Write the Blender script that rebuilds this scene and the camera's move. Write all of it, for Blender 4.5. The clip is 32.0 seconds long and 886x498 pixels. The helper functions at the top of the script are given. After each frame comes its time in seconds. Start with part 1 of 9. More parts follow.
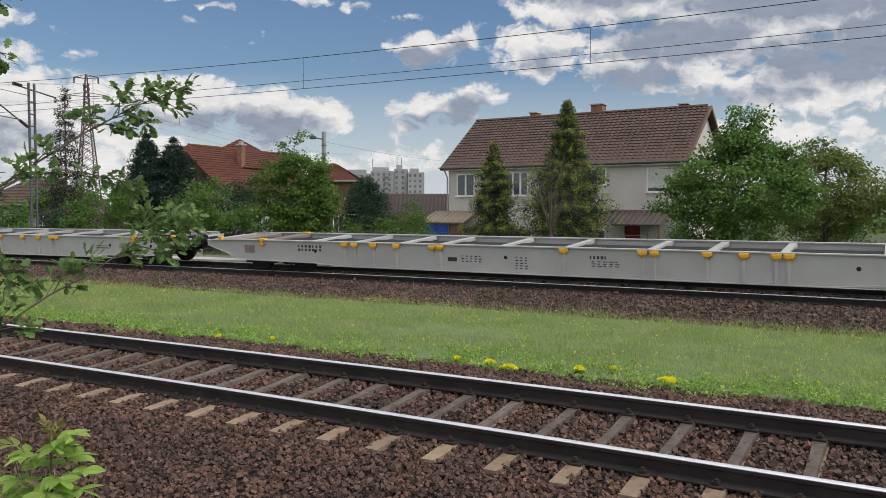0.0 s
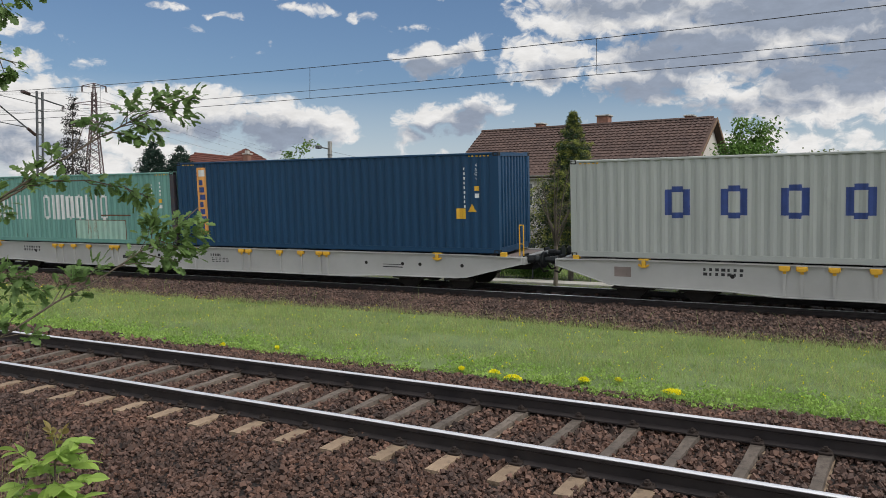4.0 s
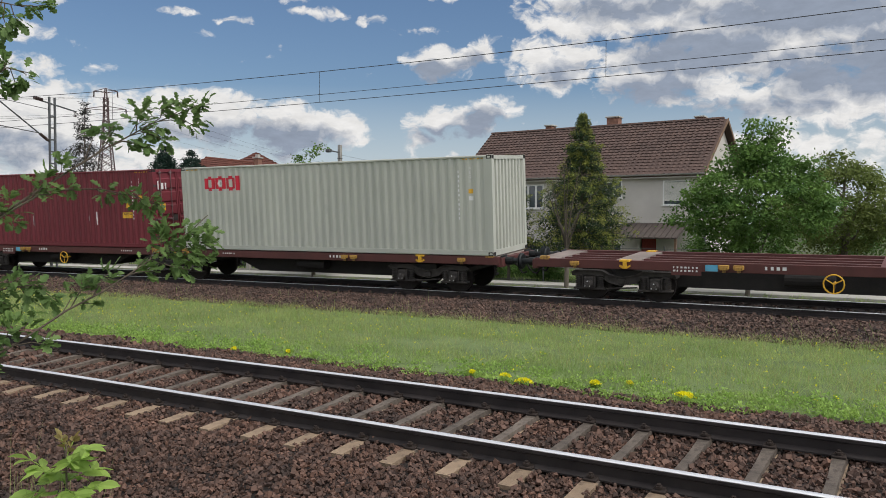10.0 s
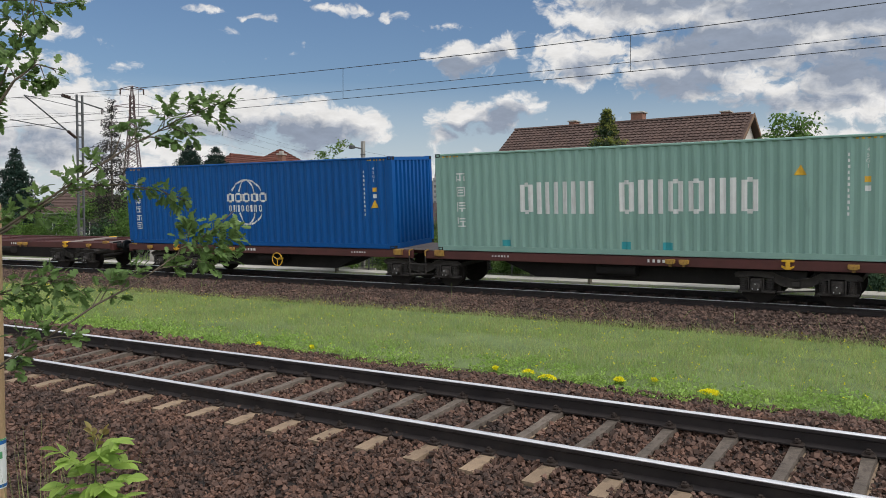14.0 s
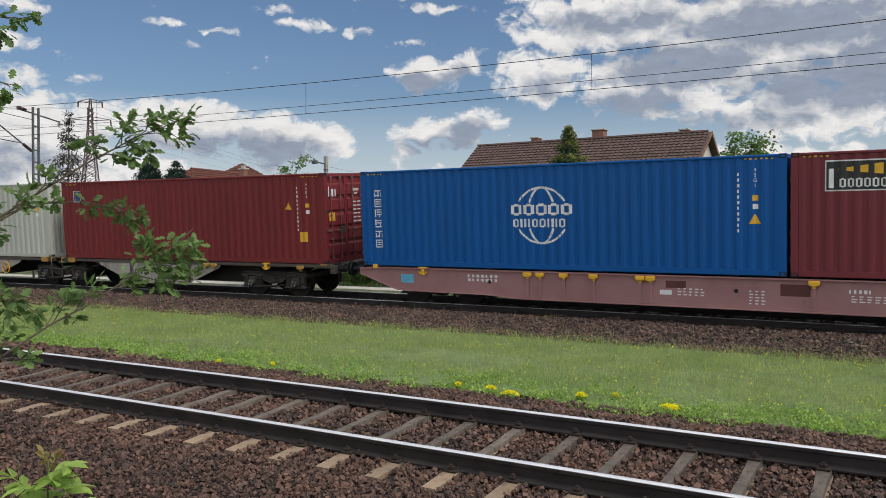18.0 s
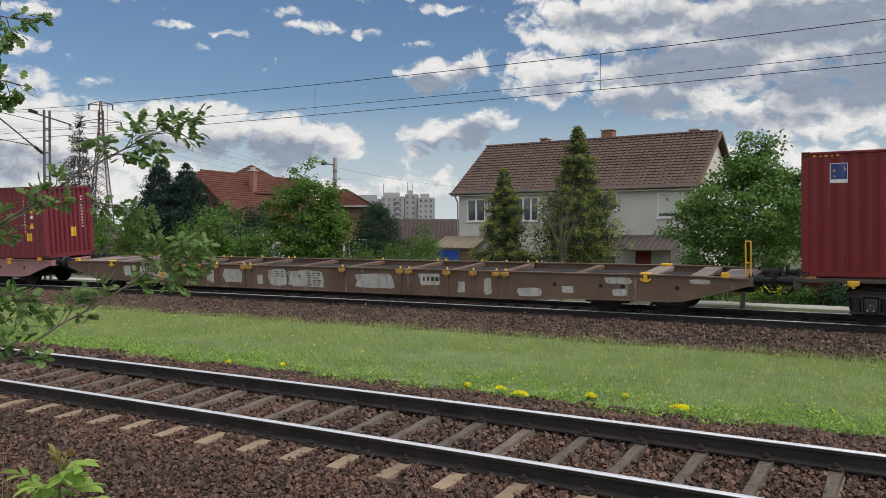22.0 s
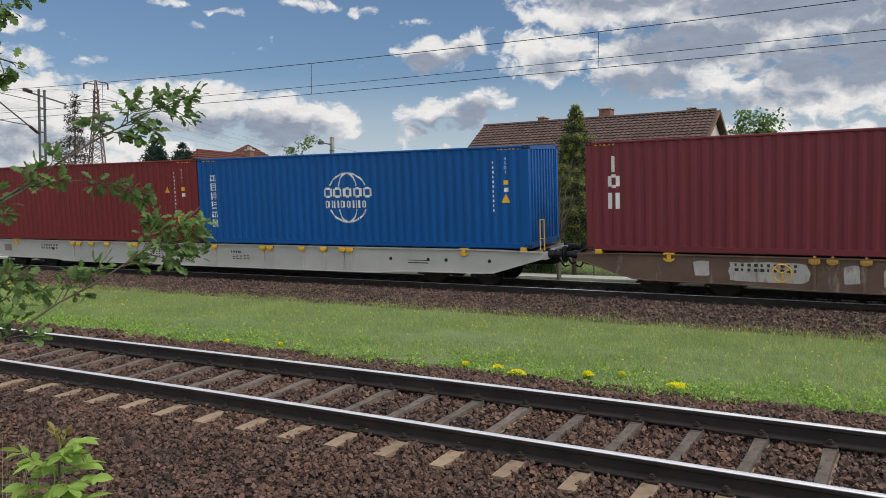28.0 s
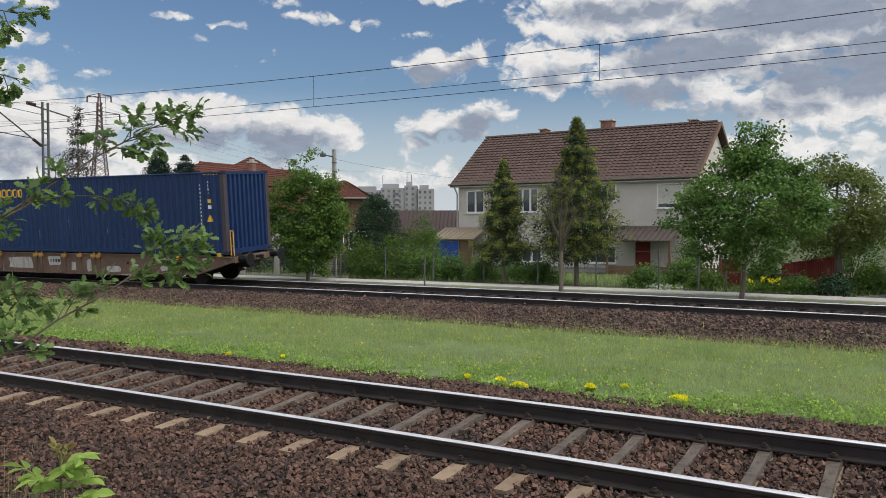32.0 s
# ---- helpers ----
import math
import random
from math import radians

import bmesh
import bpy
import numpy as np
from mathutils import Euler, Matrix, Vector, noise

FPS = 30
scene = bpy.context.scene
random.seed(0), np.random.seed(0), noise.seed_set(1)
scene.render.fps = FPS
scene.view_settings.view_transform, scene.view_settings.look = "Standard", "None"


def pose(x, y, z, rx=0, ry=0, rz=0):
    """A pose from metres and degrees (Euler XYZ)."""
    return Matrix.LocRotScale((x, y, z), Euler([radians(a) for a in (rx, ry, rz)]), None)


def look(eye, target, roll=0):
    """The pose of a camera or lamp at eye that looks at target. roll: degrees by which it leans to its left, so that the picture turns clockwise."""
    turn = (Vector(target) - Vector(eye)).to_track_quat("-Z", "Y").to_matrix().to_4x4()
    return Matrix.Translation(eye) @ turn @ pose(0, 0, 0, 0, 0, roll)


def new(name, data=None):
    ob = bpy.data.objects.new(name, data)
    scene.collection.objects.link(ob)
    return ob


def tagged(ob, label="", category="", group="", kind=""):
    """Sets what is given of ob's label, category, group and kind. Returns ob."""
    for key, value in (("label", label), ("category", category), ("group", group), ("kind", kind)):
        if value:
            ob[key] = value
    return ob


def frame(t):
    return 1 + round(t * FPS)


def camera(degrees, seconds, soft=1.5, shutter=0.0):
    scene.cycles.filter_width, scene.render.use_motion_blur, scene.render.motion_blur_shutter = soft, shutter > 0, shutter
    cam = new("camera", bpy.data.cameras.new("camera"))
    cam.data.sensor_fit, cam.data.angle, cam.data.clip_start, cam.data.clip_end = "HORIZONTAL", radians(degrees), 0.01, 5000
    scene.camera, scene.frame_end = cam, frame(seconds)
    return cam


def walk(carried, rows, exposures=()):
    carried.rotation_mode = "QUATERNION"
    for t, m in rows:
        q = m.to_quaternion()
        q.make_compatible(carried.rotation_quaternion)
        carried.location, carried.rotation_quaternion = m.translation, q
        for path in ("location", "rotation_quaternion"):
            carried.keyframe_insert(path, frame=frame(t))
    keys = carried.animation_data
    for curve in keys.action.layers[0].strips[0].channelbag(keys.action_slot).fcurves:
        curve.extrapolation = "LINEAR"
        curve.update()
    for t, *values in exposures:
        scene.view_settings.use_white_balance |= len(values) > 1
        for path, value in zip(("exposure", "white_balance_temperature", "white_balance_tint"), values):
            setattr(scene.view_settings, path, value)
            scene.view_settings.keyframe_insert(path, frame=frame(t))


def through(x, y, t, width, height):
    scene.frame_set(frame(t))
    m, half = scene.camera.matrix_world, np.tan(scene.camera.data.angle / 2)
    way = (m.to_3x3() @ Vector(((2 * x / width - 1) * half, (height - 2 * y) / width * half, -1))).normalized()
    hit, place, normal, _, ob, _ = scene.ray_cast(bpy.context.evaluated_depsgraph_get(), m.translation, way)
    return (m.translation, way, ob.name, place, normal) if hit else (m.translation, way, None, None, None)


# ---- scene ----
cam = camera(57.67, 32.0, soft=0.9)


def eye(x, y, z, yaw, pitch, roll):
    """Camera pose: yaw is degrees to the left of +y, pitch is upwards."""
    a, p = radians(yaw), radians(pitch)
    way = Vector((-math.sin(a) * math.cos(p), math.cos(a) * math.cos(p), math.sin(p)))
    return look((x, y, z), Vector((x, y, z)) + way * 10, roll)


PATH = [
    (0.0, eye(1.860, -6.515, 2.002, 30.31, -2.78, 0.07)),
    (0.5, eye(1.856, -6.507, 1.997, 30.31, -2.98, -0.02)),
    (1.0, eye(1.857, -6.503, 1.999, 30.23, -2.94, 0.04)),
    (1.5, eye(1.857, -6.511, 1.999, 30.27, -2.67, 0.08)),
    (2.0, eye(1.859, -6.511, 2.001, 30.45, -2.41, 0.00)),
    (2.5, eye(1.863, -6.512, 2.005, 30.58, -2.31, -0.02)),
    (3.0, eye(1.866, -6.519, 2.010, 30.68, -2.27, 0.22)),
    (3.5, eye(1.860, -6.516, 2.001, 30.67, -2.03, 0.44)),
    (5.5, eye(1.866, -6.528, 2.011, 30.71, -2.20, 0.26)),
    (6.0, eye(1.872, -6.524, 2.015, 31.38, -1.93, -0.07)),
    (6.5, eye(1.868, -6.516, 2.013, 31.72, -1.76, -0.18)),
    (7.0, eye(1.862, -6.516, 2.012, 31.74, -1.63, 0.01)),
    (7.5, eye(1.862, -6.522, 2.016, 31.66, -1.50, 0.11)),
    (8.0, eye(1.863, -6.519, 2.013, 31.76, -1.35, 0.04)),
    (8.5, eye(1.870, -6.528, 2.017, 31.90, -1.29, 0.01)),
    (9.0, eye(1.864, -6.517, 2.014, 31.68, -1.46, 0.16)),
    (9.5, eye(1.862, -6.515, 2.008, 31.35, -1.74, 0.19)),
    (10.0, eye(1.867, -6.515, 2.016, 31.41, -1.89, 0.12)),
    (10.5, eye(1.870, -6.519, 2.017, 31.70, -1.76, -0.04)),
    (11.0, eye(1.858, -6.531, 2.017, 32.45, -1.74, -0.12)),
    (11.5, eye(1.849, -6.525, 2.015, 33.17, -2.00, -0.01)),
    (12.0, eye(1.847, -6.517, 2.012, 33.38, -2.30, 0.20)),
    (12.5, eye(1.846, -6.521, 2.014, 33.44, -2.56, 0.29)),
    (13.0, eye(1.845, -6.515, 2.010, 33.54, -2.64, 0.11)),
    (13.5, eye(1.852, -6.521, 2.013, 33.40, -2.50, 0.01)),
    (14.0, eye(1.852, -6.512, 2.012, 33.02, -2.16, 0.11)),
    (14.5, eye(1.854, -6.515, 2.010, 32.57, -1.89, 0.15)),
    (16.5, eye(1.864, -6.515, 2.021, 30.90, -1.24, 0.30)),
    (17.0, eye(1.861, -6.517, 2.021, 30.53, -1.21, 0.40)),
    (17.5, eye(1.863, -6.519, 2.022, 30.40, -1.10, 0.36)),
    (18.0, eye(1.860, -6.512, 2.025, 30.41, -1.07, 0.22)),
    (18.5, eye(1.865, -6.517, 2.020, 30.54, -1.16, 0.15)),
    (19.0, eye(1.862, -6.516, 2.020, 30.76, -1.25, 0.13)),
    (19.5, eye(1.865, -6.518, 2.021, 30.88, -1.19, 0.13)),
    (20.0, eye(1.862, -6.514, 2.024, 30.91, -1.13, 0.12)),
    (20.5, eye(1.860, -6.511, 2.024, 31.00, -0.99, 0.08)),
    (21.0, eye(1.862, -6.512, 2.022, 31.11, -0.92, 0.03)),
    (21.5, eye(1.857, -6.519, 2.018, 31.08, -0.94, 0.11)),
    (22.0, eye(1.858, -6.511, 2.017, 31.06, -1.00, 0.07)),
    (22.5, eye(1.862, -6.507, 2.017, 31.06, -1.05, -0.05)),
    (23.0, eye(1.865, -6.513, 2.022, 30.94, -1.18, -0.05)),
    (23.5, eye(1.861, -6.512, 2.019, 30.73, -1.32, -0.03)),
    (24.0, eye(1.865, -6.506, 2.015, 30.70, -1.52, -0.08)),
    (24.5, eye(1.857, -6.507, 2.013, 30.80, -1.64, 0.04)),
    (25.0, eye(1.865, -6.514, 2.021, 31.13, -1.78, -0.02)),
    (25.5, eye(1.859, -6.512, 2.018, 31.60, -1.99, -0.05)),
    (27.5, eye(1.853, -6.520, 2.017, 31.14, -2.55, 0.11)),
    (28.0, eye(1.858, -6.510, 2.012, 30.88, -2.45, -0.02)),
    (28.5, eye(1.866, -6.505, 2.013, 30.89, -2.36, -0.05)),
    (29.0, eye(1.856, -6.506, 2.009, 30.92, -2.23, -0.06)),
    (29.5, eye(1.863, -6.516, 2.016, 31.00, -2.13, -0.04)),
    (30.0, eye(1.859, -6.503, 2.012, 31.04, -2.02, -0.07)),
    (30.5, eye(1.865, -6.513, 2.018, 31.13, -1.89, -0.05)),
    (31.0, eye(1.858, -6.498, 2.014, 31.25, -1.74, -0.08)),
    (31.5, eye(1.859, -6.507, 2.016, 31.21, -1.69, -0.11)),
    (32.0, eye(1.864, -6.514, 2.022, 31.03, -1.62, -0.11)),
]
walk(cam, PATH)

# ---- world, sun ----
SUN_EL, SUN_AZ = 52.0, -97.0   # azimuth in degrees to the left of +y
world = bpy.data.worlds.new("sky")
scene.world = world
world.use_nodes = True


def sky():
    nt = world.node_tree
    N, L = nt.nodes, nt.links
    N.clear()

    def m(op, a, b=None, c=None, clamp=False):
        n = N.new("ShaderNodeMath")
        n.operation, n.use_clamp = op, clamp
        for i, v in enumerate((a, b, c)):
            if v is None:
                continue
            if isinstance(v, (int, float)):
                n.inputs[i].default_value = v
            else:
                L.new(v, n.inputs[i])
        return n.outputs[0]

    tc = N.new("ShaderNodeTexCoord")
    sep = N.new("ShaderNodeSeparateXYZ")
    L.new(tc.outputs["Generated"], sep.inputs[0])
    x, y, z = sep.outputs
    az = m("MULTIPLY", m("ARCTAN2", m("MULTIPLY", x, -1), y), 180 / math.pi)
    el = m("MULTIPLY", m("ARCSINE", z), 180 / math.pi)
    comb = N.new("ShaderNodeCombineXYZ")
    L.new(az, comb.inputs[0]), L.new(el, comb.inputs[1])

    def noise_tex(scale, detail, rough, vec, off=0.0, sx=1.0, sy=1.0):
        mp = N.new("ShaderNodeMapping")
        mp.inputs["Location"].default_value = (off, off * 0.7, off * 1.3)
        mp.inputs["Scale"].default_value = (scale * sx, scale * sy, scale)
        L.new(vec, mp.inputs[0])
        n = N.new("ShaderNodeTexNoise")
        n.inputs["Scale"].default_value = 1.0
        n.inputs["Detail"].default_value = detail
        n.inputs["Roughness"].default_value = rough
        L.new(mp.outputs[0], n.inputs["Vector"])
        return n.outputs[0]

    P = comb.outputs[0]
    big = noise_tex(0.16, 3, 0.5, P, 3.1, 1.0, 1.7)
    streaks = noise_tex(0.9, 8, 0.6, P, 1.9, 0.8, 1.9)
    # wind-torn displacement of the cloud outlines
    warp = N.new("ShaderNodeTexNoise")
    warp.inputs["Scale"].default_value, warp.inputs["Detail"].default_value = 0.55, 4
    L.new(P, warp.inputs["Vector"])
    wv = N.new("ShaderNodeVectorMath")
    wv.operation = "MULTIPLY_ADD"
    wv.inputs[1].default_value = (2.0, 1.3, 0)
    wv.inputs[2].default_value = (-1.0, -0.65, 0)
    L.new(warp.outputs["Color"], wv.inputs[0])
    pw = N.new("ShaderNodeVectorMath")
    L.new(P, pw.inputs[0]), L.new(wv.outputs[0], pw.inputs[1])
    PW = pw.outputs[0]

    def field(blobs, vec):
        total = None
        for a0, e0, sa, se, gain in blobs:
            mp = N.new("ShaderNodeVectorMath")
            mp.operation = "MULTIPLY_ADD"
            mp.inputs[1].default_value = (1 / sa, 1 / se, 0)
            mp.inputs[2].default_value = (-a0 / sa, -e0 / se, 0)
            L.new(vec, mp.inputs[0])
            ln = N.new("ShaderNodeVectorMath")
            ln.operation = "DOT_PRODUCT"
            L.new(mp.outputs[0], ln.inputs[0]), L.new(mp.outputs[0], ln.inputs[1])
            b = m("MULTIPLY", m("SUBTRACT", 1.0, ln.outputs["Value"], clamp=True), gain)
            total = b if total is None else m("MAXIMUM", total, b)
        return total

    grey = field(BELLIES, PW)
    # the rest of the sky, out of the framed part, is broken cloud of the same kind
    away = m("MAXIMUM", m("MULTIPLY_ADD", el, 0.10, -1.9, clamp=True), m("MULTIPLY_ADD", m("ABSOLUTE", m("SUBTRACT", az, 31)), 0.08, -3.0, clamp=True))
    rest = m("MULTIPLY", away, m("MULTIPLY_ADD", big, 2.2, -0.30))

    def puffs(vec):
        """Heaped, cauliflower-like lumps: cells of several sizes on top of torn noise."""
        mp = N.new("ShaderNodeMapping")
        mp.inputs["Scale"].default_value = (0.42, 0.62, 0)
        L.new(vec, mp.inputs[0])
        v = N.new("ShaderNodeTexVoronoi")
        v.voronoi_dimensions, v.feature = "2D", "SMOOTH_F1"
        v.inputs["Scale"].default_value, v.inputs["Detail"].default_value, v.inputs["Roughness"].default_value = 1.0, 3.0, 0.55
        v.inputs["Lacunarity"].default_value, v.inputs["Smoothness"].default_value = 2.3, 0.35
        L.new(mp.outputs[0], v.inputs["Vector"])
        n = noise_tex(0.62, 9, 0.58, vec, 7.7, 1.0, 1.45)
        return m("ADD", m("MULTIPLY_ADD", v.outputs["Distance"], -0.50, 0.20), m("MULTIPLY_ADD", n, 1.55, -0.76))

    def moved(vec, da, de):
        n = N.new("ShaderNodeVectorMath")
        n.inputs[1].default_value = (da, de, 0)
        L.new(vec, n.inputs[0])
        return n.outputs[0]

    dens = m("ADD", m("MULTIPLY_ADD", m("MAXIMUM", field(CLOUDS, PW), rest), 1.12, -0.14), puffs(PW))
    PS = moved(PW, -0.45, 0.75)
    sunward = m("ADD", m("MULTIPLY_ADD", m("MAXIMUM", field(CLOUDS, PS), rest), 1.12, -0.14), puffs(PS))
    # light on the side of each lump that is turned to the sun
    relief = m("SUBTRACT", dens, sunward)
    alpha = N.new("ShaderNodeMapRange")
    alpha.interpolation_type = "SMOOTHSTEP"
    alpha.inputs["From Min"].default_value, alpha.inputs["From Max"].default_value = -0.02, 0.46
    L.new(dens, alpha.inputs[0])
    thick = N.new("ShaderNodeMapRange")
    thick.inputs["From Min"].default_value, thick.inputs["From Max"].default_value = 0.10, 0.85
    L.new(m("ADD", m("MULTIPLY", m("MAXIMUM", grey, m("MULTIPLY", rest, 0.35)), 1.15), m("ADD", m("MULTIPLY", relief, -0.75), m("MULTIPLY_ADD", dens, 0.36, -0.16))), thick.inputs[0])
    shade = N.new("ShaderNodeMix")
    shade.data_type = "RGBA"
    shade.inputs[6].default_value, shade.inputs[7].default_value = (0.80, 0.79, 0.78, 1), (0.285, 0.33, 0.415, 1)
    L.new(thick.outputs[0], shade.inputs[0])
    # uneven brightness inside the clouds, and the glare of those near the sun and of those it lights from the front
    a0, e0 = radians(SUN_AZ), radians(SUN_EL)
    dot = N.new("ShaderNodeVectorMath")
    dot.operation = "DOT_PRODUCT"
    dot.inputs[1].default_value = (-math.sin(a0) * math.cos(e0), math.cos(a0) * math.cos(e0), math.sin(e0))
    L.new(tc.outputs["Generated"], dot.inputs[0])
    glare = m("MULTIPLY", m("POWER", m("MULTIPLY_ADD", dot.outputs["Value"], 0.5, 0.5, clamp=True), 7.0), 2.0)
    front = m("MULTIPLY", m("MULTIPLY_ADD", y, -0.8, 0.15, clamp=True), 0.42)
    gain = m("MULTIPLY", m("ADD", m("MULTIPLY_ADD", streaks, 0.45, 0.78), m("MULTIPLY", away, m("ADD", glare, front))), 1.0)
    lit = N.new("ShaderNodeVectorMath")
    lit.operation = "SCALE"
    L.new(shade.outputs[2], lit.inputs[0]), L.new(gain, lit.inputs["Scale"])
    nish = N.new("ShaderNodeTexSky")
    nish.sky_type, nish.sun_disc = "NISHITA", False
    nish.sun_elevation, nish.sun_rotation = radians(SUN_EL), radians(-SUN_AZ)
    nish.air_density, nish.dust_density, nish.ozone_density = 1.2, 0.6, 2.0
    sc = N.new("ShaderNodeMix")
    sc.data_type, sc.blend_type = "RGBA", "MULTIPLY"
    sc.inputs[0].default_value = 1
    sc.inputs[7].default_value = (0.062, 0.070, 0.083, 1)
    L.new(nish.outputs[0], sc.inputs[6])
    # pale haze low over the horizon
    haze = N.new("ShaderNodeMix")
    haze.data_type = "RGBA"
    haze.inputs[7].default_value = (0.62, 0.675, 0.735, 1)
    hz = m("MULTIPLY", m("SUBTRACT", 1.0, m("MULTIPLY", m("ABSOLUTE", el), 0.105), clamp=True), 0.95)
    L.new(hz, haze.inputs[0]), L.new(sc.outputs[2], haze.inputs[6])
    mix = N.new("ShaderNodeMix")
    mix.data_type = "RGBA"
    L.new(alpha.outputs[0], mix.inputs[0]), L.new(haze.outputs[2], mix.inputs[6]), L.new(lit.outputs[0], mix.inputs[7])
    bg = N.new("ShaderNodeBackground")
    bg.inputs["Strength"].default_value = 1.0
    L.new(mix.outputs[2], bg.inputs[0])
    out = N.new("ShaderNodeOutputWorld")
    L.new(bg.outputs[0], out.inputs[0])


# cloud masses: azimuth, elevation, half width, half height (degrees), density
CLOUDS = [
    (58, 6.6, 9, 3.0, 1.0), (48.5, 7.2, 7, 2.6, 1.0), (42, 6.4, 4.2, 2.5, 1.0), (38.5, 6.6, 2.4, 1.7, 0.9), (64, 5.0, 9, 2.6, 0.9),
    (31.4, 11.1, 3.4, 1.6, 0.9), (28.6, 12.0, 1.8, 1.5, 0.8), (30.8, 7.0, 4.6, 1.5, 0.85), (27.8, 8.0, 2.4, 1.3, 0.8), (33.6, 6.0, 2.2, 1.2, 0.7),
    (18.5, 14.4, 9.5, 2.8, 1.1), (10, 12.5, 9, 5.2, 1.1), (2, 12.5, 8, 5.0, 1.1), (23.5, 11.0, 4.4, 2.5, 0.95), (15, 10.2, 9, 3.0, 1.0), (6, 8.2, 9, 3.0, 0.95), (24, 14.0, 3, 1.6, 0.7), (13, 16.5, 9, 2.0, 0.9),
    (42.6, 14.9, 3.0, 0.55, 0.50), (39.8, 14.3, 3.4, 0.60, 0.60), (36.6, 14.0, 1.3, 0.7, 0.58), (49.4, 13.7, 1.9, 0.45, 0.55), (45.8, 13.6, 1.6, 0.5, 0.60), (47.6, 12.6, 1.2, 0.35, 0.5), (33.0, 13.2, 2.6, 0.45, 0.58), (53.5, 15.2, 3.0, 0.5, 0.5), (26, 16.3, 3, 0.8, 0.55), (35, 16.6, 7, 0.8, 0.48), (30.5, 15.6, 5.0, 0.5, 0.50), (25.5, 15.2, 1.4, 0.7, 0.6),
    (58.5, 14.0, 3.6, 0.7, 0.62), (47, 2.5, 20, 2.2, 0.78), (56, 4.0, 9, 2.6, 0.95), (51, 4.2, 6, 1.6, 0.8), (32, 3.5, 8, 1.6, 0.60), (12, 4.8, 16, 2.2, 0.75), (60, 9.6, 8, 1.2, 0.6), (60, 11.6, 5, 0.9, 0.72),
]
BELLIES = [
    (43.5, 5.6, 6.5, 1.9, 0.9), (52, 6.0, 4, 0.9, 0.5), (32, 10.6, 2.4, 0.9, 0.85), (28.6, 7.3, 2.8, 1.4, 0.9), (29.6, 11.2, 2.2, 1.0, 0.85), (30.5, 6.0, 4.6, 1.3, 0.95), (60, 4.4, 8, 1.6, 0.6),
    (14.5, 11.4, 6.4, 1.9, 1.1), (7, 13.6, 9, 2.2, 1.0), (4, 9.6, 7.5, 2.2, 1.05), (17, 8.9, 5.0, 1.4, 0.8), (18, 14.6, 8, 1.3, 0.75), (11, 15.8, 7, 1.2, 0.6), (23, 10.4, 2.4, 1.2, 0.7), (11, 7.6, 8, 1.0, 0.6), (0, 11.5, 6, 2.2, 0.7),
]
sky()
sun = new("sun", bpy.data.lights.new("sun", "SUN"))
sun.data.energy, sun.data.angle, sun.data.color = 1.9, radians(24), (1.0, 0.94, 0.85)
a, e = radians(SUN_AZ), radians(SUN_EL)
sun.matrix_world = look((0, 0, 60), Vector((0, 0, 60)) - Vector((-math.sin(a) * math.cos(e), math.cos(a) * math.cos(e), math.sin(e))))
scene.view_settings.exposure = 0.0

# ---- materials ----


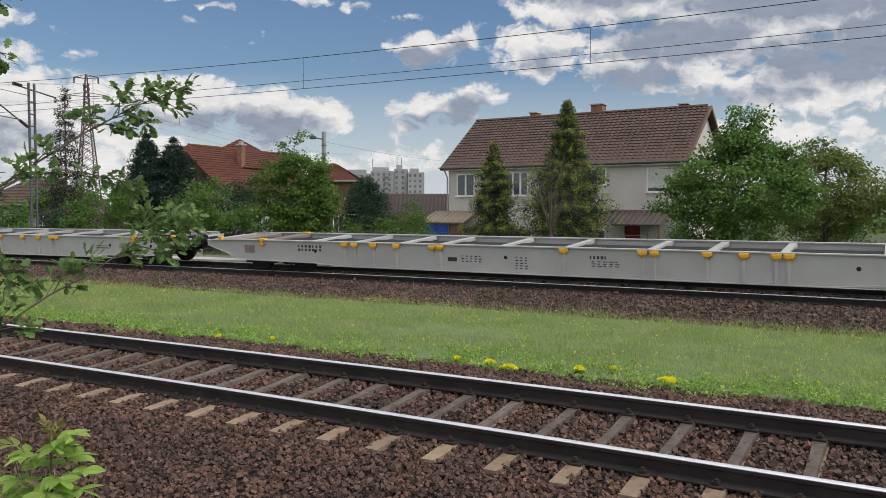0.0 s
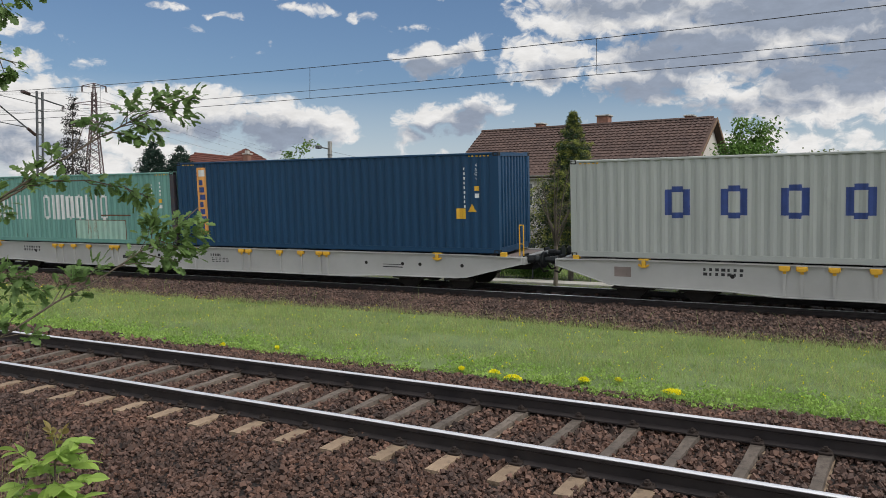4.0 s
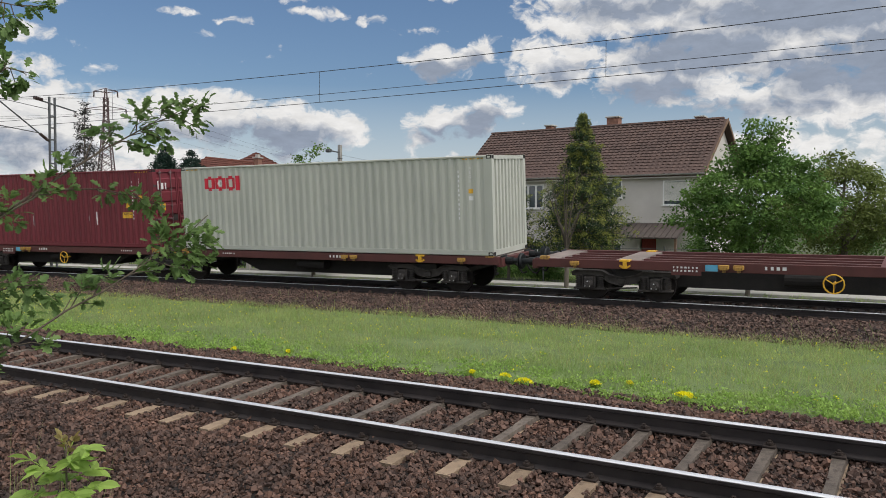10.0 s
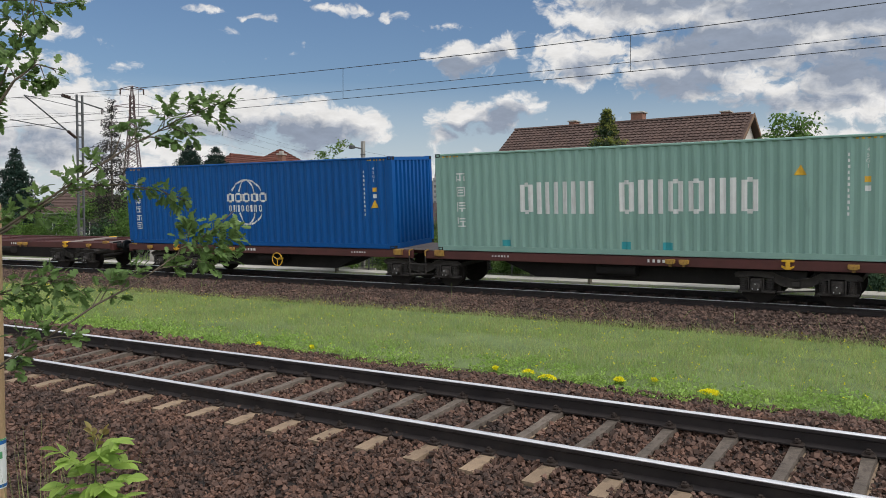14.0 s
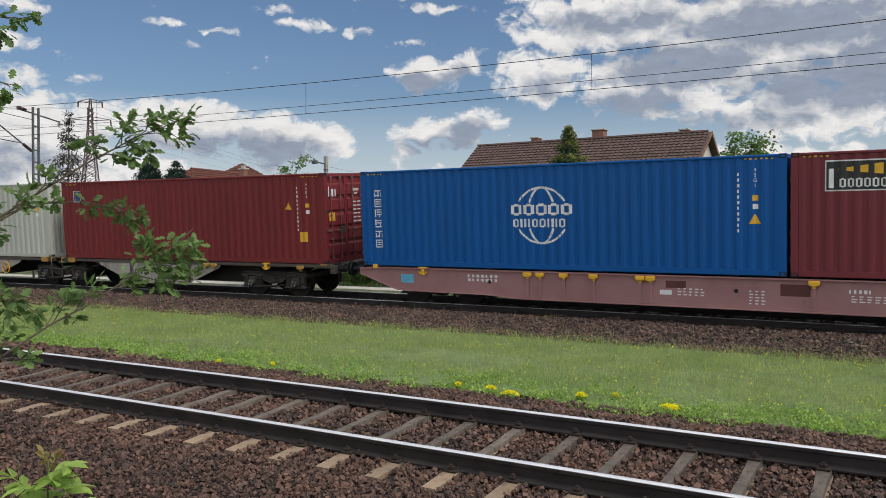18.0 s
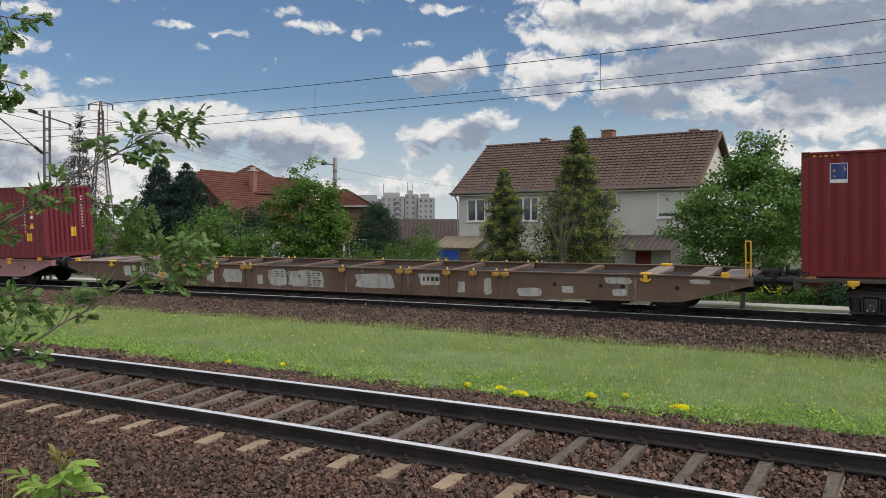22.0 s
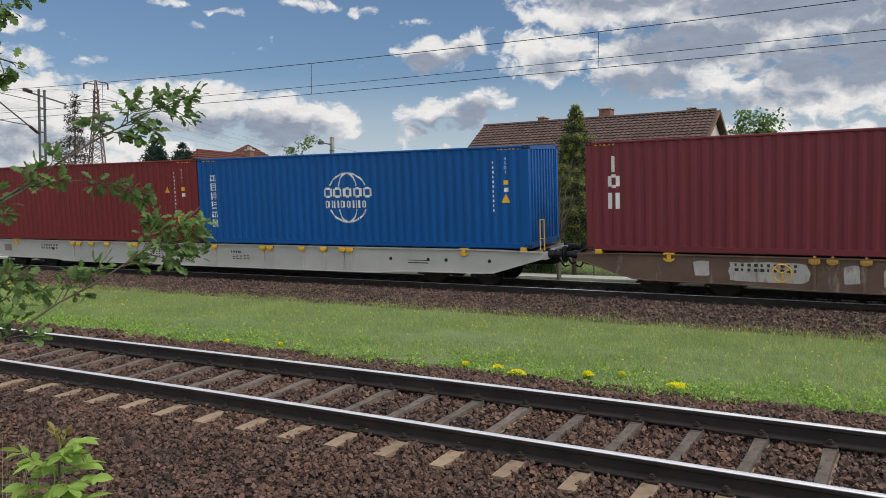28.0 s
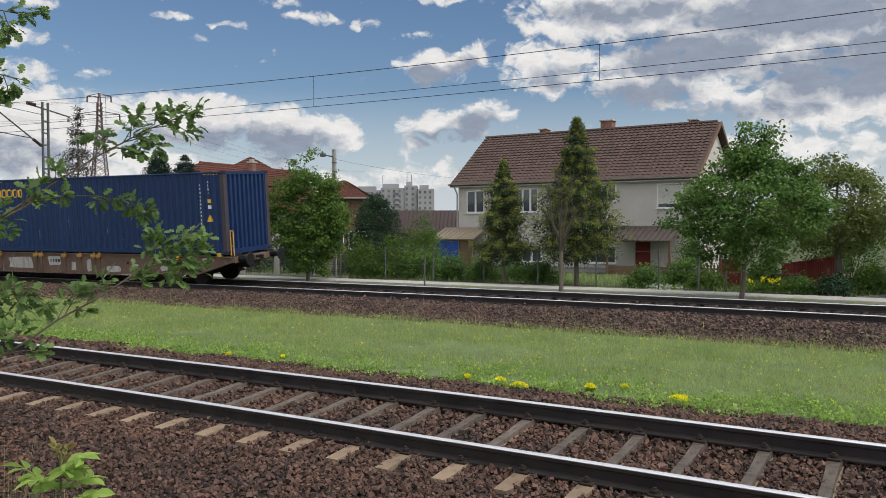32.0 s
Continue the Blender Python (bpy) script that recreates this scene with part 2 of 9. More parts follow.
def mat(name, c1, c2=None, scale=3.0, rough=0.7, metal=0.0, bump=0.0, bscale=60.0, rand=0.0, island=0.0, through=0.0, spec=0.4, streak=1.0, dirt=None, dirt_at=0.62):
    """Two-scale mottled surface. rand / island: brightness spread between objects / loose pieces. dirt: colour of the stains."""
    ma = bpy.data.materials.new(name)
    ma.use_nodes = True
    nt = ma.node_tree
    N, L = nt.nodes, nt.links
    b = N["Principled BSDF"]
    c2 = c2 or tuple(v * 0.75 for v in c1)
    tc = N.new("ShaderNodeTexCoord")
    mp = N.new("ShaderNodeMapping")
    mp.inputs["Scale"].default_value = (scale, scale, scale * streak)
    L.new(tc.outputs["Object"], mp.inputs[0])
    n1 = N.new("ShaderNodeTexNoise")
    n1.inputs["Scale"].default_value, n1.inputs["Detail"].default_value, n1.inputs["Roughness"].default_value = 1.0, 6.0, 0.6
    L.new(mp.outputs[0], n1.inputs["Vector"])
    ramp = N.new("ShaderNodeMapRange")
    ramp.inputs["From Min"].default_value, ramp.inputs["From Max"].default_value = 0.32, 0.68
    L.new(n1.outputs[0], ramp.inputs[0])
    mix = N.new("ShaderNodeMix")
    mix.data_type = "RGBA"
    mix.inputs[6].default_value, mix.inputs[7].default_value = (*c1, 1), (*c2, 1)
    L.new(ramp.outputs[0], mix.inputs[0])
    col = mix.outputs[2]
    n2 = N.new("ShaderNodeTexNoise")
    n2.inputs["Scale"].default_value, n2.inputs["Detail"].default_value = bscale, 3.0
    L.new(tc.outputs["Object"], n2.inputs["Vector"])
    if dirt:
        n3 = N.new("ShaderNodeTexNoise")
        n3.inputs["Scale"].default_value, n3.inputs["Detail"].default_value, n3.inputs["Roughness"].default_value = 1.0, 8.0, 0.7
        m3 = N.new("ShaderNodeMapping")
        m3.inputs["Scale"].default_value = (scale * 2.2, scale * 2.2, scale * 0.5)
        m3.inputs["Location"].default_value = (5.3, 1.7, 3.1)
        L.new(tc.outputs["Object"], m3.inputs[0]), L.new(m3.outputs[0], n3.inputs["Vector"])
        r3 = N.new("ShaderNodeMapRange")
        r3.inputs["From Min"].default_value, r3.inputs["From Max"].default_value, r3.inputs["To Max"].default_value = dirt_at, dirt_at + 0.14, 0.8
        L.new(n3.outputs[0], r3.inputs[0])
        md = N.new("ShaderNodeMix")
        md.data_type = "RGBA"
        md.inputs[7].default_value = (*dirt, 1)
        L.new(r3.outputs[0], md.inputs[0]), L.new(col, md.inputs[6])
        col = md.outputs[2]
    for amount, node_kind, out in ((rand, "ShaderNodeObjectInfo", "Random"), (island, "ShaderNodeNewGeometry", "Random Per Island")):
        if amount:
            src = N.new(node_kind)
            mr = N.new("ShaderNodeMapRange")
            mr.inputs["To Min"].default_value, mr.inputs["To Max"].default_value = 1 - amount, 1 + amount
            L.new(src.outputs[out], mr.inputs[0])
            hs = N.new("ShaderNodeHueSaturation")
            L.new(mr.outputs[0], hs.inputs["Value"]), L.new(col, hs.inputs["Color"])
            col = hs.outputs[0]
    L.new(col, b.inputs["Base Color"])
    rr = N.new("ShaderNodeMapRange")
    rr.inputs["To Min"].default_value, rr.inputs["To Max"].default_value = max(rough - 0.12, 0.03), min(rough + 0.12, 1)
    L.new(n2.outputs[0], rr.inputs[0]), L.new(rr.outputs[0], b.inputs["Roughness"])
    b.inputs["Metallic"].default_value, b.inputs["Specular IOR Level"].default_value = metal, spec
    if bump:
        bp = N.new("ShaderNodeBump")
        bp.inputs["Strength"].default_value, bp.inputs["Distance"].default_value = bump, 0.02
        L.new(n2.outputs[0], bp.inputs["Height"]), L.new(bp.outputs[0], b.inputs["Normal"])
    if through:
        tr = N.new("ShaderNodeBsdfTranslucent")
        L.new(col, tr.inputs[0])
        ms = N.new("ShaderNodeMixShader")
        ms.inputs[0].default_value = through
        L.new(b.outputs[0], ms.inputs[1]), L.new(tr.outputs[0], ms.inputs[2])
        L.new(ms.outputs[0], N["Material Output"].inputs[0])
    return ma


M = {
    "ballast": mat("ballast_stone", (0.118, 0.063, 0.044), (0.050, 0.032, 0.026), 2.2, 0.75, island=0.65),
    "ballast_far": mat("far_ballast_stone", (0.122, 0.074, 0.056), (0.058, 0.040, 0.034), 2.2, 0.8, island=0.55),
    # near-black bed: shade in the gaps between stones is put into its colour
    "shaded_ballast_bed": mat("shaded_ballast_bed", (0.018, 0.012, 0.010), (0.009, 0.007, 0.0065), 9, 0.95, bump=0.8, bscale=24),
    "soil": mat("soil_and_grass", (0.075, 0.105, 0.03), (0.05, 0.055, 0.03), 0.5, 0.95, bump=0.5, bscale=20, dirt=(0.075, 0.055, 0.04), dirt_at=0.56),
    "meadow": mat("meadow", (0.15, 0.205, 0.072), (0.085, 0.125, 0.046), 1.6, 0.95, bump=0.9, bscale=26),
    "blade": mat("grass_blade", (0.385, 0.475, 0.175), (0.225, 0.33, 0.10), 0.6, 0.7, island=0.25, through=0.5, spec=0.2),
    "weed": mat("weed_leaf", (0.36, 0.50, 0.13), (0.22, 0.36, 0.085), 2.0, 0.65, island=0.3, through=0.45, spec=0.2),
    "yellow_flower": mat("yellow_flower", (0.90, 0.84, 0.02), (0.82, 0.74, 0.02), 9, 0.7, island=0.1, through=0.3),
    # rusty rail steel, its colour lowered to hold the shade below the head
    "shaded_rail_side": mat("shaded_rail_side", (0.045, 0.038, 0.037), (0.022, 0.019, 0.020), 3, 0.5, metal=0.3, bump=0.1, dirt=(0.06, 0.035, 0.025)),
    "rail_top": mat("polished_rail_head", (0.88, 0.88, 0.89), (0.76, 0.76, 0.78), 2, 0.40, metal=0.75, spec=0.6),
    "sleeper": mat("concrete_sleeper", (0.275, 0.200, 0.135), (0.175, 0.125, 0.085), 4, 0.9, bump=0.35, bscale=70, rand=0.14, dirt=(0.06, 0.042, 0.034), dirt_at=0.52),
    "sleeper_mid": mat("grimy_concrete_sleeper", (0.150, 0.122, 0.100), (0.085, 0.070, 0.058), 5, 0.9, bump=0.35, bscale=70, rand=0.18, dirt=(0.05, 0.038, 0.032), dirt_at=0.50),
    # far sleepers: shade below the passing train is put into this dark colour
    "far_sleeper": mat("shaded_far_sleeper", (0.032, 0.024, 0.020), (0.018, 0.014, 0.013), 4, 0.9, bump=0.35, bscale=70, rand=0.14),
    "clip": mat("rusty_clip", (0.05, 0.036, 0.03), (0.03, 0.024, 0.022), 20, 0.75, metal=0.4),
    "white_wagon": mat("pale_grey_wagon_paint", (0.44, 0.44, 0.425), (0.365, 0.365, 0.35), 0.8, 0.5, bump=0.05, rand=0.05, dirt=(0.36, 0.32, 0.28), dirt_at=0.66),
    "pink_wagon": mat("faded_pink_wagon_paint", (0.33, 0.175, 0.175), (0.26, 0.13, 0.13), 0.9, 0.65, bump=0.05, dirt=(0.20, 0.11, 0.10), dirt_at=0.62),
    "brown_wagon": mat("rust_brown_wagon_paint", (0.150, 0.098, 0.072), (0.100, 0.062, 0.046), 1.0, 0.7, bump=0.08, dirt=(0.38, 0.37, 0.34), dirt_at=0.60),
    "red_wagon": mat("dark_red_wagon_paint", (0.105, 0.033, 0.030), (0.070, 0.024, 0.022), 1.2, 0.6, bump=0.05, dirt=(0.05, 0.03, 0.028)),
    "dark_sill": mat("grimy_brown_sill", (0.085, 0.066, 0.056), (0.055, 0.044, 0.038), 1.2, 0.7, bump=0.05, dirt=(0.03, 0.025, 0.022)),
    "dull_yellow": mat("faded_yellow_paint", (0.46, 0.27, 0.05), (0.26, 0.14, 0.045), 9, 0.7, dirt=(0.09, 0.05, 0.03), dirt_at=0.5),
    "axle_cap": mat("axle_cap_steel", (0.085, 0.078, 0.074), (0.05, 0.046, 0.044), 6, 0.5, metal=0.4),
    "chalk_panel": mat("chalky_dirty_panel", (0.36, 0.345, 0.315), (0.27, 0.25, 0.225), 1.1, 0.7, bump=0.05, dirt=(0.13, 0.085, 0.06), dirt_at=0.55),
    "patch": mat("pale_paint_patch", (0.45, 0.445, 0.43), (0.33, 0.315, 0.295), 3, 0.65, dirt=(0.17, 0.115, 0.085), dirt_at=0.52),
    "deck": mat("wagon_deck_plate", (0.25, 0.205, 0.185), (0.16, 0.13, 0.115), 1.6, 0.75, dirt=(0.12, 0.09, 0.08)),
    # grime, darkened further with the shade under the wagons painted in
    "under": mat("grimy_shaded_underframe", (0.016, 0.014, 0.013), (0.009, 0.008, 0.008), 4, 0.8, bump=0.2, bscale=40),
    "bogie": mat("grimy_bogie", (0.052, 0.045, 0.040), (0.022, 0.020, 0.019), 5, 0.75, bump=0.2),
    "wheel": mat("wheel_steel", (0.030, 0.025, 0.023), (0.016, 0.014, 0.014), 6, 0.6, metal=0.5),
    "buffer": mat("greased_buffer", (0.018, 0.022, 0.024), (0.012, 0.013, 0.014), 5, 0.5, metal=0.3),
    "yellow": mat("yellow_paint", (0.72, 0.42, 0.03), (0.6, 0.33, 0.03), 6, 0.55, dirt=(0.25, 0.16, 0.05), dirt_at=0.6),
    "white_mark": mat("white_marking", (0.68, 0.69, 0.69), (0.6, 0.6, 0.6), 5, 0.6),
    "black_mark": mat("black_marking", (0.03, 0.03, 0.032), None, 5, 0.6),
    "red_mark": mat("red_marking", (0.55, 0.02, 0.045), (0.5, 0.02, 0.04), 5, 0.5),
    "navy_mark": mat("navy_marking", (0.03, 0.06, 0.22), None, 5, 0.5),
    "cyan_mark": mat("cyan_marking", (0.12, 0.42, 0.62), None, 5, 0.5),
    "orange_mark": mat("orange_marking", (0.75, 0.36, 0.10), (0.65, 0.3, 0.08), 4, 0.6),
    "rust_mark": mat("rust_streak", (0.16, 0.07, 0.035), (0.09, 0.045, 0.03), 6, 0.85),
    "teal_patch": mat("fresh_teal_patch", (0.03, 0.30, 0.34), (0.03, 0.27, 0.31), 2, 0.5),
    "rusty_patch": mat("rusty_green_patch", (0.33, 0.50, 0.42), (0.27, 0.42, 0.36), 2, 0.7, dirt=(0.22, 0.09, 0.04), dirt_at=0.55),
}
BOX = {
    "red": ((0.155, 0.026, 0.032), (0.125, 0.022, 0.027)),
    "bright_red": ((0.185, 0.024, 0.028), (0.150, 0.021, 0.025)),
    "maroon": ((0.178, 0.034, 0.045), (0.146, 0.029, 0.038)),
    "green": ((0.095, 0.265, 0.235), (0.080, 0.225, 0.205)),
    "pale_green": ((0.27, 0.43, 0.38), (0.21, 0.35, 0.31)),
    "weathered_green": ((0.165, 0.345, 0.305), (0.125, 0.275, 0.245)),
    "teal_green": ((0.065, 0.235, 0.225), (0.055, 0.20, 0.195)),
    "blue": ((0.002, 0.088, 0.325), (0.002, 0.076, 0.28)),
    "deep_blue": ((0.003, 0.072, 0.30), (0.003, 0.062, 0.26)),
    "navy": ((0.014, 0.056, 0.125), (0.012, 0.047, 0.104)),
    "dark_blue": ((0.015, 0.038, 0.115), (0.013, 0.032, 0.096)),
    "grey": ((0.42, 0.44, 0.42), (0.35, 0.37, 0.355)),
    "cream": ((0.50, 0.51, 0.455), (0.42, 0.43, 0.385)),
}
for k, (c1, c2) in BOX.items():
    c1, c2 = tuple(v * 0.95 for v in c1), tuple(v * 0.95 for v in c2)
    M["box_" + k] = mat("container_paint_" + k, c1, c2, 0.7, 0.42, bump=0.06, bscale=30, streak=0.35, spec=0.25, dirt=tuple(0.55 * v + 0.035 for v in c2), dirt_at=0.64)

    # container paint made paler: the rods' highlight is put into the colour
    M["rod_" + k] = mat("lock_rod_highlight_" + k, tuple(0.5 * v + 0.14 for v in c1), tuple(0.6 * v + 0.07 for v in c2), 3.0, 0.35, metal=0.4, spec=0.6)

# ---- building helpers ----
RNG = np.random.default_rng(7)


def obj(name, me, material=None, parent=None, label="", m=None):
    ob = new(name, me)
    if material and not me.materials:
        me.materials.append(material)
    if parent:
        ob.parent = parent
    if m is not None:
        ob.matrix_basis = m
    return tagged(ob, label) if label else ob


def part(name, bm, material, parent, label="", m=None, smooth=False):
    """Links a bmesh as one mesh object under a thing or a part."""
    me = bpy.data.meshes.new(name)
    bm.normal_update()
    bm.to_mesh(me)
    bm.free()
    if smooth:
        me.polygons.foreach_set("use_smooth", [True] * len(me.polygons))
    return obj(name, me, material, parent, label, m)


def raw(name, verts, faces, material, parent=None, label="", smooth=False):
    """One mesh from arrays: verts (n, 3) and faces of one size (k, 3 or 4)."""
    me = bpy.data.meshes.new(name)
    verts, faces = np.asarray(verts, np.float32), np.asarray(faces, np.int32)
    me.vertices.add(len(verts))
    me.vertices.foreach_set("co", verts.ravel())
    me.loops.add(faces.size)
    me.loops.foreach_set("vertex_index", faces.ravel())
    me.polygons.add(len(faces))
    me.polygons.foreach_set("loop_start", np.arange(0, faces.size, faces.shape[1], dtype=np.int32))
    me.polygons.foreach_set("use_smooth", np.full(len(faces), bool(smooth)))
    me.update(calc_edges=True)
    return obj(name, me, material, parent, label)


def box(bm, x0, x1, y0, y1, z0, z1, bev=0.0):
    v = [bm.verts.new((x, y, z)) for x in (x0, x1) for y in (y0, y1) for z in (z0, z1)]
    fs = [bm.faces.new([v[i] for i in f]) for f in ((0, 1, 3, 2), (4, 6, 7, 5), (0, 4, 5, 1), (2, 3, 7, 6), (0, 2, 6, 4), (1, 5, 7, 3))]
    if bev:
        bmesh.ops.bevel(bm, geom=list({e for f in fs for e in f.edges}), offset=bev, segments=1, affect="EDGES")
    return v


def prism(bm, pts, a, b, axis="y"):
    """A convex or simple outline swept from a to b along an axis; pts are the other two coordinates in order."""
    def at(p, t):
        return {"x": (t, p[0], p[1]), "y": (p[0], t, p[1]), "z": (p[0], p[1], t)}[axis]
    A = [bm.verts.new(at(p, a)) for p in pts]
    B = [bm.verts.new(at(p, b)) for p in pts]
    bm.faces.new(A), bm.faces.new(B[::-1])
    n = len(pts)
    for i in range(n):
        bm.faces.new((A[i], B[i], B[(i + 1) % n], A[(i + 1) % n]))
    return A + B


def tube(bm, p0, p1, r0, r1=None, n=8, caps=True):
    p0, p1 = Vector(p0), Vector(p1)
    r1 = r0 if r1 is None else r1
    q = (p1 - p0).to_track_quat("Z", "Y")
    rings = []
    for p, r in ((p0, r0), (p1, r1)):
        rings.append([bm.verts.new(p + q @ Vector((math.cos(2 * math.pi * i / n) * r, math.sin(2 * math.pi * i / n) * r, 0))) for i in range(n)])
    for i in range(n):
        bm.faces.new((rings[0][i], rings[0][(i + 1) % n], rings[1][(i + 1) % n], rings[1][i]))
    if caps:
        bm.faces.new(rings[0][::-1]), bm.faces.new(rings[1])


def thing(name, label, category, m=None, group=""):
    ob = new(name)
    ob.empty_display_size = 0.2
    if m is not None:
        ob.matrix_basis = m
    return tagged(ob, label, category, group)


def shared(name, build, material):
    """A mesh made once, for pieces that are alike."""
    bm = bmesh.new()
    build(bm)
    bm.normal_update()
    me = bpy.data.meshes.new(name)
    bm.to_mesh(me)
    bm.free()
    me.materials.append(material)
    return me


# ---- the line: a curve of 322 m radius, both tracks canted towards its inside ----
RAD, GAUGE = 322.0, 1.507
NEAR = dict(y=0.0, z=0.0, cant=radians(3.52))
FAR = dict(y=14.544, z=-0.065, cant=radians(4.12))


def bend(x):
    """How far the line has swung towards the camera's side at x."""
    return np.where(np.abs(x) < 150, RAD - np.sqrt(np.maximum(RAD ** 2 - np.minimum(np.abs(x), 150) ** 2, 1)), 37.1 + (np.abs(x) - 150) * 0.526)


def on_track(tr, s, off=0.0, up=0.0):
    """Frame on a track at arc length s: x along it, y away from the inner rail, z out of the plane of the rails."""
    th = s / RAD
    t, n0, z = Vector((math.cos(th), -math.sin(th), 0)), Vector((math.sin(th), math.cos(th), 0)), Vector((0, 0, 1))
    n, u = n0 * math.cos(tr["cant"]) + z * math.sin(tr["cant"]), z * math.cos(tr["cant"]) - n0 * math.sin(tr["cant"])
    p = Vector((RAD * math.sin(th), tr["y"] - RAD * (1 - math.cos(th)), tr["z"])) + n * off + u * up
    m = Matrix((t, n, u)).transposed().to_4x4()
    m.translation = p
    return m


# cross-section of the ground: distance from the inner near rail, height
PROFILE = [(-400, 0.4), (-60, 0.4), (-8, 0.38), (-5.6, 0.30), (-4.2, -0.10), (-3.0, -0.42), (-2.2, -0.46), (-0.95, -0.255), (-0.5, -0.242), (0.0, -0.208), (0.75, -0.182), (2.1, -0.12), (2.6, -0.14), (3.6, -0.37), (4.6, -0.40),
           (10.6, -0.42), (11.3, -0.43), (13.35, -0.265), (14.1, -0.285), (15.3, -0.255), (16.5, -0.19), (17.2, -0.20), (18.2, -0.36), (20.5, -0.40), (26, -0.45), (60, -0.7), (200, -1.0), (2600, -6.0)]
PV, PZ = np.array(PROFILE).T


def ground_z(v):
    return np.interp(v, PV, PZ)


def ground_at(x, y):
    return float(ground_z(y + float(bend(np.array(x)))))


def build_ground():
    xs = np.concatenate([[-2500, -1200, -600, -300, -200, -150], np.arange(-120, 60.1, 3.0), [80, 110, 150, 220, 400, 900, 2500]])
    vs = np.unique(np.concatenate([PV, np.arange(-7, 30, 0.5), [35, 45, 80, 120, 300, 500, 800, 1300]]))
    X, V = np.meshgrid(xs, vs, indexing="ij")
    Z = ground_z(V)
    rough = np.array([[noise.noise(Vector((x * 0.6, v * 0.9, 0))) for v in vs] for x in xs])
    Z = Z + rough * np.where((V > 4.2) & (V < 11), 0.06, np.where((V > 18) | (V < -3), 0.05, 0.0)) * (np.abs(V) < 60)
    Y = V - bend(X)
    nx, nv = len(xs), len(vs)
    idx = np.arange(nx * nv).reshape(nx, nv)
    f = np.stack([idx[:-1, :-1], idx[1:, :-1], idx[1:, 1:], idx[:-1, 1:]], -1).reshape(-1, 4)
    ob = raw("ground", np.stack([X, Y, Z], -1).reshape(-1, 3), f, M["soil"], smooth=True)
    ob.data.materials.append(M["shaded_ballast_bed"]), ob.data.materials.append(M["meadow"])
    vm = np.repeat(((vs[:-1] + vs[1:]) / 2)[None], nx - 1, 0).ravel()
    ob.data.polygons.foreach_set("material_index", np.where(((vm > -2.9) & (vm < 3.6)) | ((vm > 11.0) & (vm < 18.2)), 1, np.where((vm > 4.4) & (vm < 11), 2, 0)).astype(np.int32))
    tagged(ob, "ballast, grass and soil of a railway cutting", "ground", kind="structure")


build_ground()


def scatter_stones(name, x0, x1, v0, v1, per_m2, size, keep=None, sink=0.25, stone="ballast"):
    """Angular crushed stones lying on the bed, in one mesh."""
    n = int((x1 - x0) * (v1 - v0) * per_m2)
    x, v = RNG.uniform(x0, x1, n), RNG.uniform(v0, v1, n)
    if keep is not None:
        k = keep(x, v)
        x, v = x[k], v[k]
        n = len(x)
    cube = np.array([(a, b, c) for a in (-1, 1) for b in (-1, 1) for c in (-1, 1)], float)
    r = size * RNG.uniform(0.45, 1.35, (n, 1, 1)) * 0.5
    pts = cube[None] * RNG.uniform(0.62, 1.0, (n, 8, 3)) * RNG.uniform(0.45, 1.25, (n, 1, 3)) * r
    q = RNG.normal(size=(n, 4))
    q /= np.linalg.norm(q, axis=1, keepdims=True)
    w, a, b, c = q.T
    R = np.stack([1 - 2 * (b * b + c * c), 2 * (a * b - c * w), 2 * (a * c + b * w), 2 * (a * b + c * w), 1 - 2 * (a * a + c * c), 2 * (b * c - a * w), 2 * (a * c - b * w), 2 * (b * c + a * w), 1 - 2 * (a * a + b * b)], -1).reshape(n, 3, 3)
    pts = np.einsum("nij,nkj->nki", R, pts)
    ctr = np.stack([x, v - bend(x), ground_z(v) + r[:, 0, 0] * (1 - 2 * sink) * RNG.uniform(0.0, 1.0, n) ** 1.5 * 3.8], -1)
    verts = (pts + ctr[:, None]).reshape(-1, 3)
    quads = np.array([(0, 1, 3, 2), (4, 6, 7, 5), (0, 4, 5, 1), (2, 3, 7, 6), (0, 2, 6, 4), (1, 5, 7, 3)])
    faces = (quads[None] + (np.arange(n) * 8)[:, None, None]).reshape(-1, 4)
    ob = raw(name, verts, faces, M[stone])
    tagged(ob, "brown crushed-stone ballast of the railway track", "ballast", kind="stuff")


SLEEPER_STEP = 0.6


def between_sleepers(x, v):
    inside = (v > -0.56) & (v < 2.05)
    ph = np.abs((x / SLEEPER_STEP + 0.5) % 1.0 - 0.5) * SLEEPER_STEP
    return ~(inside & (ph < 0.068))


scatter_stones("track_ballast", -10, 3.4, -2.95, 0.0, 1150, 0.039, between_sleepers)
scatter_stones("track_ballast", -10, 3.4, 0.0, 4.2, 820, 0.043, between_sleepers)
scatter_stones("track_ballast", -30, -10, -2.9, 4.1, 190, 0.076, between_sleepers)
scatter_stones("track_ballast", -70, -30, -2.9, 3.9, 60, 0.10, between_sleepers)
scatter_stones("track_ballast", -34, 3, 10.8, 14.3, 300, 0.058, stone="ballast_far")
scatter_stones("track_ballast", -70, -34, 10.8, 14.3, 80, 0.10, stone="ballast_far")
scatter_stones("track_ballast", -60, 4, 14.3, 18.1, 36, 0.075, stone="ballast_far")


def rail_profile():
    return [(-0.07, -0.172), (0.07, -0.172), (0.07, -0.158), (0.012, -0.135), (0.010, -0.052), (0.036, -0.038), (0.036, -0.012), (0.028, -0.001), (-0.028, -0.001), (-0.036, -0.012), (-0.036, -0.038), (-0.010, -0.052), (-0.012, -0.135), (-0.07, -0.158)]


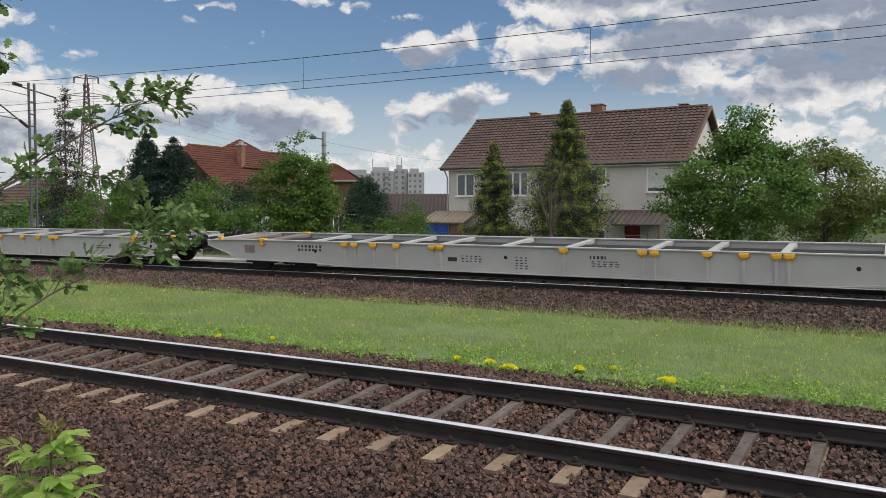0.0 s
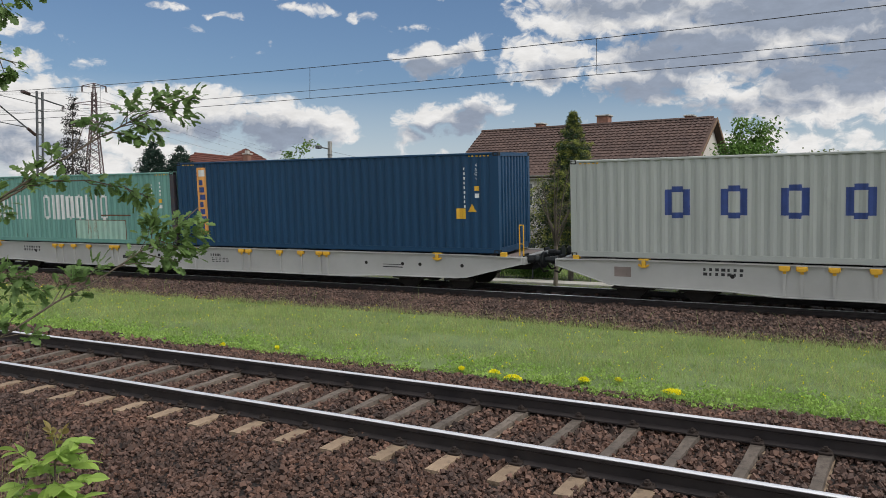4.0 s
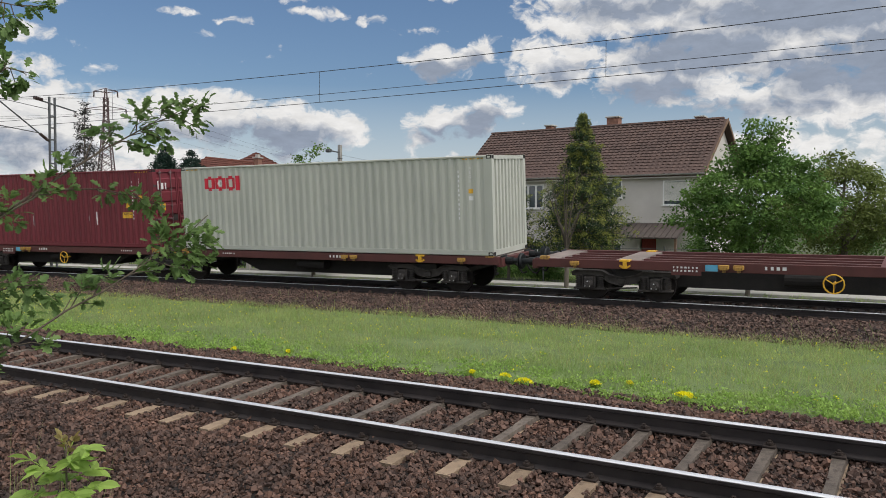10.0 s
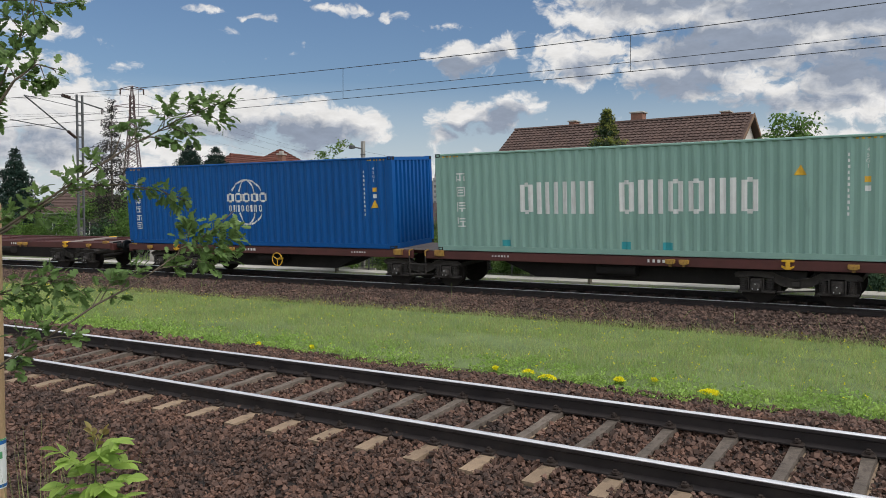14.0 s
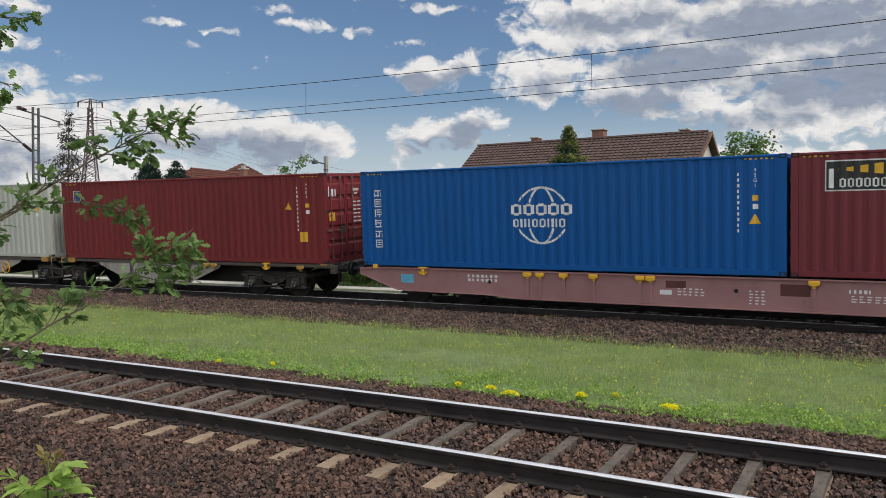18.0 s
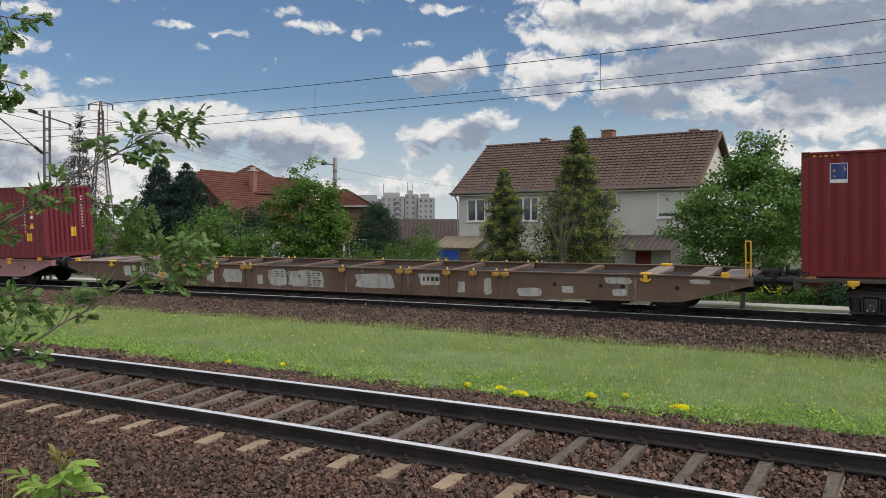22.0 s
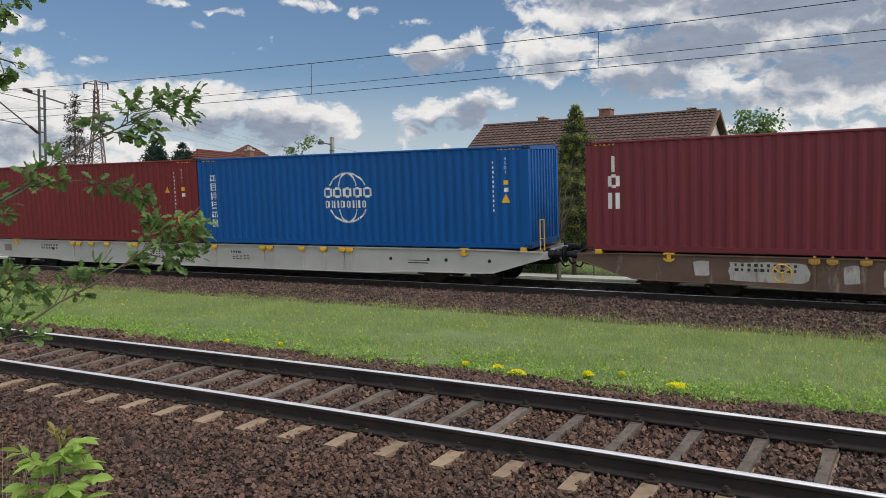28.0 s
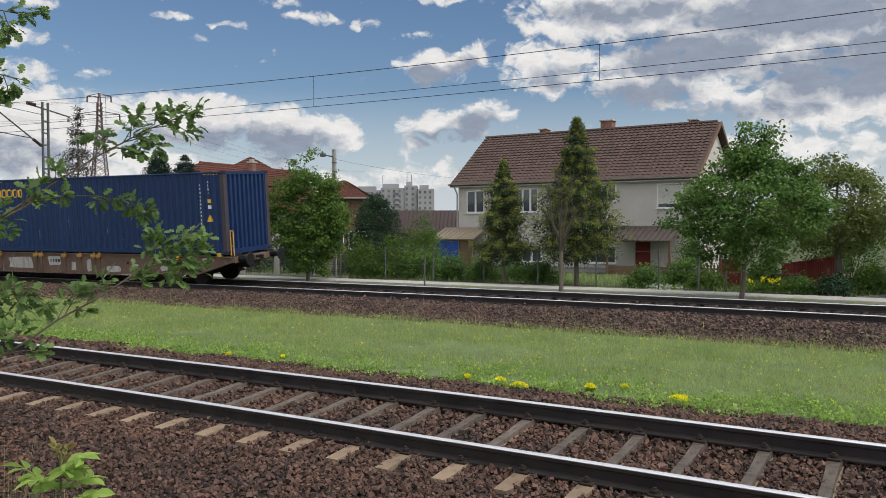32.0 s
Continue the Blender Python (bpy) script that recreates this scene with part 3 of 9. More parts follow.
def sweep(tr, off, prof, s0, s1, step=1.5):
    ss = np.arange(s0, s1 + 0.01, step)
    k = len(prof)
    verts = []
    for s in ss:
        m = on_track(tr, s, off)
        verts += [m @ Vector((0, p[0], p[1])) for p in prof]
    faces = [(i * k + j, (i + 1) * k + j, (i + 1) * k + (j + 1) % k, i * k + (j + 1) % k) for i in range(len(ss) - 1) for j in range(k)]
    return verts, faces


def build_track(tr, s0, s1, label, sleepers, rows):
    root = thing("railway_track", label, "railway track")
    tagged(root, kind="structure")
    for off in (0.0, GAUGE):
        v, f = sweep(tr, off, rail_profile(), s0, s1)
        rail = raw("rail", v, f, M["shaded_rail_side"], root, "rusty steel rail")
        v, f = sweep(tr, off, [(-0.034, -0.008), (0.034, -0.008), (0.033, -0.003), (0.029, 0.001), (0.018, 0.0050), (0.006, 0.0066), (-0.006, 0.0066), (-0.018, 0.0050), (-0.029, 0.001), (-0.033, -0.003)], s0, s1)
        raw("rail_head", v, f, M["rail_top"], rail, "polished running surface", smooth=True)

    def sl(bm):
        # pre-stressed concrete sleeper: wide shoulders at the seats, lower waist
        prof = [(-0.52, 0.0), (-0.12, 0.006), (0.16, 0.006), (0.52, -0.004), (0.98, -0.004), (1.36, 0.006), (1.62, 0.006), (2.0, 0.0)]
        ws = [0.072, 0.074, 0.056, 0.046, 0.046, 0.056, 0.074, 0.072]
        ring = []
        for (y, z), w in zip(prof, ws):
            ring.append([bm.verts.new(p) for p in ((-w - 0.006, y, -0.22), (-w, y, -0.172 + z), (w, y, -0.172 + z), (w + 0.006, y, -0.22))])
        for k, (a, b) in enumerate(zip(ring, ring[1:])):
            for i in range(3):
                bm.faces.new((a[i], b[i], b[i + 1], a[i + 1])).material_index = 1 if 0 < k < 6 else 0
        bm.faces.new(ring[0][::-1]), bm.faces.new(ring[-1])
        bm.faces.new([ring[0][0], ring[0][3], ring[-1][3], ring[-1][0]])

    def cl(bm):
        box(bm, -0.06, 0.06, -0.045, 0.03, -0.165, -0.138, 0.008)
        tube(bm, (0, -0.012, -0.14), (0, -0.012, -0.092), 0.019, 0.019, 6)
        tube(bm, (0, -0.012, -0.125), (0, -0.012, -0.108), 0.034, 0.034, 6)
        box(bm, -0.045, 0.045, 0.02, 0.055, -0.155, -0.135)

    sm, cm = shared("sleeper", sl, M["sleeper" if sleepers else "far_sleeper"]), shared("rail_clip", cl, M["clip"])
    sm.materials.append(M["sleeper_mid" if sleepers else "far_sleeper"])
    flip = pose(0, 0, 0, 0, 0, 180)
    for k in range(*rows):
        s = SLEEPER_STEP * k + (0.02 * math.sin(k * 5.1))
        so = obj("sleeper", sm, None, root, m=on_track(tr, s) @ pose(0, 0.01 * math.sin(k * 2.3), 0, 0, 0, 0.6 * math.sin(k * 3.7)))
        if sleepers:
            for off in (0.0, GAUGE):
                obj("rail_clip", cm, None, so, m=pose(0, off - 0.085, 0))
                obj("rail_clip", cm, None, so, m=pose(0, off + 0.085, 0) @ flip)
    return root


build_track(NEAR, -110, 40, "ballasted railway track with concrete sleepers and polished rails", True, (-52, 9))
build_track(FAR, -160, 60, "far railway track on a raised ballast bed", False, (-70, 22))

# ---- the train ----
RUN = [0.0, 17.8, 34.77, 50.96, 66.43, 81.23, 95.41, 109.03, 122.12, 134.75, 146.95, 158.78, 170.26, 181.45, 192.38, 203.08, 213.59, 223.94, 234.15, 244.25, 254.26, 264.2, 274.08, 283.91, 293.7, 303.46, 313.18, 322.86, 332.49, 342.06, 351.56, 360.96, 370.24]
MOVERS = []   # thing, place on the train of its wagon's frame at 0 s, inward shift of the frame, place in the frame
# wagons: ends on the train, kind, paint
WAGONS = [
    (-72.3, -46.1, "flat", "white_wagon"), (-46.1, -19.9, "flat", "white_wagon"), (-19.9, 6.3, "flat", "white_wagon"), (6.3, 32.55, "flat", "white_wagon"), (32.55, 59.2, "flat", "white_wagon"), (59.2, 85.35, "flat", "white_wagon"), (85.35, 111.4, "flat", "white_wagon"),
    (111.4, 138.75, "skeletal", "red_wagon"), (138.75, 166.4, "skeletal", "red_wagon"), (166.4, 193.85, "skeletal", "red_wagon"),
    (193.85, 220.55, "panelled", "brown_wagon"), (220.55, 246.4, "flat", "pink_wagon"), (246.4, 272.75, "flat", "brown_wagon"), (272.75, 299.65, "panelled", "white_wagon"), (299.65, 325.8, "flat", "white_wagon"), (325.8, 352.0, "flat", "brown_wagon"),
]


def wagon_frame(u):
    """The straight body that carries the point u: its middle on the train and how far it cuts the curve."""
    for a, b, kind, _ in WAGONS:
        if a <= u < b:
            if kind == "flat":
                return (a + b) / 2, 9.75 ** 2 / 2 / RAD
            mid = (a + b) / 2
            return ((a + mid) / 2 if u < mid else (b + mid) / 2), 5.2 ** 2 / 2 / RAD


def place(base, shift, local, run):
    return on_track(FAR, base - run, GAUGE / 2 - shift) @ local


def mover(ob, base, shift, local):
    MOVERS.append((ob, base, shift, local))
    ob.matrix_basis = place(base, shift, local, 0.0)


def motions():
    for ob, base, shift, local in MOVERS:
        walk(ob, [(float(t), place(base, shift, local, d)) for t, d in enumerate(RUN)])


# containers
def corrugation(length):
    """Side sheet of a container: x and depth of every fold."""
    a, b = -length / 2 + 0.17, length / 2 - 0.17
    n = round((b - a - 0.1) / 0.285)
    p = (b - a - 0.1) / n
    xs, ds = [a], [0.0]
    for i in range(n):
        x = a + 0.05 + i * p
        xs += [x + 0.25 * p - 0.5 * 0.068, x + 0.25 * p + 0.5 * 0.068, x + 0.75 * p - 0.5 * 0.068, x + 0.75 * p + 0.5 * 0.068]
        ds += [0.0, 0.036, 0.036, 0.0]
    return np.array(xs + [b]), np.array(ds + [0.0])


def end_folds():
    """End sheet of a container: y and depth of its nine deep folds."""
    a, n = 1.10, 9
    p = 2 * (a - 0.05) / n
    ys, ds = [-a], [0.0]
    for i in range(n):
        y = -a + 0.05 + i * p
        ys += [y + 0.22 * p, y + 0.36 * p, y + 0.64 * p, y + 0.78 * p]
        ds += [0.0, 0.085, 0.085, 0.0]
    return np.array(ys + [a]), np.array(ds + [0.0])


def end_mark(name, root, rects, material, L2, label=""):
    """Paint that follows the folds of the end wall: rects of y0, y1, z0, z1."""
    ys, ds = end_folds()
    bm = bmesh.new()
    for y0, y1, z0, z1 in rects:
        cut = [y0] + [y for y in ys if y0 < y < y1] + [y1]
        xs = L2 - 0.016 - np.interp(cut, ys, ds)
        lo = [bm.verts.new((x, y, z0)) for x, y in zip(xs, cut)]
        hi = [bm.verts.new((x, y, z1)) for x, y in zip(xs, cut)]
        for i in range(len(cut) - 1):
            bm.faces.new((lo[i], lo[i + 1], hi[i + 1], hi[i]))
    return part(name, bm, material, root, label)


W2 = 1.219
M["rust_post"] = mat("rusty_corner_post", (0.075, 0.052, 0.045), (0.028, 0.035, 0.06), 2.5, 0.7, bump=0.1)
_box_mesh = {}


def container_meshes(length, height, paint):
    key = (length, height, paint)
    if key in _box_mesh:
        return _box_mesh[key]
    mm, L2 = M["box_" + paint], length / 2
    out = {}

    def sheet(bm, side):
        xs, ds = corrugation(length)
        lo = [bm.verts.new((x, side * (W2 - 0.012 - d), 0.15)) for x, d in zip(xs, ds)]
        hi = [bm.verts.new((x, side * (W2 - 0.012 - d), height - 0.07)) for x, d in zip(xs, ds)]
        for i in range(len(xs) - 1):
            bm.faces.new((lo[i], lo[i + 1], hi[i + 1], hi[i]) if side < 0 else (lo[i + 1], lo[i], hi[i], hi[i + 1]))

    def end(bm):
        # folded end wall, facing +x
        ys, ds = end_folds()
        lo = [bm.verts.new((L2 - 0.02 - d, y, 0.15)) for y, d in zip(ys, ds)]
        hi = [bm.verts.new((L2 - 0.02 - d, y, height - 0.10)) for y, d in zip(ys, ds)]
        for i in range(len(ys) - 1):
            bm.faces.new((lo[i], lo[i + 1], hi[i + 1], hi[i]))
        box(bm, L2 - 0.10, L2 - 0.005, -W2 + 0.16, W2 - 0.16, height - 0.12, height - 0.015)
        box(bm, L2 - 0.12, L2 - 0.005, -W2 + 0.16, W2 - 0.16, 0.0, 0.16)

    def door(bm):
        # one leaf with pressed panels
        for a, b in ((0.01, W2 - 0.10),):
            box(bm, L2 - 0.075, L2 - 0.052, a, b, 0.13, height - 0.12, 0.006)
            for y0, y1 in ((a, a + 0.07), (b - 0.07, b)):
                box(bm, L2 - 0.052, L2 - 0.012, y0, y1, 0.13, height - 0.12, 0.006)
            n = 5
            for i in range(n):
                z0 = 0.20 + i * (height - 0.46) / n
                z1 = z0 + (height - 0.46) / n - 0.07
                prism(bm, [(L2 - 0.053, z0), (L2 - 0.010, z0 + 0.05), (L2 - 0.010, z1 - 0.05), (L2 - 0.053, z1)], a + 0.09, b - 0.09)

    def header(bm):
        box(bm, L2 - 0.10, L2 - 0.005, -W2 + 0.16, W2 - 0.16, height - 0.12, height - 0.015)

    def frame_end(bm):
        box(bm, L2 - 0.12, L2 - 0.005, -W2 + 0.16, W2 - 0.16, 0.0, 0.13)

    def rods(bm):
        for y in (0.0,):
            tube(bm, (L2 + 0.018, y, 0.08), (L2 + 0.018, y, height - 0.06), 0.017, n=6)
            for z in (0.14, 0.75, 1.5, 2.1, height - 0.16):
                box(bm, L2 - 0.02, L2 + 0.03, y - 0.05, y + 0.05, z, z + 0.06)
            box(bm, L2 + 0.01, L2 + 0.035, y - 0.02, y + 0.26, 1.02, 1.07)

    def roof(bm):
        n = 44
        xs = np.linspace(-L2 + 0.1, L2 - 0.1, n * 2 + 1)
        rows = [[bm.verts.new((x, y, height - 0.02 - (0.018 if i % 2 else 0))) for i, x in enumerate(xs)] for y in (-W2 + 0.05, W2 - 0.05)]
        for i in range(2 * n):
            bm.faces.new((rows[0][i], rows[0][i + 1], rows[1][i + 1], rows[1][i]))

    def post(bm):
        prism(bm, [(0, 0), (0.165, 0), (0.165, 0.05), (0.12, 0.09), (0.05, 0.16), (0, 0.16)], 0.11, height - 0.115, "z")

    def casting(bm):
        box(bm, 0, 0.178, 0, 0.162, 0, 0.118, 0.008)
        k = len(bm.faces)
        prism(bm, [(0.05, 0.034), (0.128, 0.034), (0.14, 0.059), (0.128, 0.084), (0.05, 0.084), (0.038, 0.059)], -0.002, 0.02)
        prism(bm, [(0.045, 0.034), (0.115, 0.034), (0.125, 0.059), (0.115, 0.084), (0.045, 0.084), (0.035, 0.059)], -0.002, 0.02, "x")
        bm.faces.ensure_lookup_table()
        for f in bm.faces[k:]:
            f.material_index = 1

    def top_rail(bm):
        box(bm, -L2 + 0.17, L2 - 0.17, 0, 0.06, height - 0.075, height - 0.008, 0.016)

    def bottom_rail(bm):
        box(bm, -L2 + 0.17, L2 - 0.17, 0.0, 0.03, 0.012, 0.155)
        box(bm, -L2 + 0.17, L2 - 0.17, 0.0, 0.09, 0.010, 0.024)

    def floor(bm):
        box(bm, -L2 + 0.13, L2 - 0.13, -W2 + 0.04, W2 - 0.04, 0.03, 0.14)

    out["near"] = shared("side_panel", lambda b: sheet(b, -1), mm)
    out["far"] = shared("side_panel", lambda b: sheet(b, 1), mm)
    for nm, fn in (("end", end), ("door", door), ("frame_end", frame_end), ("header", header), ("roof", roof), ("post", post), ("casting", casting), ("top_rail", top_rail), ("bottom_rail", bottom_rail), ("floor", floor)):
        out[nm] = shared({"end": "end_wall", "door": "door_leaf", "frame_end": "door_sill", "header": "door_header", "post": "corner_post", "casting": "corner_casting"}.get(nm, nm), fn, mm)
    if paint in ("dark_blue", "weathered_green"):
        out["post"] = shared("corner_post", post, M["rust_post"])
    out["casting"].materials.append(M["under"])
    out["rods"] = shared("lock_rod", rods, M["rod_" + paint])
    _box_mesh[key] = out
    return out


def decal(name, parent, rects, material, length, label="", proud=0.003):
    """Paint that follows the folds of the near side: rects of x0, x1, z0, z1 in the container's space."""
    xs, ds = corrugation(length)
    verts, faces = [], []
    for r in rects:
        if len(r) == 8:
            b = len(verts)
            verts += [(x, -(W2 - 0.012 - float(np.interp(x, xs, ds))) - proud, z) for x, z in zip(r[::2], r[1::2])]
            faces.append((b, b + 1, b + 2, b + 3))
            continue
        x0, x1, z0, z1 = r
        cut = np.unique(np.concatenate([[x0], xs[(xs > x0) & (xs < x1)], [x1]]))
        dep = np.interp(cut, xs, ds)
        b = len(verts)
        for x, d in zip(cut, dep):
            y = -(W2 - 0.012 - d) - proud
            verts += [(x, y, z0), (x, y, z1)]
        faces += [(b + 2 * i, b + 2 * i + 2, b + 2 * i + 3, b + 2 * i + 1) for i in range(len(cut) - 1)]
    ob = raw(name, verts, faces, material, parent, label)
    return tagged(ob, kind="stuff") if len(rects) > 1 else ob


def ring_rects(cx, cz, rx, rz, w, a0, a1, n=40):
    """A stroke along an ellipse, cut into short pieces: corners x, z in turn."""
    out = []
    for i in range(n):
        t, u = radians(a0 + (a1 - a0) * i / n), radians(a0 + (a1 - a0) * (i + 1) / n)
        p = [(cx + (rx + k) * math.cos(v), cz + (rz + k) * math.sin(v)) for v, k in ((t, -w / 2), (t, w / 2), (u, w / 2), (u, -w / 2))]
        out.append(tuple(c for q in p for c in q))
    return out


def frame_bars(x, w, z0, z1, st):
    """A hollow plain shape with blunt corners."""
    c = st * 0.45
    return [(x, x + st, z0 + c, z1 - c), (x + w - st, x + w, z0 + c, z1 - c), (x + st, x + w - st, z1 - st * 0.85, z1), (x + st, x + w - st, z0, z0 + st * 0.85)]


def word_bars(x, z0, z1, widths, gap, stroke):
    """A word as plain shapes of its letters' sizes: a number is a pair of upright bars, a text a hollow shape of that width."""
    out = []
    for i, w in enumerate(widths):
        hollow, w = isinstance(w, str), float(w)
        if w < 0:
            x += -w
            continue
        if hollow:
            bars = frame_bars(x, w, z0, z1, stroke)
        else:
            bars = [(x, x + w, z0, z1)] if w < 1.5 * stroke else [(x, x + w * 0.36, z0, z1), (x + w * 0.64, x + w, z0, z1)]
        out.append(bars)
        x += w + gap
    return out


def hollow(w):
    return str(w)


def code_bars(x, z_top, n, h, w, gap):
    """An unreadable upright code: short bars below one another."""
    return [(x, x + w * (0.7 + 0.3 * ((i * 7) % 3) / 2), z_top - i * (h + gap) - h, z_top - i * (h + gap)) for i in range(n)]


def tri_rects(cx, z0, w, h, n=7):
    return [(cx - w / 2 * (1 - i / n), cx + w / 2 * (1 - i / n), z0 + h * i / n, z0 + h * (i + 1) / n) for i in range(n)]


def flat_text(root, body, size, x, z, material, name="lettering"):
    cu = bpy.data.curves.new(name, "FONT")
    cu.body, cu.size, cu.align_x = body, size, "CENTER"
    return obj(name, cu, material, root, m=pose(x, -W2 - 0.012, z, 90))


def upright_text(root, body, size, x, z, material):
    """Upright letters below one another."""
    ob = flat_text(root, "\n".join(body), size, x, z, material, "size_code")
    ob.data.space_line = 1.0
    return ob


HINGE = shared("hinge", lambda bm: (box(bm, -0.012, 0.012, -0.09, 0.06, -0.035, 0.035, 0.004), tube(bm, (0.008, 0.05, -0.055), (0.008, 0.05, 0.055), 0.014, n=6)), M["axle_cap"])


def door_marks(root, L2, height):
    """Paint and labels on the two door leaves, on the face of their pressed panels."""
    def lay(name, rects, mk, label=""):
        bm = bmesh.new()
        for y0, y1, z0, z1 in rects:
            box(bm, L2 - 0.0075, L2 - 0.004, y0, y1, z0, z1)
        ob = part(name, bm, M[mk], root, label)
        if len(rects) > 1:
            tagged(ob, kind="stuff")
    lay("warning_label", [(-0.98, -0.66, 1.36, 1.62)], "yellow", "yellow caution label")
    lay("lettering", [(-1.0, -0.95, 2.14, 2.46), (-0.88, -0.72, 2.14, 2.38), (-0.64, -0.58, 2.14, 2.38)], "white_mark", "white lettering as plain bars")
    lay("code_marking", [(0.44 + 0.05 * i, 0.475 + 0.05 * i, 2.30, 2.38) for i in range(7)] + [(0.50 + 0.05 * i, 0.53 + 0.05 * i, 2.18, 2.25) for i in range(4)], "white_mark")
    lay("data_table", [(0.42 + 0.26 * i, 0.60 + 0.26 * i + 0.02 * (j % 2), 1.92 - 0.13 * j, 1.96 - 0.13 * j) for j in range(6) for i in range(2)], "white_mark")
    lay("data_plate", [(-0.30, -0.08, 0.95, 1.18)], "axle_cap", "small steel data plate")


def build_container(u0, u1, paint, label, height=2.896, right="end", marks=(), codes="white_mark", ladder=False):
    length = 12.192 if u1 - u0 > 9 else 6.058
    root = thing("shipping_container", label, "container", group="containers on the train")
    g, L2 = container_meshes(length, height, paint), length / 2
    mirror = pose(0, 0, 0, 0, 0, 180)
    obj("side_panel", g["near"], None, root), obj("side_panel", g["far"], None, root)
    obj("roof", g["roof"], None, root), obj("floor", g["floor"], None, root)
    wall, doors = (mirror, Matrix()) if right == "door" else (Matrix(), mirror)
    obj("end_wall", g["end"], None, root, m=wall)
    obj("door_sill", g["frame_end"], None, root, m=doors), obj("door_header", g["header"], None, root, m=doors)
    for sy in (-1, 1):
        leaf = obj("door_leaf", g["door"], None, root, m=doors @ Matrix.Diagonal((1, sy, 1, 1)))
        for y in (0.36, 0.88):
            obj("lock_rod", g["rods"], None, leaf, "lock rod in paler paint that holds its highlight", m=pose(0, y, 0))
        for j in range(4):
            z = 0.42 + j * 0.62
            obj("hinge", HINGE, None, leaf, m=pose(L2, W2 - 0.07, z))
    if right == "door":
        door_marks(root, L2, height)
    for sx in (-1, 1):
        for sy in (-1, 1):
            f = Matrix.Translation((sx * L2, sy * W2, 0)) @ Matrix.Diagonal((-sx, -sy, 1, 1))
            obj("corner_post", g["post"], None, root, m=f)
            obj("corner_casting", g["casting"], None, root, m=f)
            obj("corner_casting", g["casting"], None, root, m=Matrix.Translation((0, 0, height - 0.118)) @ f)
    for sy in (-1, 1):
        f = Matrix.Translation((0, sy * W2, 0)) @ Matrix.Diagonal((1, -sy, 1, 1))
        obj("top_rail", g["top_rail"], None, root, m=f), obj("bottom_rail", g["bottom_rail"], None, root, m=f)
    # codes and small warning marks common to all boxes
    if length > 9 and codes:
        cm = M[codes]
        decal("code_marking", root, code_bars(L2 - 1.10, height - 0.42, 11, 0.075, 0.05, 0.06), cm, length)
        if height > 2.8:
            upright_text(root, "45G1", 0.125, L2 - 0.69, height - 0.40, cm)
        else:
            decal("code_marking", root, code_bars(L2 - 0.72, height - 0.36, 4, 0.075, 0.05, 0.06), cm, length)
        decal("code_marking", root, [(L2 - 0.75, L2 - 0.63, height - 1.29, height - 1.17)], cm, length)
        decal("size_label", root, [(L2 - 0.76, L2 - 0.63, height - 1.09, height - 0.96)], M["yellow"], length, "yellow label")
        decal("height_stripes", root, [(L2 - 0.95 + i * 0.12, L2 - 0.89 + i * 0.12, height - 0.118, height - 0.082) for i in range(6)], M["yellow"], length)
        decal("height_stripes", root, [(-L2 + 0.25 + i * 0.12, -L2 + 0.31 + i * 0.12, height - 0.118, height - 0.082) for i in range(5)], M["yellow"], length)
    elif codes:
        decal("code_marking", root, code_bars(L2 - 0.95, height - 0.42, 11, 0.085, 0.075, 0.05), M[codes], length)
        decal("code_marking", root, code_bars(L2 - 0.62, height - 0.45, 4, 0.085, 0.075, 0.05), M[codes], length)
    if paint == "maroon" and right == "end" and length > 9:
        end_mark("warning_triangle", root, [(b - 0.02, c - 0.02, z0, z1) for b, c, z0, z1 in tri_rects(0.02, height - 0.62, 0.20, 0.20)], M["yellow"], L2, "yellow warning triangle")
        end_mark("warning_label", root, [(0.08, 0.34, 0.82, 1.20)], M["yellow"], L2, "yellow caution label")
        end_mark("code_marking", root, [(0.72, 0.755, height - 0.48 - i * 0.125, height - 0.41 - i * 0.125) for i in range(11)], M["white_mark"], L2)
    for k, (nm, rects, mk, lab) in enumerate(marks):
        if isinstance(rects[0], list):
            for bars in rects:
                decal("letter", root, bars, M[mk], length, lab, 0.003 + 0.0025 * k)
        else:
            decal(nm, root, rects, M[mk], length, lab, 0.003 + 0.0025 * k)
        if nm == "warning_label" and rects[0][1] - rects[0][0] > 0.45:
            x0, x1, z0, z1 = rects[0]
            flat_text(root, "CAUTION", 0.115, (x0 + x1) / 2, z1 - 0.10, M["black_mark"])
    base, shift = wagon_frame((u0 + u1) / 2)
    mover(root, base, shift, Matrix.Translation(((u0 + u1) / 2 - base, 0, 1.155)))
    return root


H45, H42 = 2.896, 2.591


def triangle_mark(L2, z=None, x=None):
    return ("warning_triangle", tri_rects(L2 - 0.70 if x is None else x, z, 0.26, 0.23), "yellow", "yellow warning triangle")


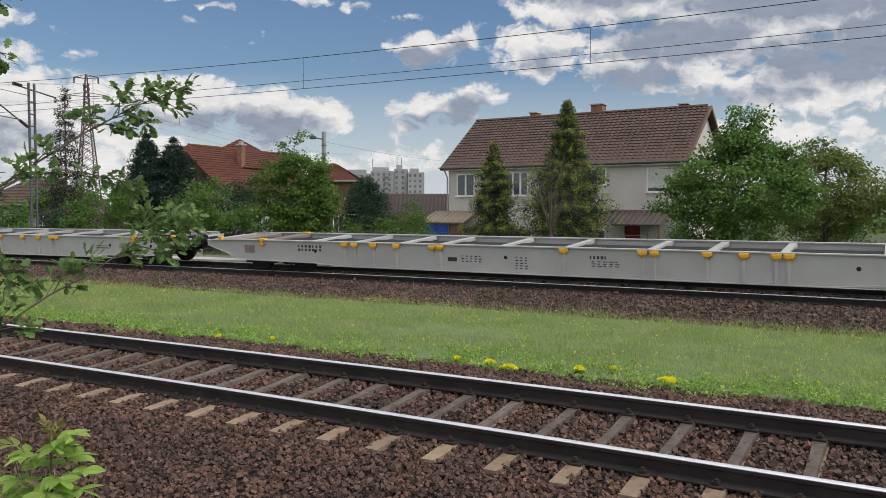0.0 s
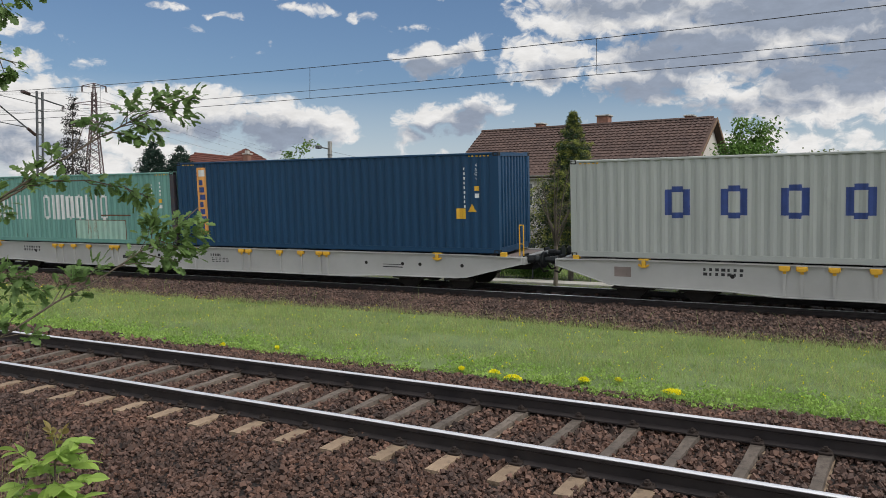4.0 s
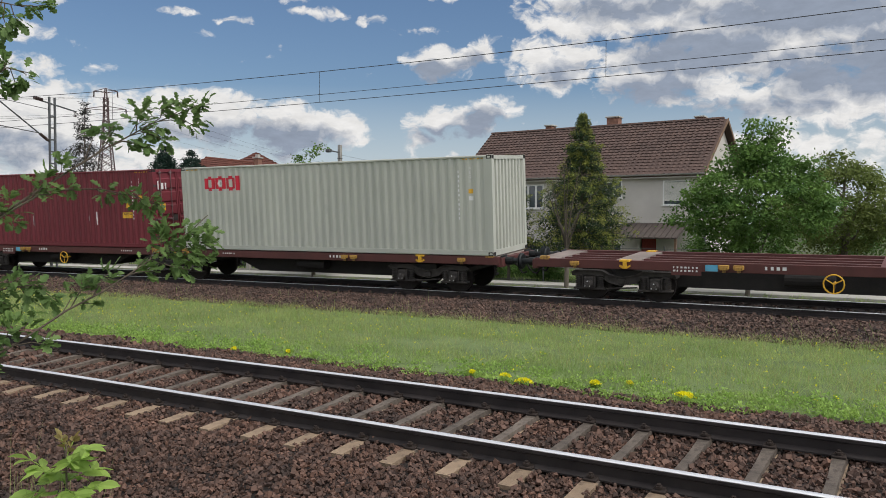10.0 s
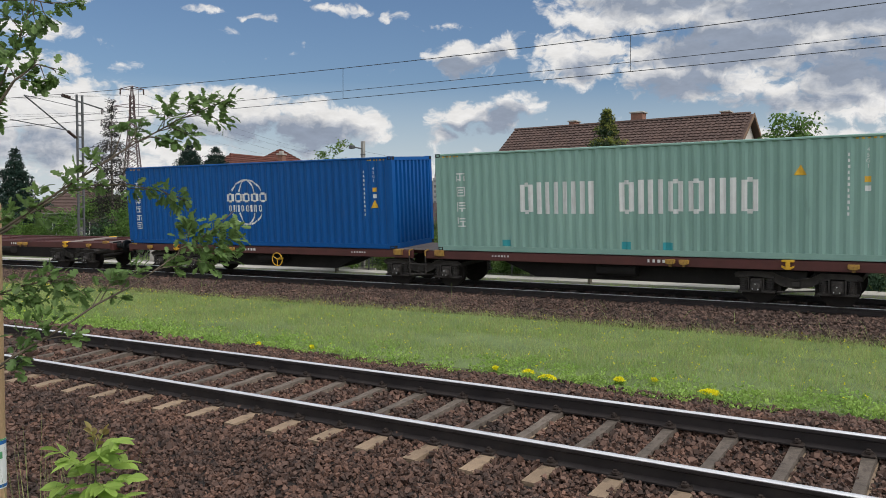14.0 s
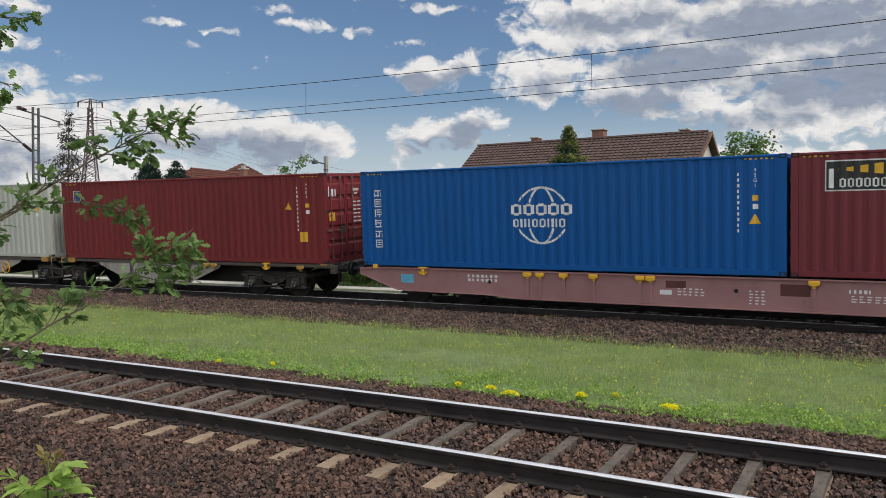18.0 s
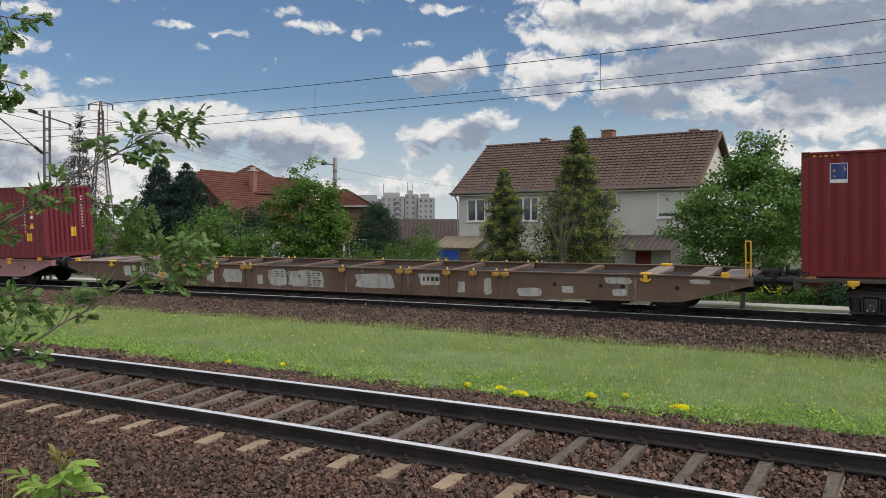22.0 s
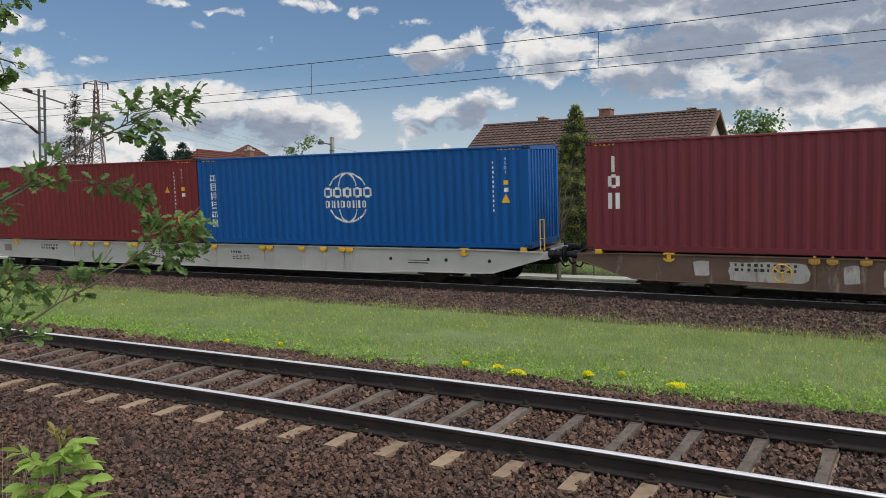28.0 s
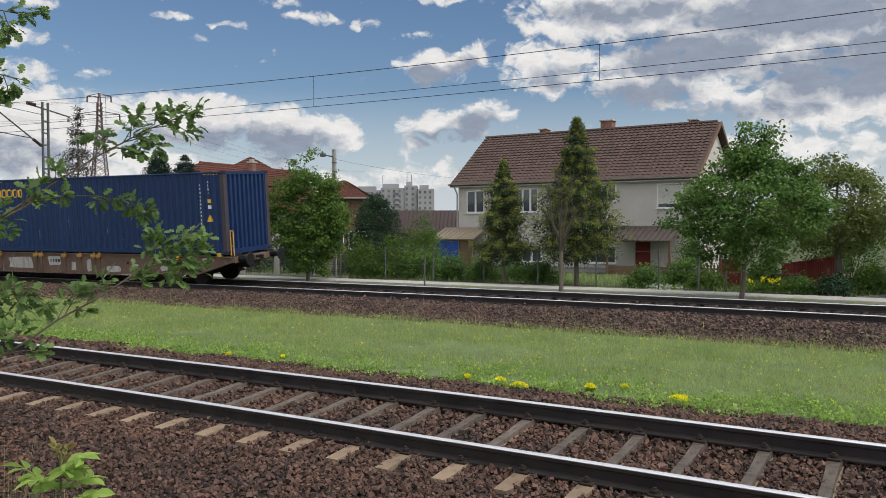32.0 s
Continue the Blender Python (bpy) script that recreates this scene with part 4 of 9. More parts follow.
def globe_mark(cx, cz, sc=1.0):
    r = 0.86 * sc
    bars = []
    for rx, lim in ((r, 30), (r * 0.50, 28)):
        bars += ring_rects(cx, cz, rx, r * 0.98, 0.062 * sc, lim, 180 - lim) + ring_rects(cx, cz, rx, r * 0.98, 0.062 * sc, 180 + lim, 360 - lim)
    words = word_bars(cx - 1.0 * sc, cz + 0.0 * sc, cz + 0.36 * sc, [hollow(0.35 * sc)] * 5, 0.06 * sc, 0.095 * sc)
    words = words + word_bars(cx - 0.94 * sc, cz - 0.36 * sc, cz - 0.10 * sc, [hollow(0.18 * sc), 0.18 * sc, 0.065 * sc, hollow(0.18 * sc), hollow(0.18 * sc), 0.065 * sc, 0.18 * sc, hollow(0.18 * sc)], 0.07 * sc, 0.055 * sc)
    return [("logo", bars, "white_mark", "white globe-shaped logo of plain strokes"), ("lettering", words, "white_mark", "white lettering as plain bars")]


def glyph_column(x, z_top, n, sz, gap):
    out = []
    for i in range(n):
        z1 = z_top - i * (sz + gap)
        z0 = z1 - sz
        kinds = (((0, 1, 0.70, 0.84), (0.43, 0.57, 0, 0.70), (0, 0.14, 0, 0.55), (0.86, 1, 0, 0.55), (0.14, 0.43, 0.1, 0.23)),
                 ((0, 1, 0.88, 1), (0, 0.13, 0, 0.88), (0.87, 1, 0, 0.88), (0.22, 0.78, 0.60, 0.72), (0.22, 0.78, 0.33, 0.45), (0.13, 0.87, 0, 0.12)),
                 ((0, 0.16, 0, 1), (0.26, 1, 0.86, 1), (0.26, 1, 0.58, 0.72), (0.26, 1, 0.28, 0.42), (0.55, 0.69, 0, 0.28)),
                 ((0, 0.2, 0.3, 1), (0.3, 0.95, 0.8, 0.94), (0.3, 0.95, 0.5, 0.64), (0, 1, 0, 0.13), (0.6, 0.72, 0.13, 0.5)))
        bars = [(x + p * sz, x + q * sz, z0 + r * sz, z0 + t * sz) for p, q, r, t in kinds[i % 4]]
        out.append(bars)
    return out


def ship_words(x, zc, h=0.95, sc=1.0):
    z0, z1 = zc - h / 2, zc + h / 2
    w = 0.40 * sc
    o = hollow(w)
    seq = [o, w, 0.14 * sc, w, w, -0.62 * sc, o, w, 0.14 * sc, o, o, 0.14 * sc, w, o]
    return [("lettering", word_bars(x, z0, z1, seq, 0.13 * sc, 0.135 * sc), "white_mark", "large white lettering as plain bars")]


L40, L20 = 6.096, 3.029


def side_letters(x, z_top, n, h, w, stroke, gap=0.08):
    out = []
    for i in range(n):
        z1 = z_top - i * (h + gap)
        if i == 1:
            out.append(frame_bars(x, w, z1 - h * 0.85, z1, w * 0.3))
        else:
            out.append([(x + w * 0.3, x + w * 0.62, z1 - h, z1)] if i == 0 else [(x, x + w * 0.34, z1 - h, z1), (x + w * 0.66, x + w, z1 - h, z1)])
    return out


def leaser_mark(x, z):
    """A blue square with two slanting yellow stripes over a pale strip."""
    stripes = [(x + 0.07, z - 0.30, x + 0.13, z - 0.33, x + 0.33, z - 0.16, x + 0.30, z - 0.07), (x + 0.05, z - 0.18, x + 0.12, z - 0.20, x + 0.28, z - 0.09, x + 0.26, z - 0.04)]
    return [("leasing_mark", [(x, x + 0.37, z - 0.45, z)], "white_mark", "square company mark"), ("leasing_mark", [(x + 0.015, x + 0.355, z - 0.37, z - 0.015)], "navy_mark", ""), ("leasing_mark", stripes, "yellow", "")]


# marks are given from the middle of the side, z from the floor
CARGO = [
    (19.45, 25.51, "maroon", "maroon twenty-foot shipping container, scuffed", H42, "end", [("lettering", side_letters(-2.55, 2.15, 3, 0.34, 0.26, 0.09), "white_mark", "")]),
    (25.75, 31.81, "weathered_green", "pale green twenty-foot container with overpainted teal patches", H42, "end", [
        ("paint_patch", [(-0.75, 1.45, 2.0, 2.42)], "teal_patch", "darker teal paint patch"), ("paint_patch", [(0.1, 1.4, 0.7, 1.55), (-0.75, -0.35, 1.0, 1.3)], "teal_patch", "darker teal paint patch"),
        ("lettering", word_bars(-2.2, 0.95, 1.68, [hollow(0.26), 0.28, 0.10, 0.28, 0.28, -0.3, hollow(0.28), 0.28, 0.1, hollow(0.28), hollow(0.28), 0.1, 0.28, hollow(0.28)], 0.07, 0.085), "white_mark", ""), ("lettering", glyph_column(-2.62, 2.1, 4, 0.26, 0.24), "white_mark", "")]),
    (33.40, 45.59, "weathered_green", "weathered sea-green shipping container with rust patches", H42, "end", ship_words(-3.9, 1.35) + [
        ("paint_patch", [(0.9, 3.6, 0.12, 0.85)], "rusty_patch", "brighter rust-streaked repair patch"), ("rust_streak", [(0.88, 3.62, 0.85, 0.875), (0.87, 0.90, 0.14, 0.85), (3.60, 3.63, 0.14, 0.85), (2.3, 3.9, 1.02, 1.07), (2.1, 2.13, 0.16, 0.5), (1.6, 1.62, 0.3, 0.7), (4.4, 4.43, 0.13, 0.42), (5.1, 5.13, 0.14, 0.34), (-2.0, -1.97, 0.14, 0.3)], "rust_mark", "brown rust streaks"), ("lettering", glyph_column(-5.6, 2.3, 5, 0.27, 0.14), "white_mark", ""), triangle_mark(L40, 1.42, 4.95)]),
    (45.80, 57.99, "navy", "dark navy shipping container with an orange sign", H45, "end", [
        ("sign", [(-5.22, -4.80, 0.42, 2.70)], "orange_mark", "tall orange sign"), ("sign", [(-5.15, -4.87, 2.40, 2.62)], "white_mark", ""), ("sign", code_bars(-5.14, 2.28, 7, 0.18, 0.26, 0.07), "navy_mark", ""), ("warning_triangle", tri_rects(5.25, 1.2, 0.26, 0.23), "yellow", "yellow warning triangle"), ("warning_label", [(4.75, 5.05, 1.0, 1.3)], "yellow", "yellow label")]),
    (60.20, 72.35, "grey", "light grey shipping container with large dark blue lettering", H42, "end", [("lettering", word_bars(-3.55, 1.05, 1.85, [hollow(0.62)] * 5, 0.75, 0.17), "navy_mark", "large dark blue lettering as plain bars"), triangle_mark(L40, 1.75, 4.4)]),
    (72.40, 84.59, "deep_blue", "deep blue shipping container with a white globe logo", H42, "door", globe_mark(-0.4, 1.33, 0.98) + [("lettering", glyph_column(-5.7, 2.1, 6, 0.20, 0.07), "white_mark", ""), triangle_mark(L40, 1.0)]),
    (86.00, 98.19, "green", "green shipping container with large white lettering", H45, "door", ship_words(-3.12, 1.48, 0.88, 0.965) + [triangle_mark(L40, 1.15)]),
    (98.32, 110.51, "maroon", "maroon shipping container with a small round mark", H45, "end", [("round_mark", ring_rects(-5.0, 2.3, 0.09, 0.09, 0.16, 0, 360, 16), "cyan_mark", "small round blue mark"), triangle_mark(L40, 1.2)]),
    (112.20, 124.39, "maroon", "maroon shipping container with dents and white streaks", H45, "door", [("lettering", side_letters(-5.5, 2.55, 3, 0.42, 0.32, 0.11, 0.06), "white_mark", ""), ("warning_label", [(4.45, 4.95, 1.1, 1.32)], "yellow", "yellow label"), triangle_mark(L40, 1.48, 4.72), ("scuff", [(3.05, 3.09, 0.85, 1.35), (-0.6, -0.57, 0.8, 1.2), (2.6, 2.63, 1.0, 1.2)], "white_mark", "")]),
    (125.85, 138.04, "cream", "cream shipping container with red lettering", H45, "end", [("lettering", word_bars(-5.0, 2.05, 2.55, [hollow(0.46), hollow(0.46), hollow(0.42), 0.16], 0.03, 0.14), "red_mark", "red lettering as plain bars"), ("logo", ring_rects(-4.28, 2.3, 0.08, 0.08, 0.07, 0, 360, 14), "white_mark", "")]),
    (167.05, 179.24, "blue", "bright blue shipping container with a white globe logo", H45, "end", globe_mark(0.0, 1.52, 0.92) + [("lettering", glyph_column(-5.65, 2.35, 6, 0.24, 0.07), "white_mark", ""), triangle_mark(L40, 1.3)]),
    (180.85, 193.04, "pale_green", "sun-faded pale green shipping container, chalky paint", H45, "end", ship_words(-3.3, 1.54, 0.88, 0.965) + [("lettering", glyph_column(-5.4, 2.35, 4, 0.28, 0.17), "white_mark", ""), ("repair_plate", [(-3.9, -3.65, 0.18, 0.36), (-0.35, -0.1, 0.16, 0.36), (0.75, 1.0, 0.16, 0.36)], "teal_patch", "dark square repair plate"), triangle_mark(L40, 2.0, 4.0)]),
    (194.65, 206.84, "cream", "cream shipping container with red lettering", H45, "end", [("lettering", word_bars(-5.1, 2.05, 2.5, [hollow(0.44), hollow(0.44), hollow(0.40), 0.16], 0.03, 0.14), "red_mark", "red lettering as plain bars")]),
    (207.65, 219.84, "bright_red", "brick-red shipping container with a square company mark", H45, "door", leaser_mark(-5.5, 2.55) + [("warning_label", [(5.08, 5.37, 0.70, 1.02)], "yellow", "yellow caution label"), triangle_mark(L40, 1.75, 4.65)]),
    (221.22, 233.41, "blue", "bright blue shipping container with a white globe logo", H45, "end", globe_mark(-0.1, 1.5, 0.90) + [("lettering", glyph_column(-5.6, 2.35, 6, 0.24, 0.07), "white_mark", ""), triangle_mark(L40, 1.25)]),
    (233.50, 245.69, "maroon", "maroon shipping container with a black and yellow sign", H45, "end", [("sign", [(-5.38, -4.02, 1.99, 2.69)], "white_mark", "black sign with a white border"), ("sign", [(-5.35, -4.05, 2.02, 2.66)], "black_mark", ""), ("sign", [(-5.1, 2.50, -5.1, 2.46, -4.1, 2.34, -4.1, 2.62)], "yellow", "yellow beam"), ("sign", word_bars(-5.08, 2.07, 2.28, [hollow(0.13)] * 6, 0.035, 0.04) + [[(-5.3, -5.2, 2.06, 2.5)]], "white_mark", ""), ("warning_label", [(5.08, 5.37, 0.70, 1.02)], "yellow", "yellow caution label"), triangle_mark(L40, 1.2)]),
    (273.42, 285.61, "bright_red", "brick-red shipping container with a square company mark", H45, "door", leaser_mark(-5.5, 2.62) + [("warning_label", [(5.08, 5.37, 0.70, 1.02)], "yellow", "yellow caution label"), triangle_mark(L40, 1.72, 4.65)]),
    (286.72, 298.91, "teal_green", "sea-green shipping container with large white lettering", H45, "end", ship_words(-3.42, 1.50, 0.88, 0.965) + [("lettering", glyph_column(-5.45, 2.45, 4, 0.27, 0.16), "white_mark", ""), triangle_mark(L40, 2.0, 4.75)]),
    (300.45, 312.64, "bright_red", "brick-red shipping container with a square company mark", H45, "end", leaser_mark(-5.5, 2.62) + [("warning_label", [(5.08, 5.37, 0.70, 1.02)], "yellow", "yellow caution label"), triangle_mark(L40, 1.75, 4.65)]),
    (312.70, 324.89, "blue", "bright blue shipping container with a white globe logo", H45, "end", globe_mark(0.05, 1.5, 0.90) + [("lettering", glyph_column(-5.55, 2.35, 6, 0.24, 0.07), "white_mark", ""), triangle_mark(L40, 1.3)]),
    (326.60, 338.79, "maroon", "maroon shipping container with upright white lettering", H45, "end", [("lettering", side_letters(-5.5, 2.5, 3, 0.42, 0.32, 0.11, 0.06), "white_mark", ""), ("warning_label", [(4.45, 4.95, 1.2, 1.42)], "yellow", "yellow label"), triangle_mark(L40, 1.58, 4.72)]),
    (339.08, 351.27, "dark_blue", "dark blue shipping container with dented sides, last of the train", H45, "end", [("lettering", word_bars(-5.7, 2.15, 2.5, [hollow(0.27)] * 5, 0.05, 0.08), "yellow", "yellow lettering as plain bars"), triangle_mark(L40, 1.15), ("scuff", [(-1.62, -1.605, 0.95, 1.30), (0.42, 0.432, 0.7, 0.92), (2.10, 2.12, 1.55, 1.72), (-3.3, -3.285, 0.5, 0.86), (1.15, 1.16, 0.42, 0.60), (-0.5, -0.48, 2.05, 2.12)], "white_mark", "")]),
]
for u0, u1, paint, label, hh, right, marks in CARGO:
    build_container(u0, u1, paint, label, hh, right, marks)

# ---- wagons ----


def bogie_meshes():
    def frame_mesh(bm):
        for y in (-1.0, 1.0):
            o = -1 if y < 0 else 1
            # side beam: high over the axle boxes, dipping to the spring-borne middle
            top = [(-1.42, 0.76), (-1.30, 0.83), (-0.55, 0.83), (-0.34, 0.72), (0.0, 0.66), (0.34, 0.72), (0.55, 0.83), (1.30, 0.83), (1.42, 0.76)]
            low = [(-1.42, 0.70), (-0.60, 0.69), (-0.36, 0.52), (0.0, 0.45), (0.36, 0.52), (0.60, 0.69), (1.42, 0.70)]
            prism(bm, top + low[::-1], y - 0.035, y + 0.035)
            for p, q in zip(top, top[1:]):
                prism(bm, [p, q, (q[0], q[1] - 0.022), (p[0], p[1] - 0.022)], y - 0.10, y + 0.10)
            for p, q in zip(low[1:-1], low[2:-1]):
                prism(bm, [p, q, (q[0], q[1] - 0.020), (p[0], p[1] - 0.020)], y - 0.09, y + 0.09)
            for x in (-0.9, 0.9):
                # axle box between two nests of coils on a saddle
                box(bm, x - 0.15, x + 0.15, y - 0.13, y + 0.13, 0.31, 0.66, 0.03)
                tube(bm, (x, y + o * 0.13, 0.46), (x, y + o * 0.20, 0.46), 0.135, 0.115, 12)
                box(bm, x - 0.44, x + 0.44, y - 0.12, y + 0.12, 0.30, 0.36, 0.015)
                for dx in (-0.30, 0.30):
                    for i in range(6):
                        tube(bm, (x + dx, y + o * 0.03, 0.365 + i * 0.05), (x + dx, y + o * 0.03, 0.392 + i * 0.05), 0.105, n=10)
                    tube(bm, (x + dx, y + o * 0.03, 0.36), (x + dx, y + o * 0.03, 0.68), 0.062, n=8)
                    box(bm, x + dx - 0.12, x + dx + 0.12, y - 0.11, y + 0.14, 0.665, 0.70, 0.01)
                for dx in (-0.175, 0.175):
                    box(bm, x + dx - 0.016, x + dx + 0.016, y - 0.13, y + 0.14, 0.36, 0.68)
            # brake rigging outside the wheels
            tube(bm, (-0.42, y + o * 0.06, 0.34), (0.42, y + o * 0.06, 0.40), 0.022, n=6)
            box(bm, -0.10, 0.10, y - 0.12, y + 0.13, 0.48, 0.62, 0.02)
        box(bm, -0.22, 0.22, -1.0, 1.0, 0.46, 0.66)
        box(bm, -1.42, -1.30, -1.0, 1.0, 0.66, 0.78)
        box(bm, 1.30, 1.42, -1.0, 1.0, 0.66, 0.78)
        for x in (-0.42, 0.42):
            tube(bm, (x, -0.95, 0.28), (x, 0.95, 0.28), 0.04, n=6)
            for y in (-0.75, 0.75):
                box(bm, x - 0.04, x + 0.04, y - 0.06, y + 0.06, 0.26, 0.52)

    def wheels(bm):
        for y in (-0.75, 0.75):
            o = -1 if y < 0 else 1
            tube(bm, (0, y - 0.065, 0.462), (0, y + 0.065, 0.462), 0.460, n=28)
            tube(bm, (0, y - o * 0.065, 0.462), (0, y - o * 0.095, 0.462), 0.488, 0.480, n=28)
            tube(bm, (0, y + o * 0.065, 0.462), (0, y + o * 0.067, 0.462), 0.36, 0.36, n=20)
        tube(bm, (0, -1.0, 0.462), (0, 1.0, 0.462), 0.085, n=10)

    def cap(bm):
        tube(bm, (0, -1.20, 0.46), (0, -1.225, 0.46), 0.105, 0.09, n=12)
        box(bm, -0.05, 0.05, -1.24, -1.225, 0.43, 0.49)

    def dots(bm):
        for dx, dz in ((0.0, 0.075), (-0.065, -0.05), (0.065, -0.05)):
            tube(bm, (dx, -1.226, 0.46 + dz), (dx, -1.238, 0.46 + dz), 0.014, n=6)

    return shared("bogie", frame_mesh, M["bogie"]), shared("wheelset", wheels, M["wheel"]), shared("axle_cap", cap, M["axle_cap"]), shared("bolt_heads", dots, M["white_mark"])


BOGIE, WHEELSET, AXLE_CAP, BOLTS = bogie_meshes()


def wheels_on(b):
    for dx in (-0.9, 0.9):
        obj("wheelset", WHEELSET, None, b, m=pose(dx, 0, 0))
        obj("axle_cap", AXLE_CAP, None, b, m=pose(dx, 0, 0))
        tagged(obj("bolt_heads", BOLTS, None, b, m=pose(dx, 0, 0)), kind="stuff")


def add_bogie(root, x, lateral=0.0, turn=0.0):
    b = obj("bogie", BOGIE, None, root, "dark grimy bogie", m=pose(x, lateral, 0, 0, 0, turn))
    wheels_on(b)


def build(bm_fn):
    bm = bmesh.new()
    bm_fn(bm)
    return bm


def mesh_bracket(bm):
    # folding container spigot in its holder
    box(bm, -0.125, 0.125, -0.078, 0.0, 0.985, 1.085, 0.008)
    box(bm, -0.095, 0.095, -0.092, -0.078, 0.965, 1.05, 0.006)
    for x in (-0.08, 0.08):
        tube(bm, (x, -0.10, 1.03), (x, -0.085, 1.03), 0.018, n=6)
    box(bm, -0.04, 0.04, -0.05, 0.0, 0.90, 0.985, 0.006)


def mesh_anchor(bm):
    box(bm, -0.14, 0.14, -0.06, 0.12, 1.10, 1.150, 0.006)
    box(bm, -0.05, 0.05, -0.07, 0.0, 0.92, 1.10, 0.008)
    for s in (-1, 1):
        prism(bm, [(s * 0.05, 0.92), (s * 0.14, 0.97), (s * 0.14, 1.02), (s * 0.05, 0.98)][::s], -0.055, -0.01)


BRACKET, ANCHOR = shared("spigot_bracket", mesh_bracket, M["yellow"]), shared("rope_anchor", mesh_anchor, M["yellow"])


def mesh_spigot(bm):
    tube(bm, (0, 0, 0), (0, 0, 0.05), 0.05, n=8)
    tube(bm, (0, 0, 0.05), (0, 0, 0.10), 0.04, 0.015, n=8)


DULL_BRACKET = shared("spigot_bracket", mesh_bracket, M["dull_yellow"])
SPIGOT = shared("container_spigot", mesh_spigot, M["yellow"])


def mesh_buffer(bm):
    # points to +x from the headstock
    box(bm, -0.02, 0.03, -0.20, 0.20, -0.16, 0.16, 0.01)
    tube(bm, (0.0, 0, 0), (0.30, 0, 0), 0.115, n=12)
    tube(bm, (0.30, 0, 0), (0.50, 0, 0), 0.085, n=12)


def mesh_buffer_head(bm):
    tube(bm, (0.50, 0, 0), (0.53, 0, 0), 0.20, 0.235, n=16)
    tube(bm, (0.53, 0, 0), (0.545, 0, 0), 0.235, 0.20, n=16)


BUFFER, BUFFER_HEAD = shared("buffer", mesh_buffer, M["buffer"]), shared("buffer_head", mesh_buffer_head, M["buffer"])


def mesh_coupling(bm):
    tube(bm, (-0.1, 0, 0.99), (0.28, 0, 0.99), 0.05, n=8)
    box(bm, 0.24, 0.42, -0.04, 0.04, 0.90, 1.06, 0.02)
    for y in (-0.07, 0.07):
        tube(bm, (0.30, y, 0.97), (0.52, y, 0.80), 0.02, n=6)
    tube(bm, (0.52, -0.1, 0.80), (0.52, 0.1, 0.80), 0.025, n=6)


def mesh_hose(bm):
    pts = [Vector((0.02, 0, 0.92)), Vector((0.20, 0, 0.78)), Vector((0.34, 0, 0.58)), Vector((0.48, 0, 0.62))]
    for a, b in zip(pts, pts[1:]):
        tube(bm, a, b, 0.025, n=6)


HOSE = shared("brake_hose", mesh_hose, M["under"])
COUPLING = shared("screw_coupling", mesh_coupling, M["under"])


def mesh_rail_loop(bm):
    tube(bm, (-0.06, 0, 1.12), (-0.06, 0, 1.98), 0.018, n=6)
    tube(bm, (0.06, 0, 1.12), (0.06, 0, 1.98), 0.018, n=6)
    tube(bm, (-0.06, 0, 1.98), (0.06, 0, 1.98), 0.018, n=6)
    tube(bm, (-0.06, 0, 1.45), (0.06, 0, 1.45), 0.014, n=6)


HANDRAIL = shared("handrail", mesh_rail_loop, M["yellow"])


def ends_of(root, half, mounts=(-1, 1)):
    """Buffers and couplings at the two ends of a wagon; mounts: local frames' signs."""
    for s in mounts:
        f = pose(s * half, 0, 0, 0, 0, 0 if s > 0 else 180)
        for y in (-0.875, 0.875):
            b = obj("buffer", BUFFER, None, root, m=f @ pose(0, y, 1.0))
            obj("buffer_head", BUFFER_HEAD, None, b)
        obj("screw_coupling", COUPLING, None, root, m=f)
        for y in (-0.32, 0.32):
            obj("brake_hose", HOSE, None, root, m=f @ pose(0, y, 0))


def hand_wheel(root, x, z, paint="yellow", r=0.21):
    bm = bmesh.new()
    n = 18
    for i in range(n):
        a, b = 2 * math.pi * i / n, 2 * math.pi * (i + 1) / n
        tube(bm, (r * math.cos(a), 0, r * math.sin(a)), (r * math.cos(b), 0, r * math.sin(b)), 0.018, n=5, caps=False)
    for a in (0.5, 2.6, 4.7):
        tube(bm, (0, 0, 0), (r * math.cos(a), 0, r * math.sin(a)), 0.014, n=5)
    tube(bm, (0, 0, 0), (0, 0.12, 0), 0.03, n=8)
    part("brake_wheel", bm, M[paint], root, "yellow hand-brake wheel", m=pose(x, -1.30, z))


def plates(root, rects, y, material, name, label=""):
    """Thin rectangular plates or paint on a wagon's near side."""
    for x0, x1, z0, z1 in rects:
        if name == "paint_patch":
            rng = np.random.default_rng(int(abs(x0) * 100) + 7)
            cx, cz, n = (x0 + x1) / 2, (z0 + z1) / 2, 16
            pts = []
            for i in range(n):
                t = 2 * math.pi * i / n
                c, q = math.cos(t), math.sin(t)
                k = rng.uniform(0.86, 1.08)
                pts.append((cx + (x1 - x0) / 2 * k * math.copysign(abs(c) ** 0.35, c), cz + (z1 - z0) / 2 * k * math.copysign(abs(q) ** 0.35, q)))
            part(name, build(lambda bm: prism(bm, pts, y - 0.004, y)), M[material], root, label)
            continue
        part(name, build(lambda bm: box(bm, x0, x1, y - 0.004, y, z0, z1)), M[material], root, label)


def text_bars(x, z, n, h, w, gap, lines=1, pitch=0.09):
    return [(x + i * (w + gap), x + i * (w + gap) + w * (0.55 + 0.45 * ((i * 5 + j * 3) % 4) / 3), z - j * pitch - h, z - j * pitch) for j in range(lines) for i in range(n)]


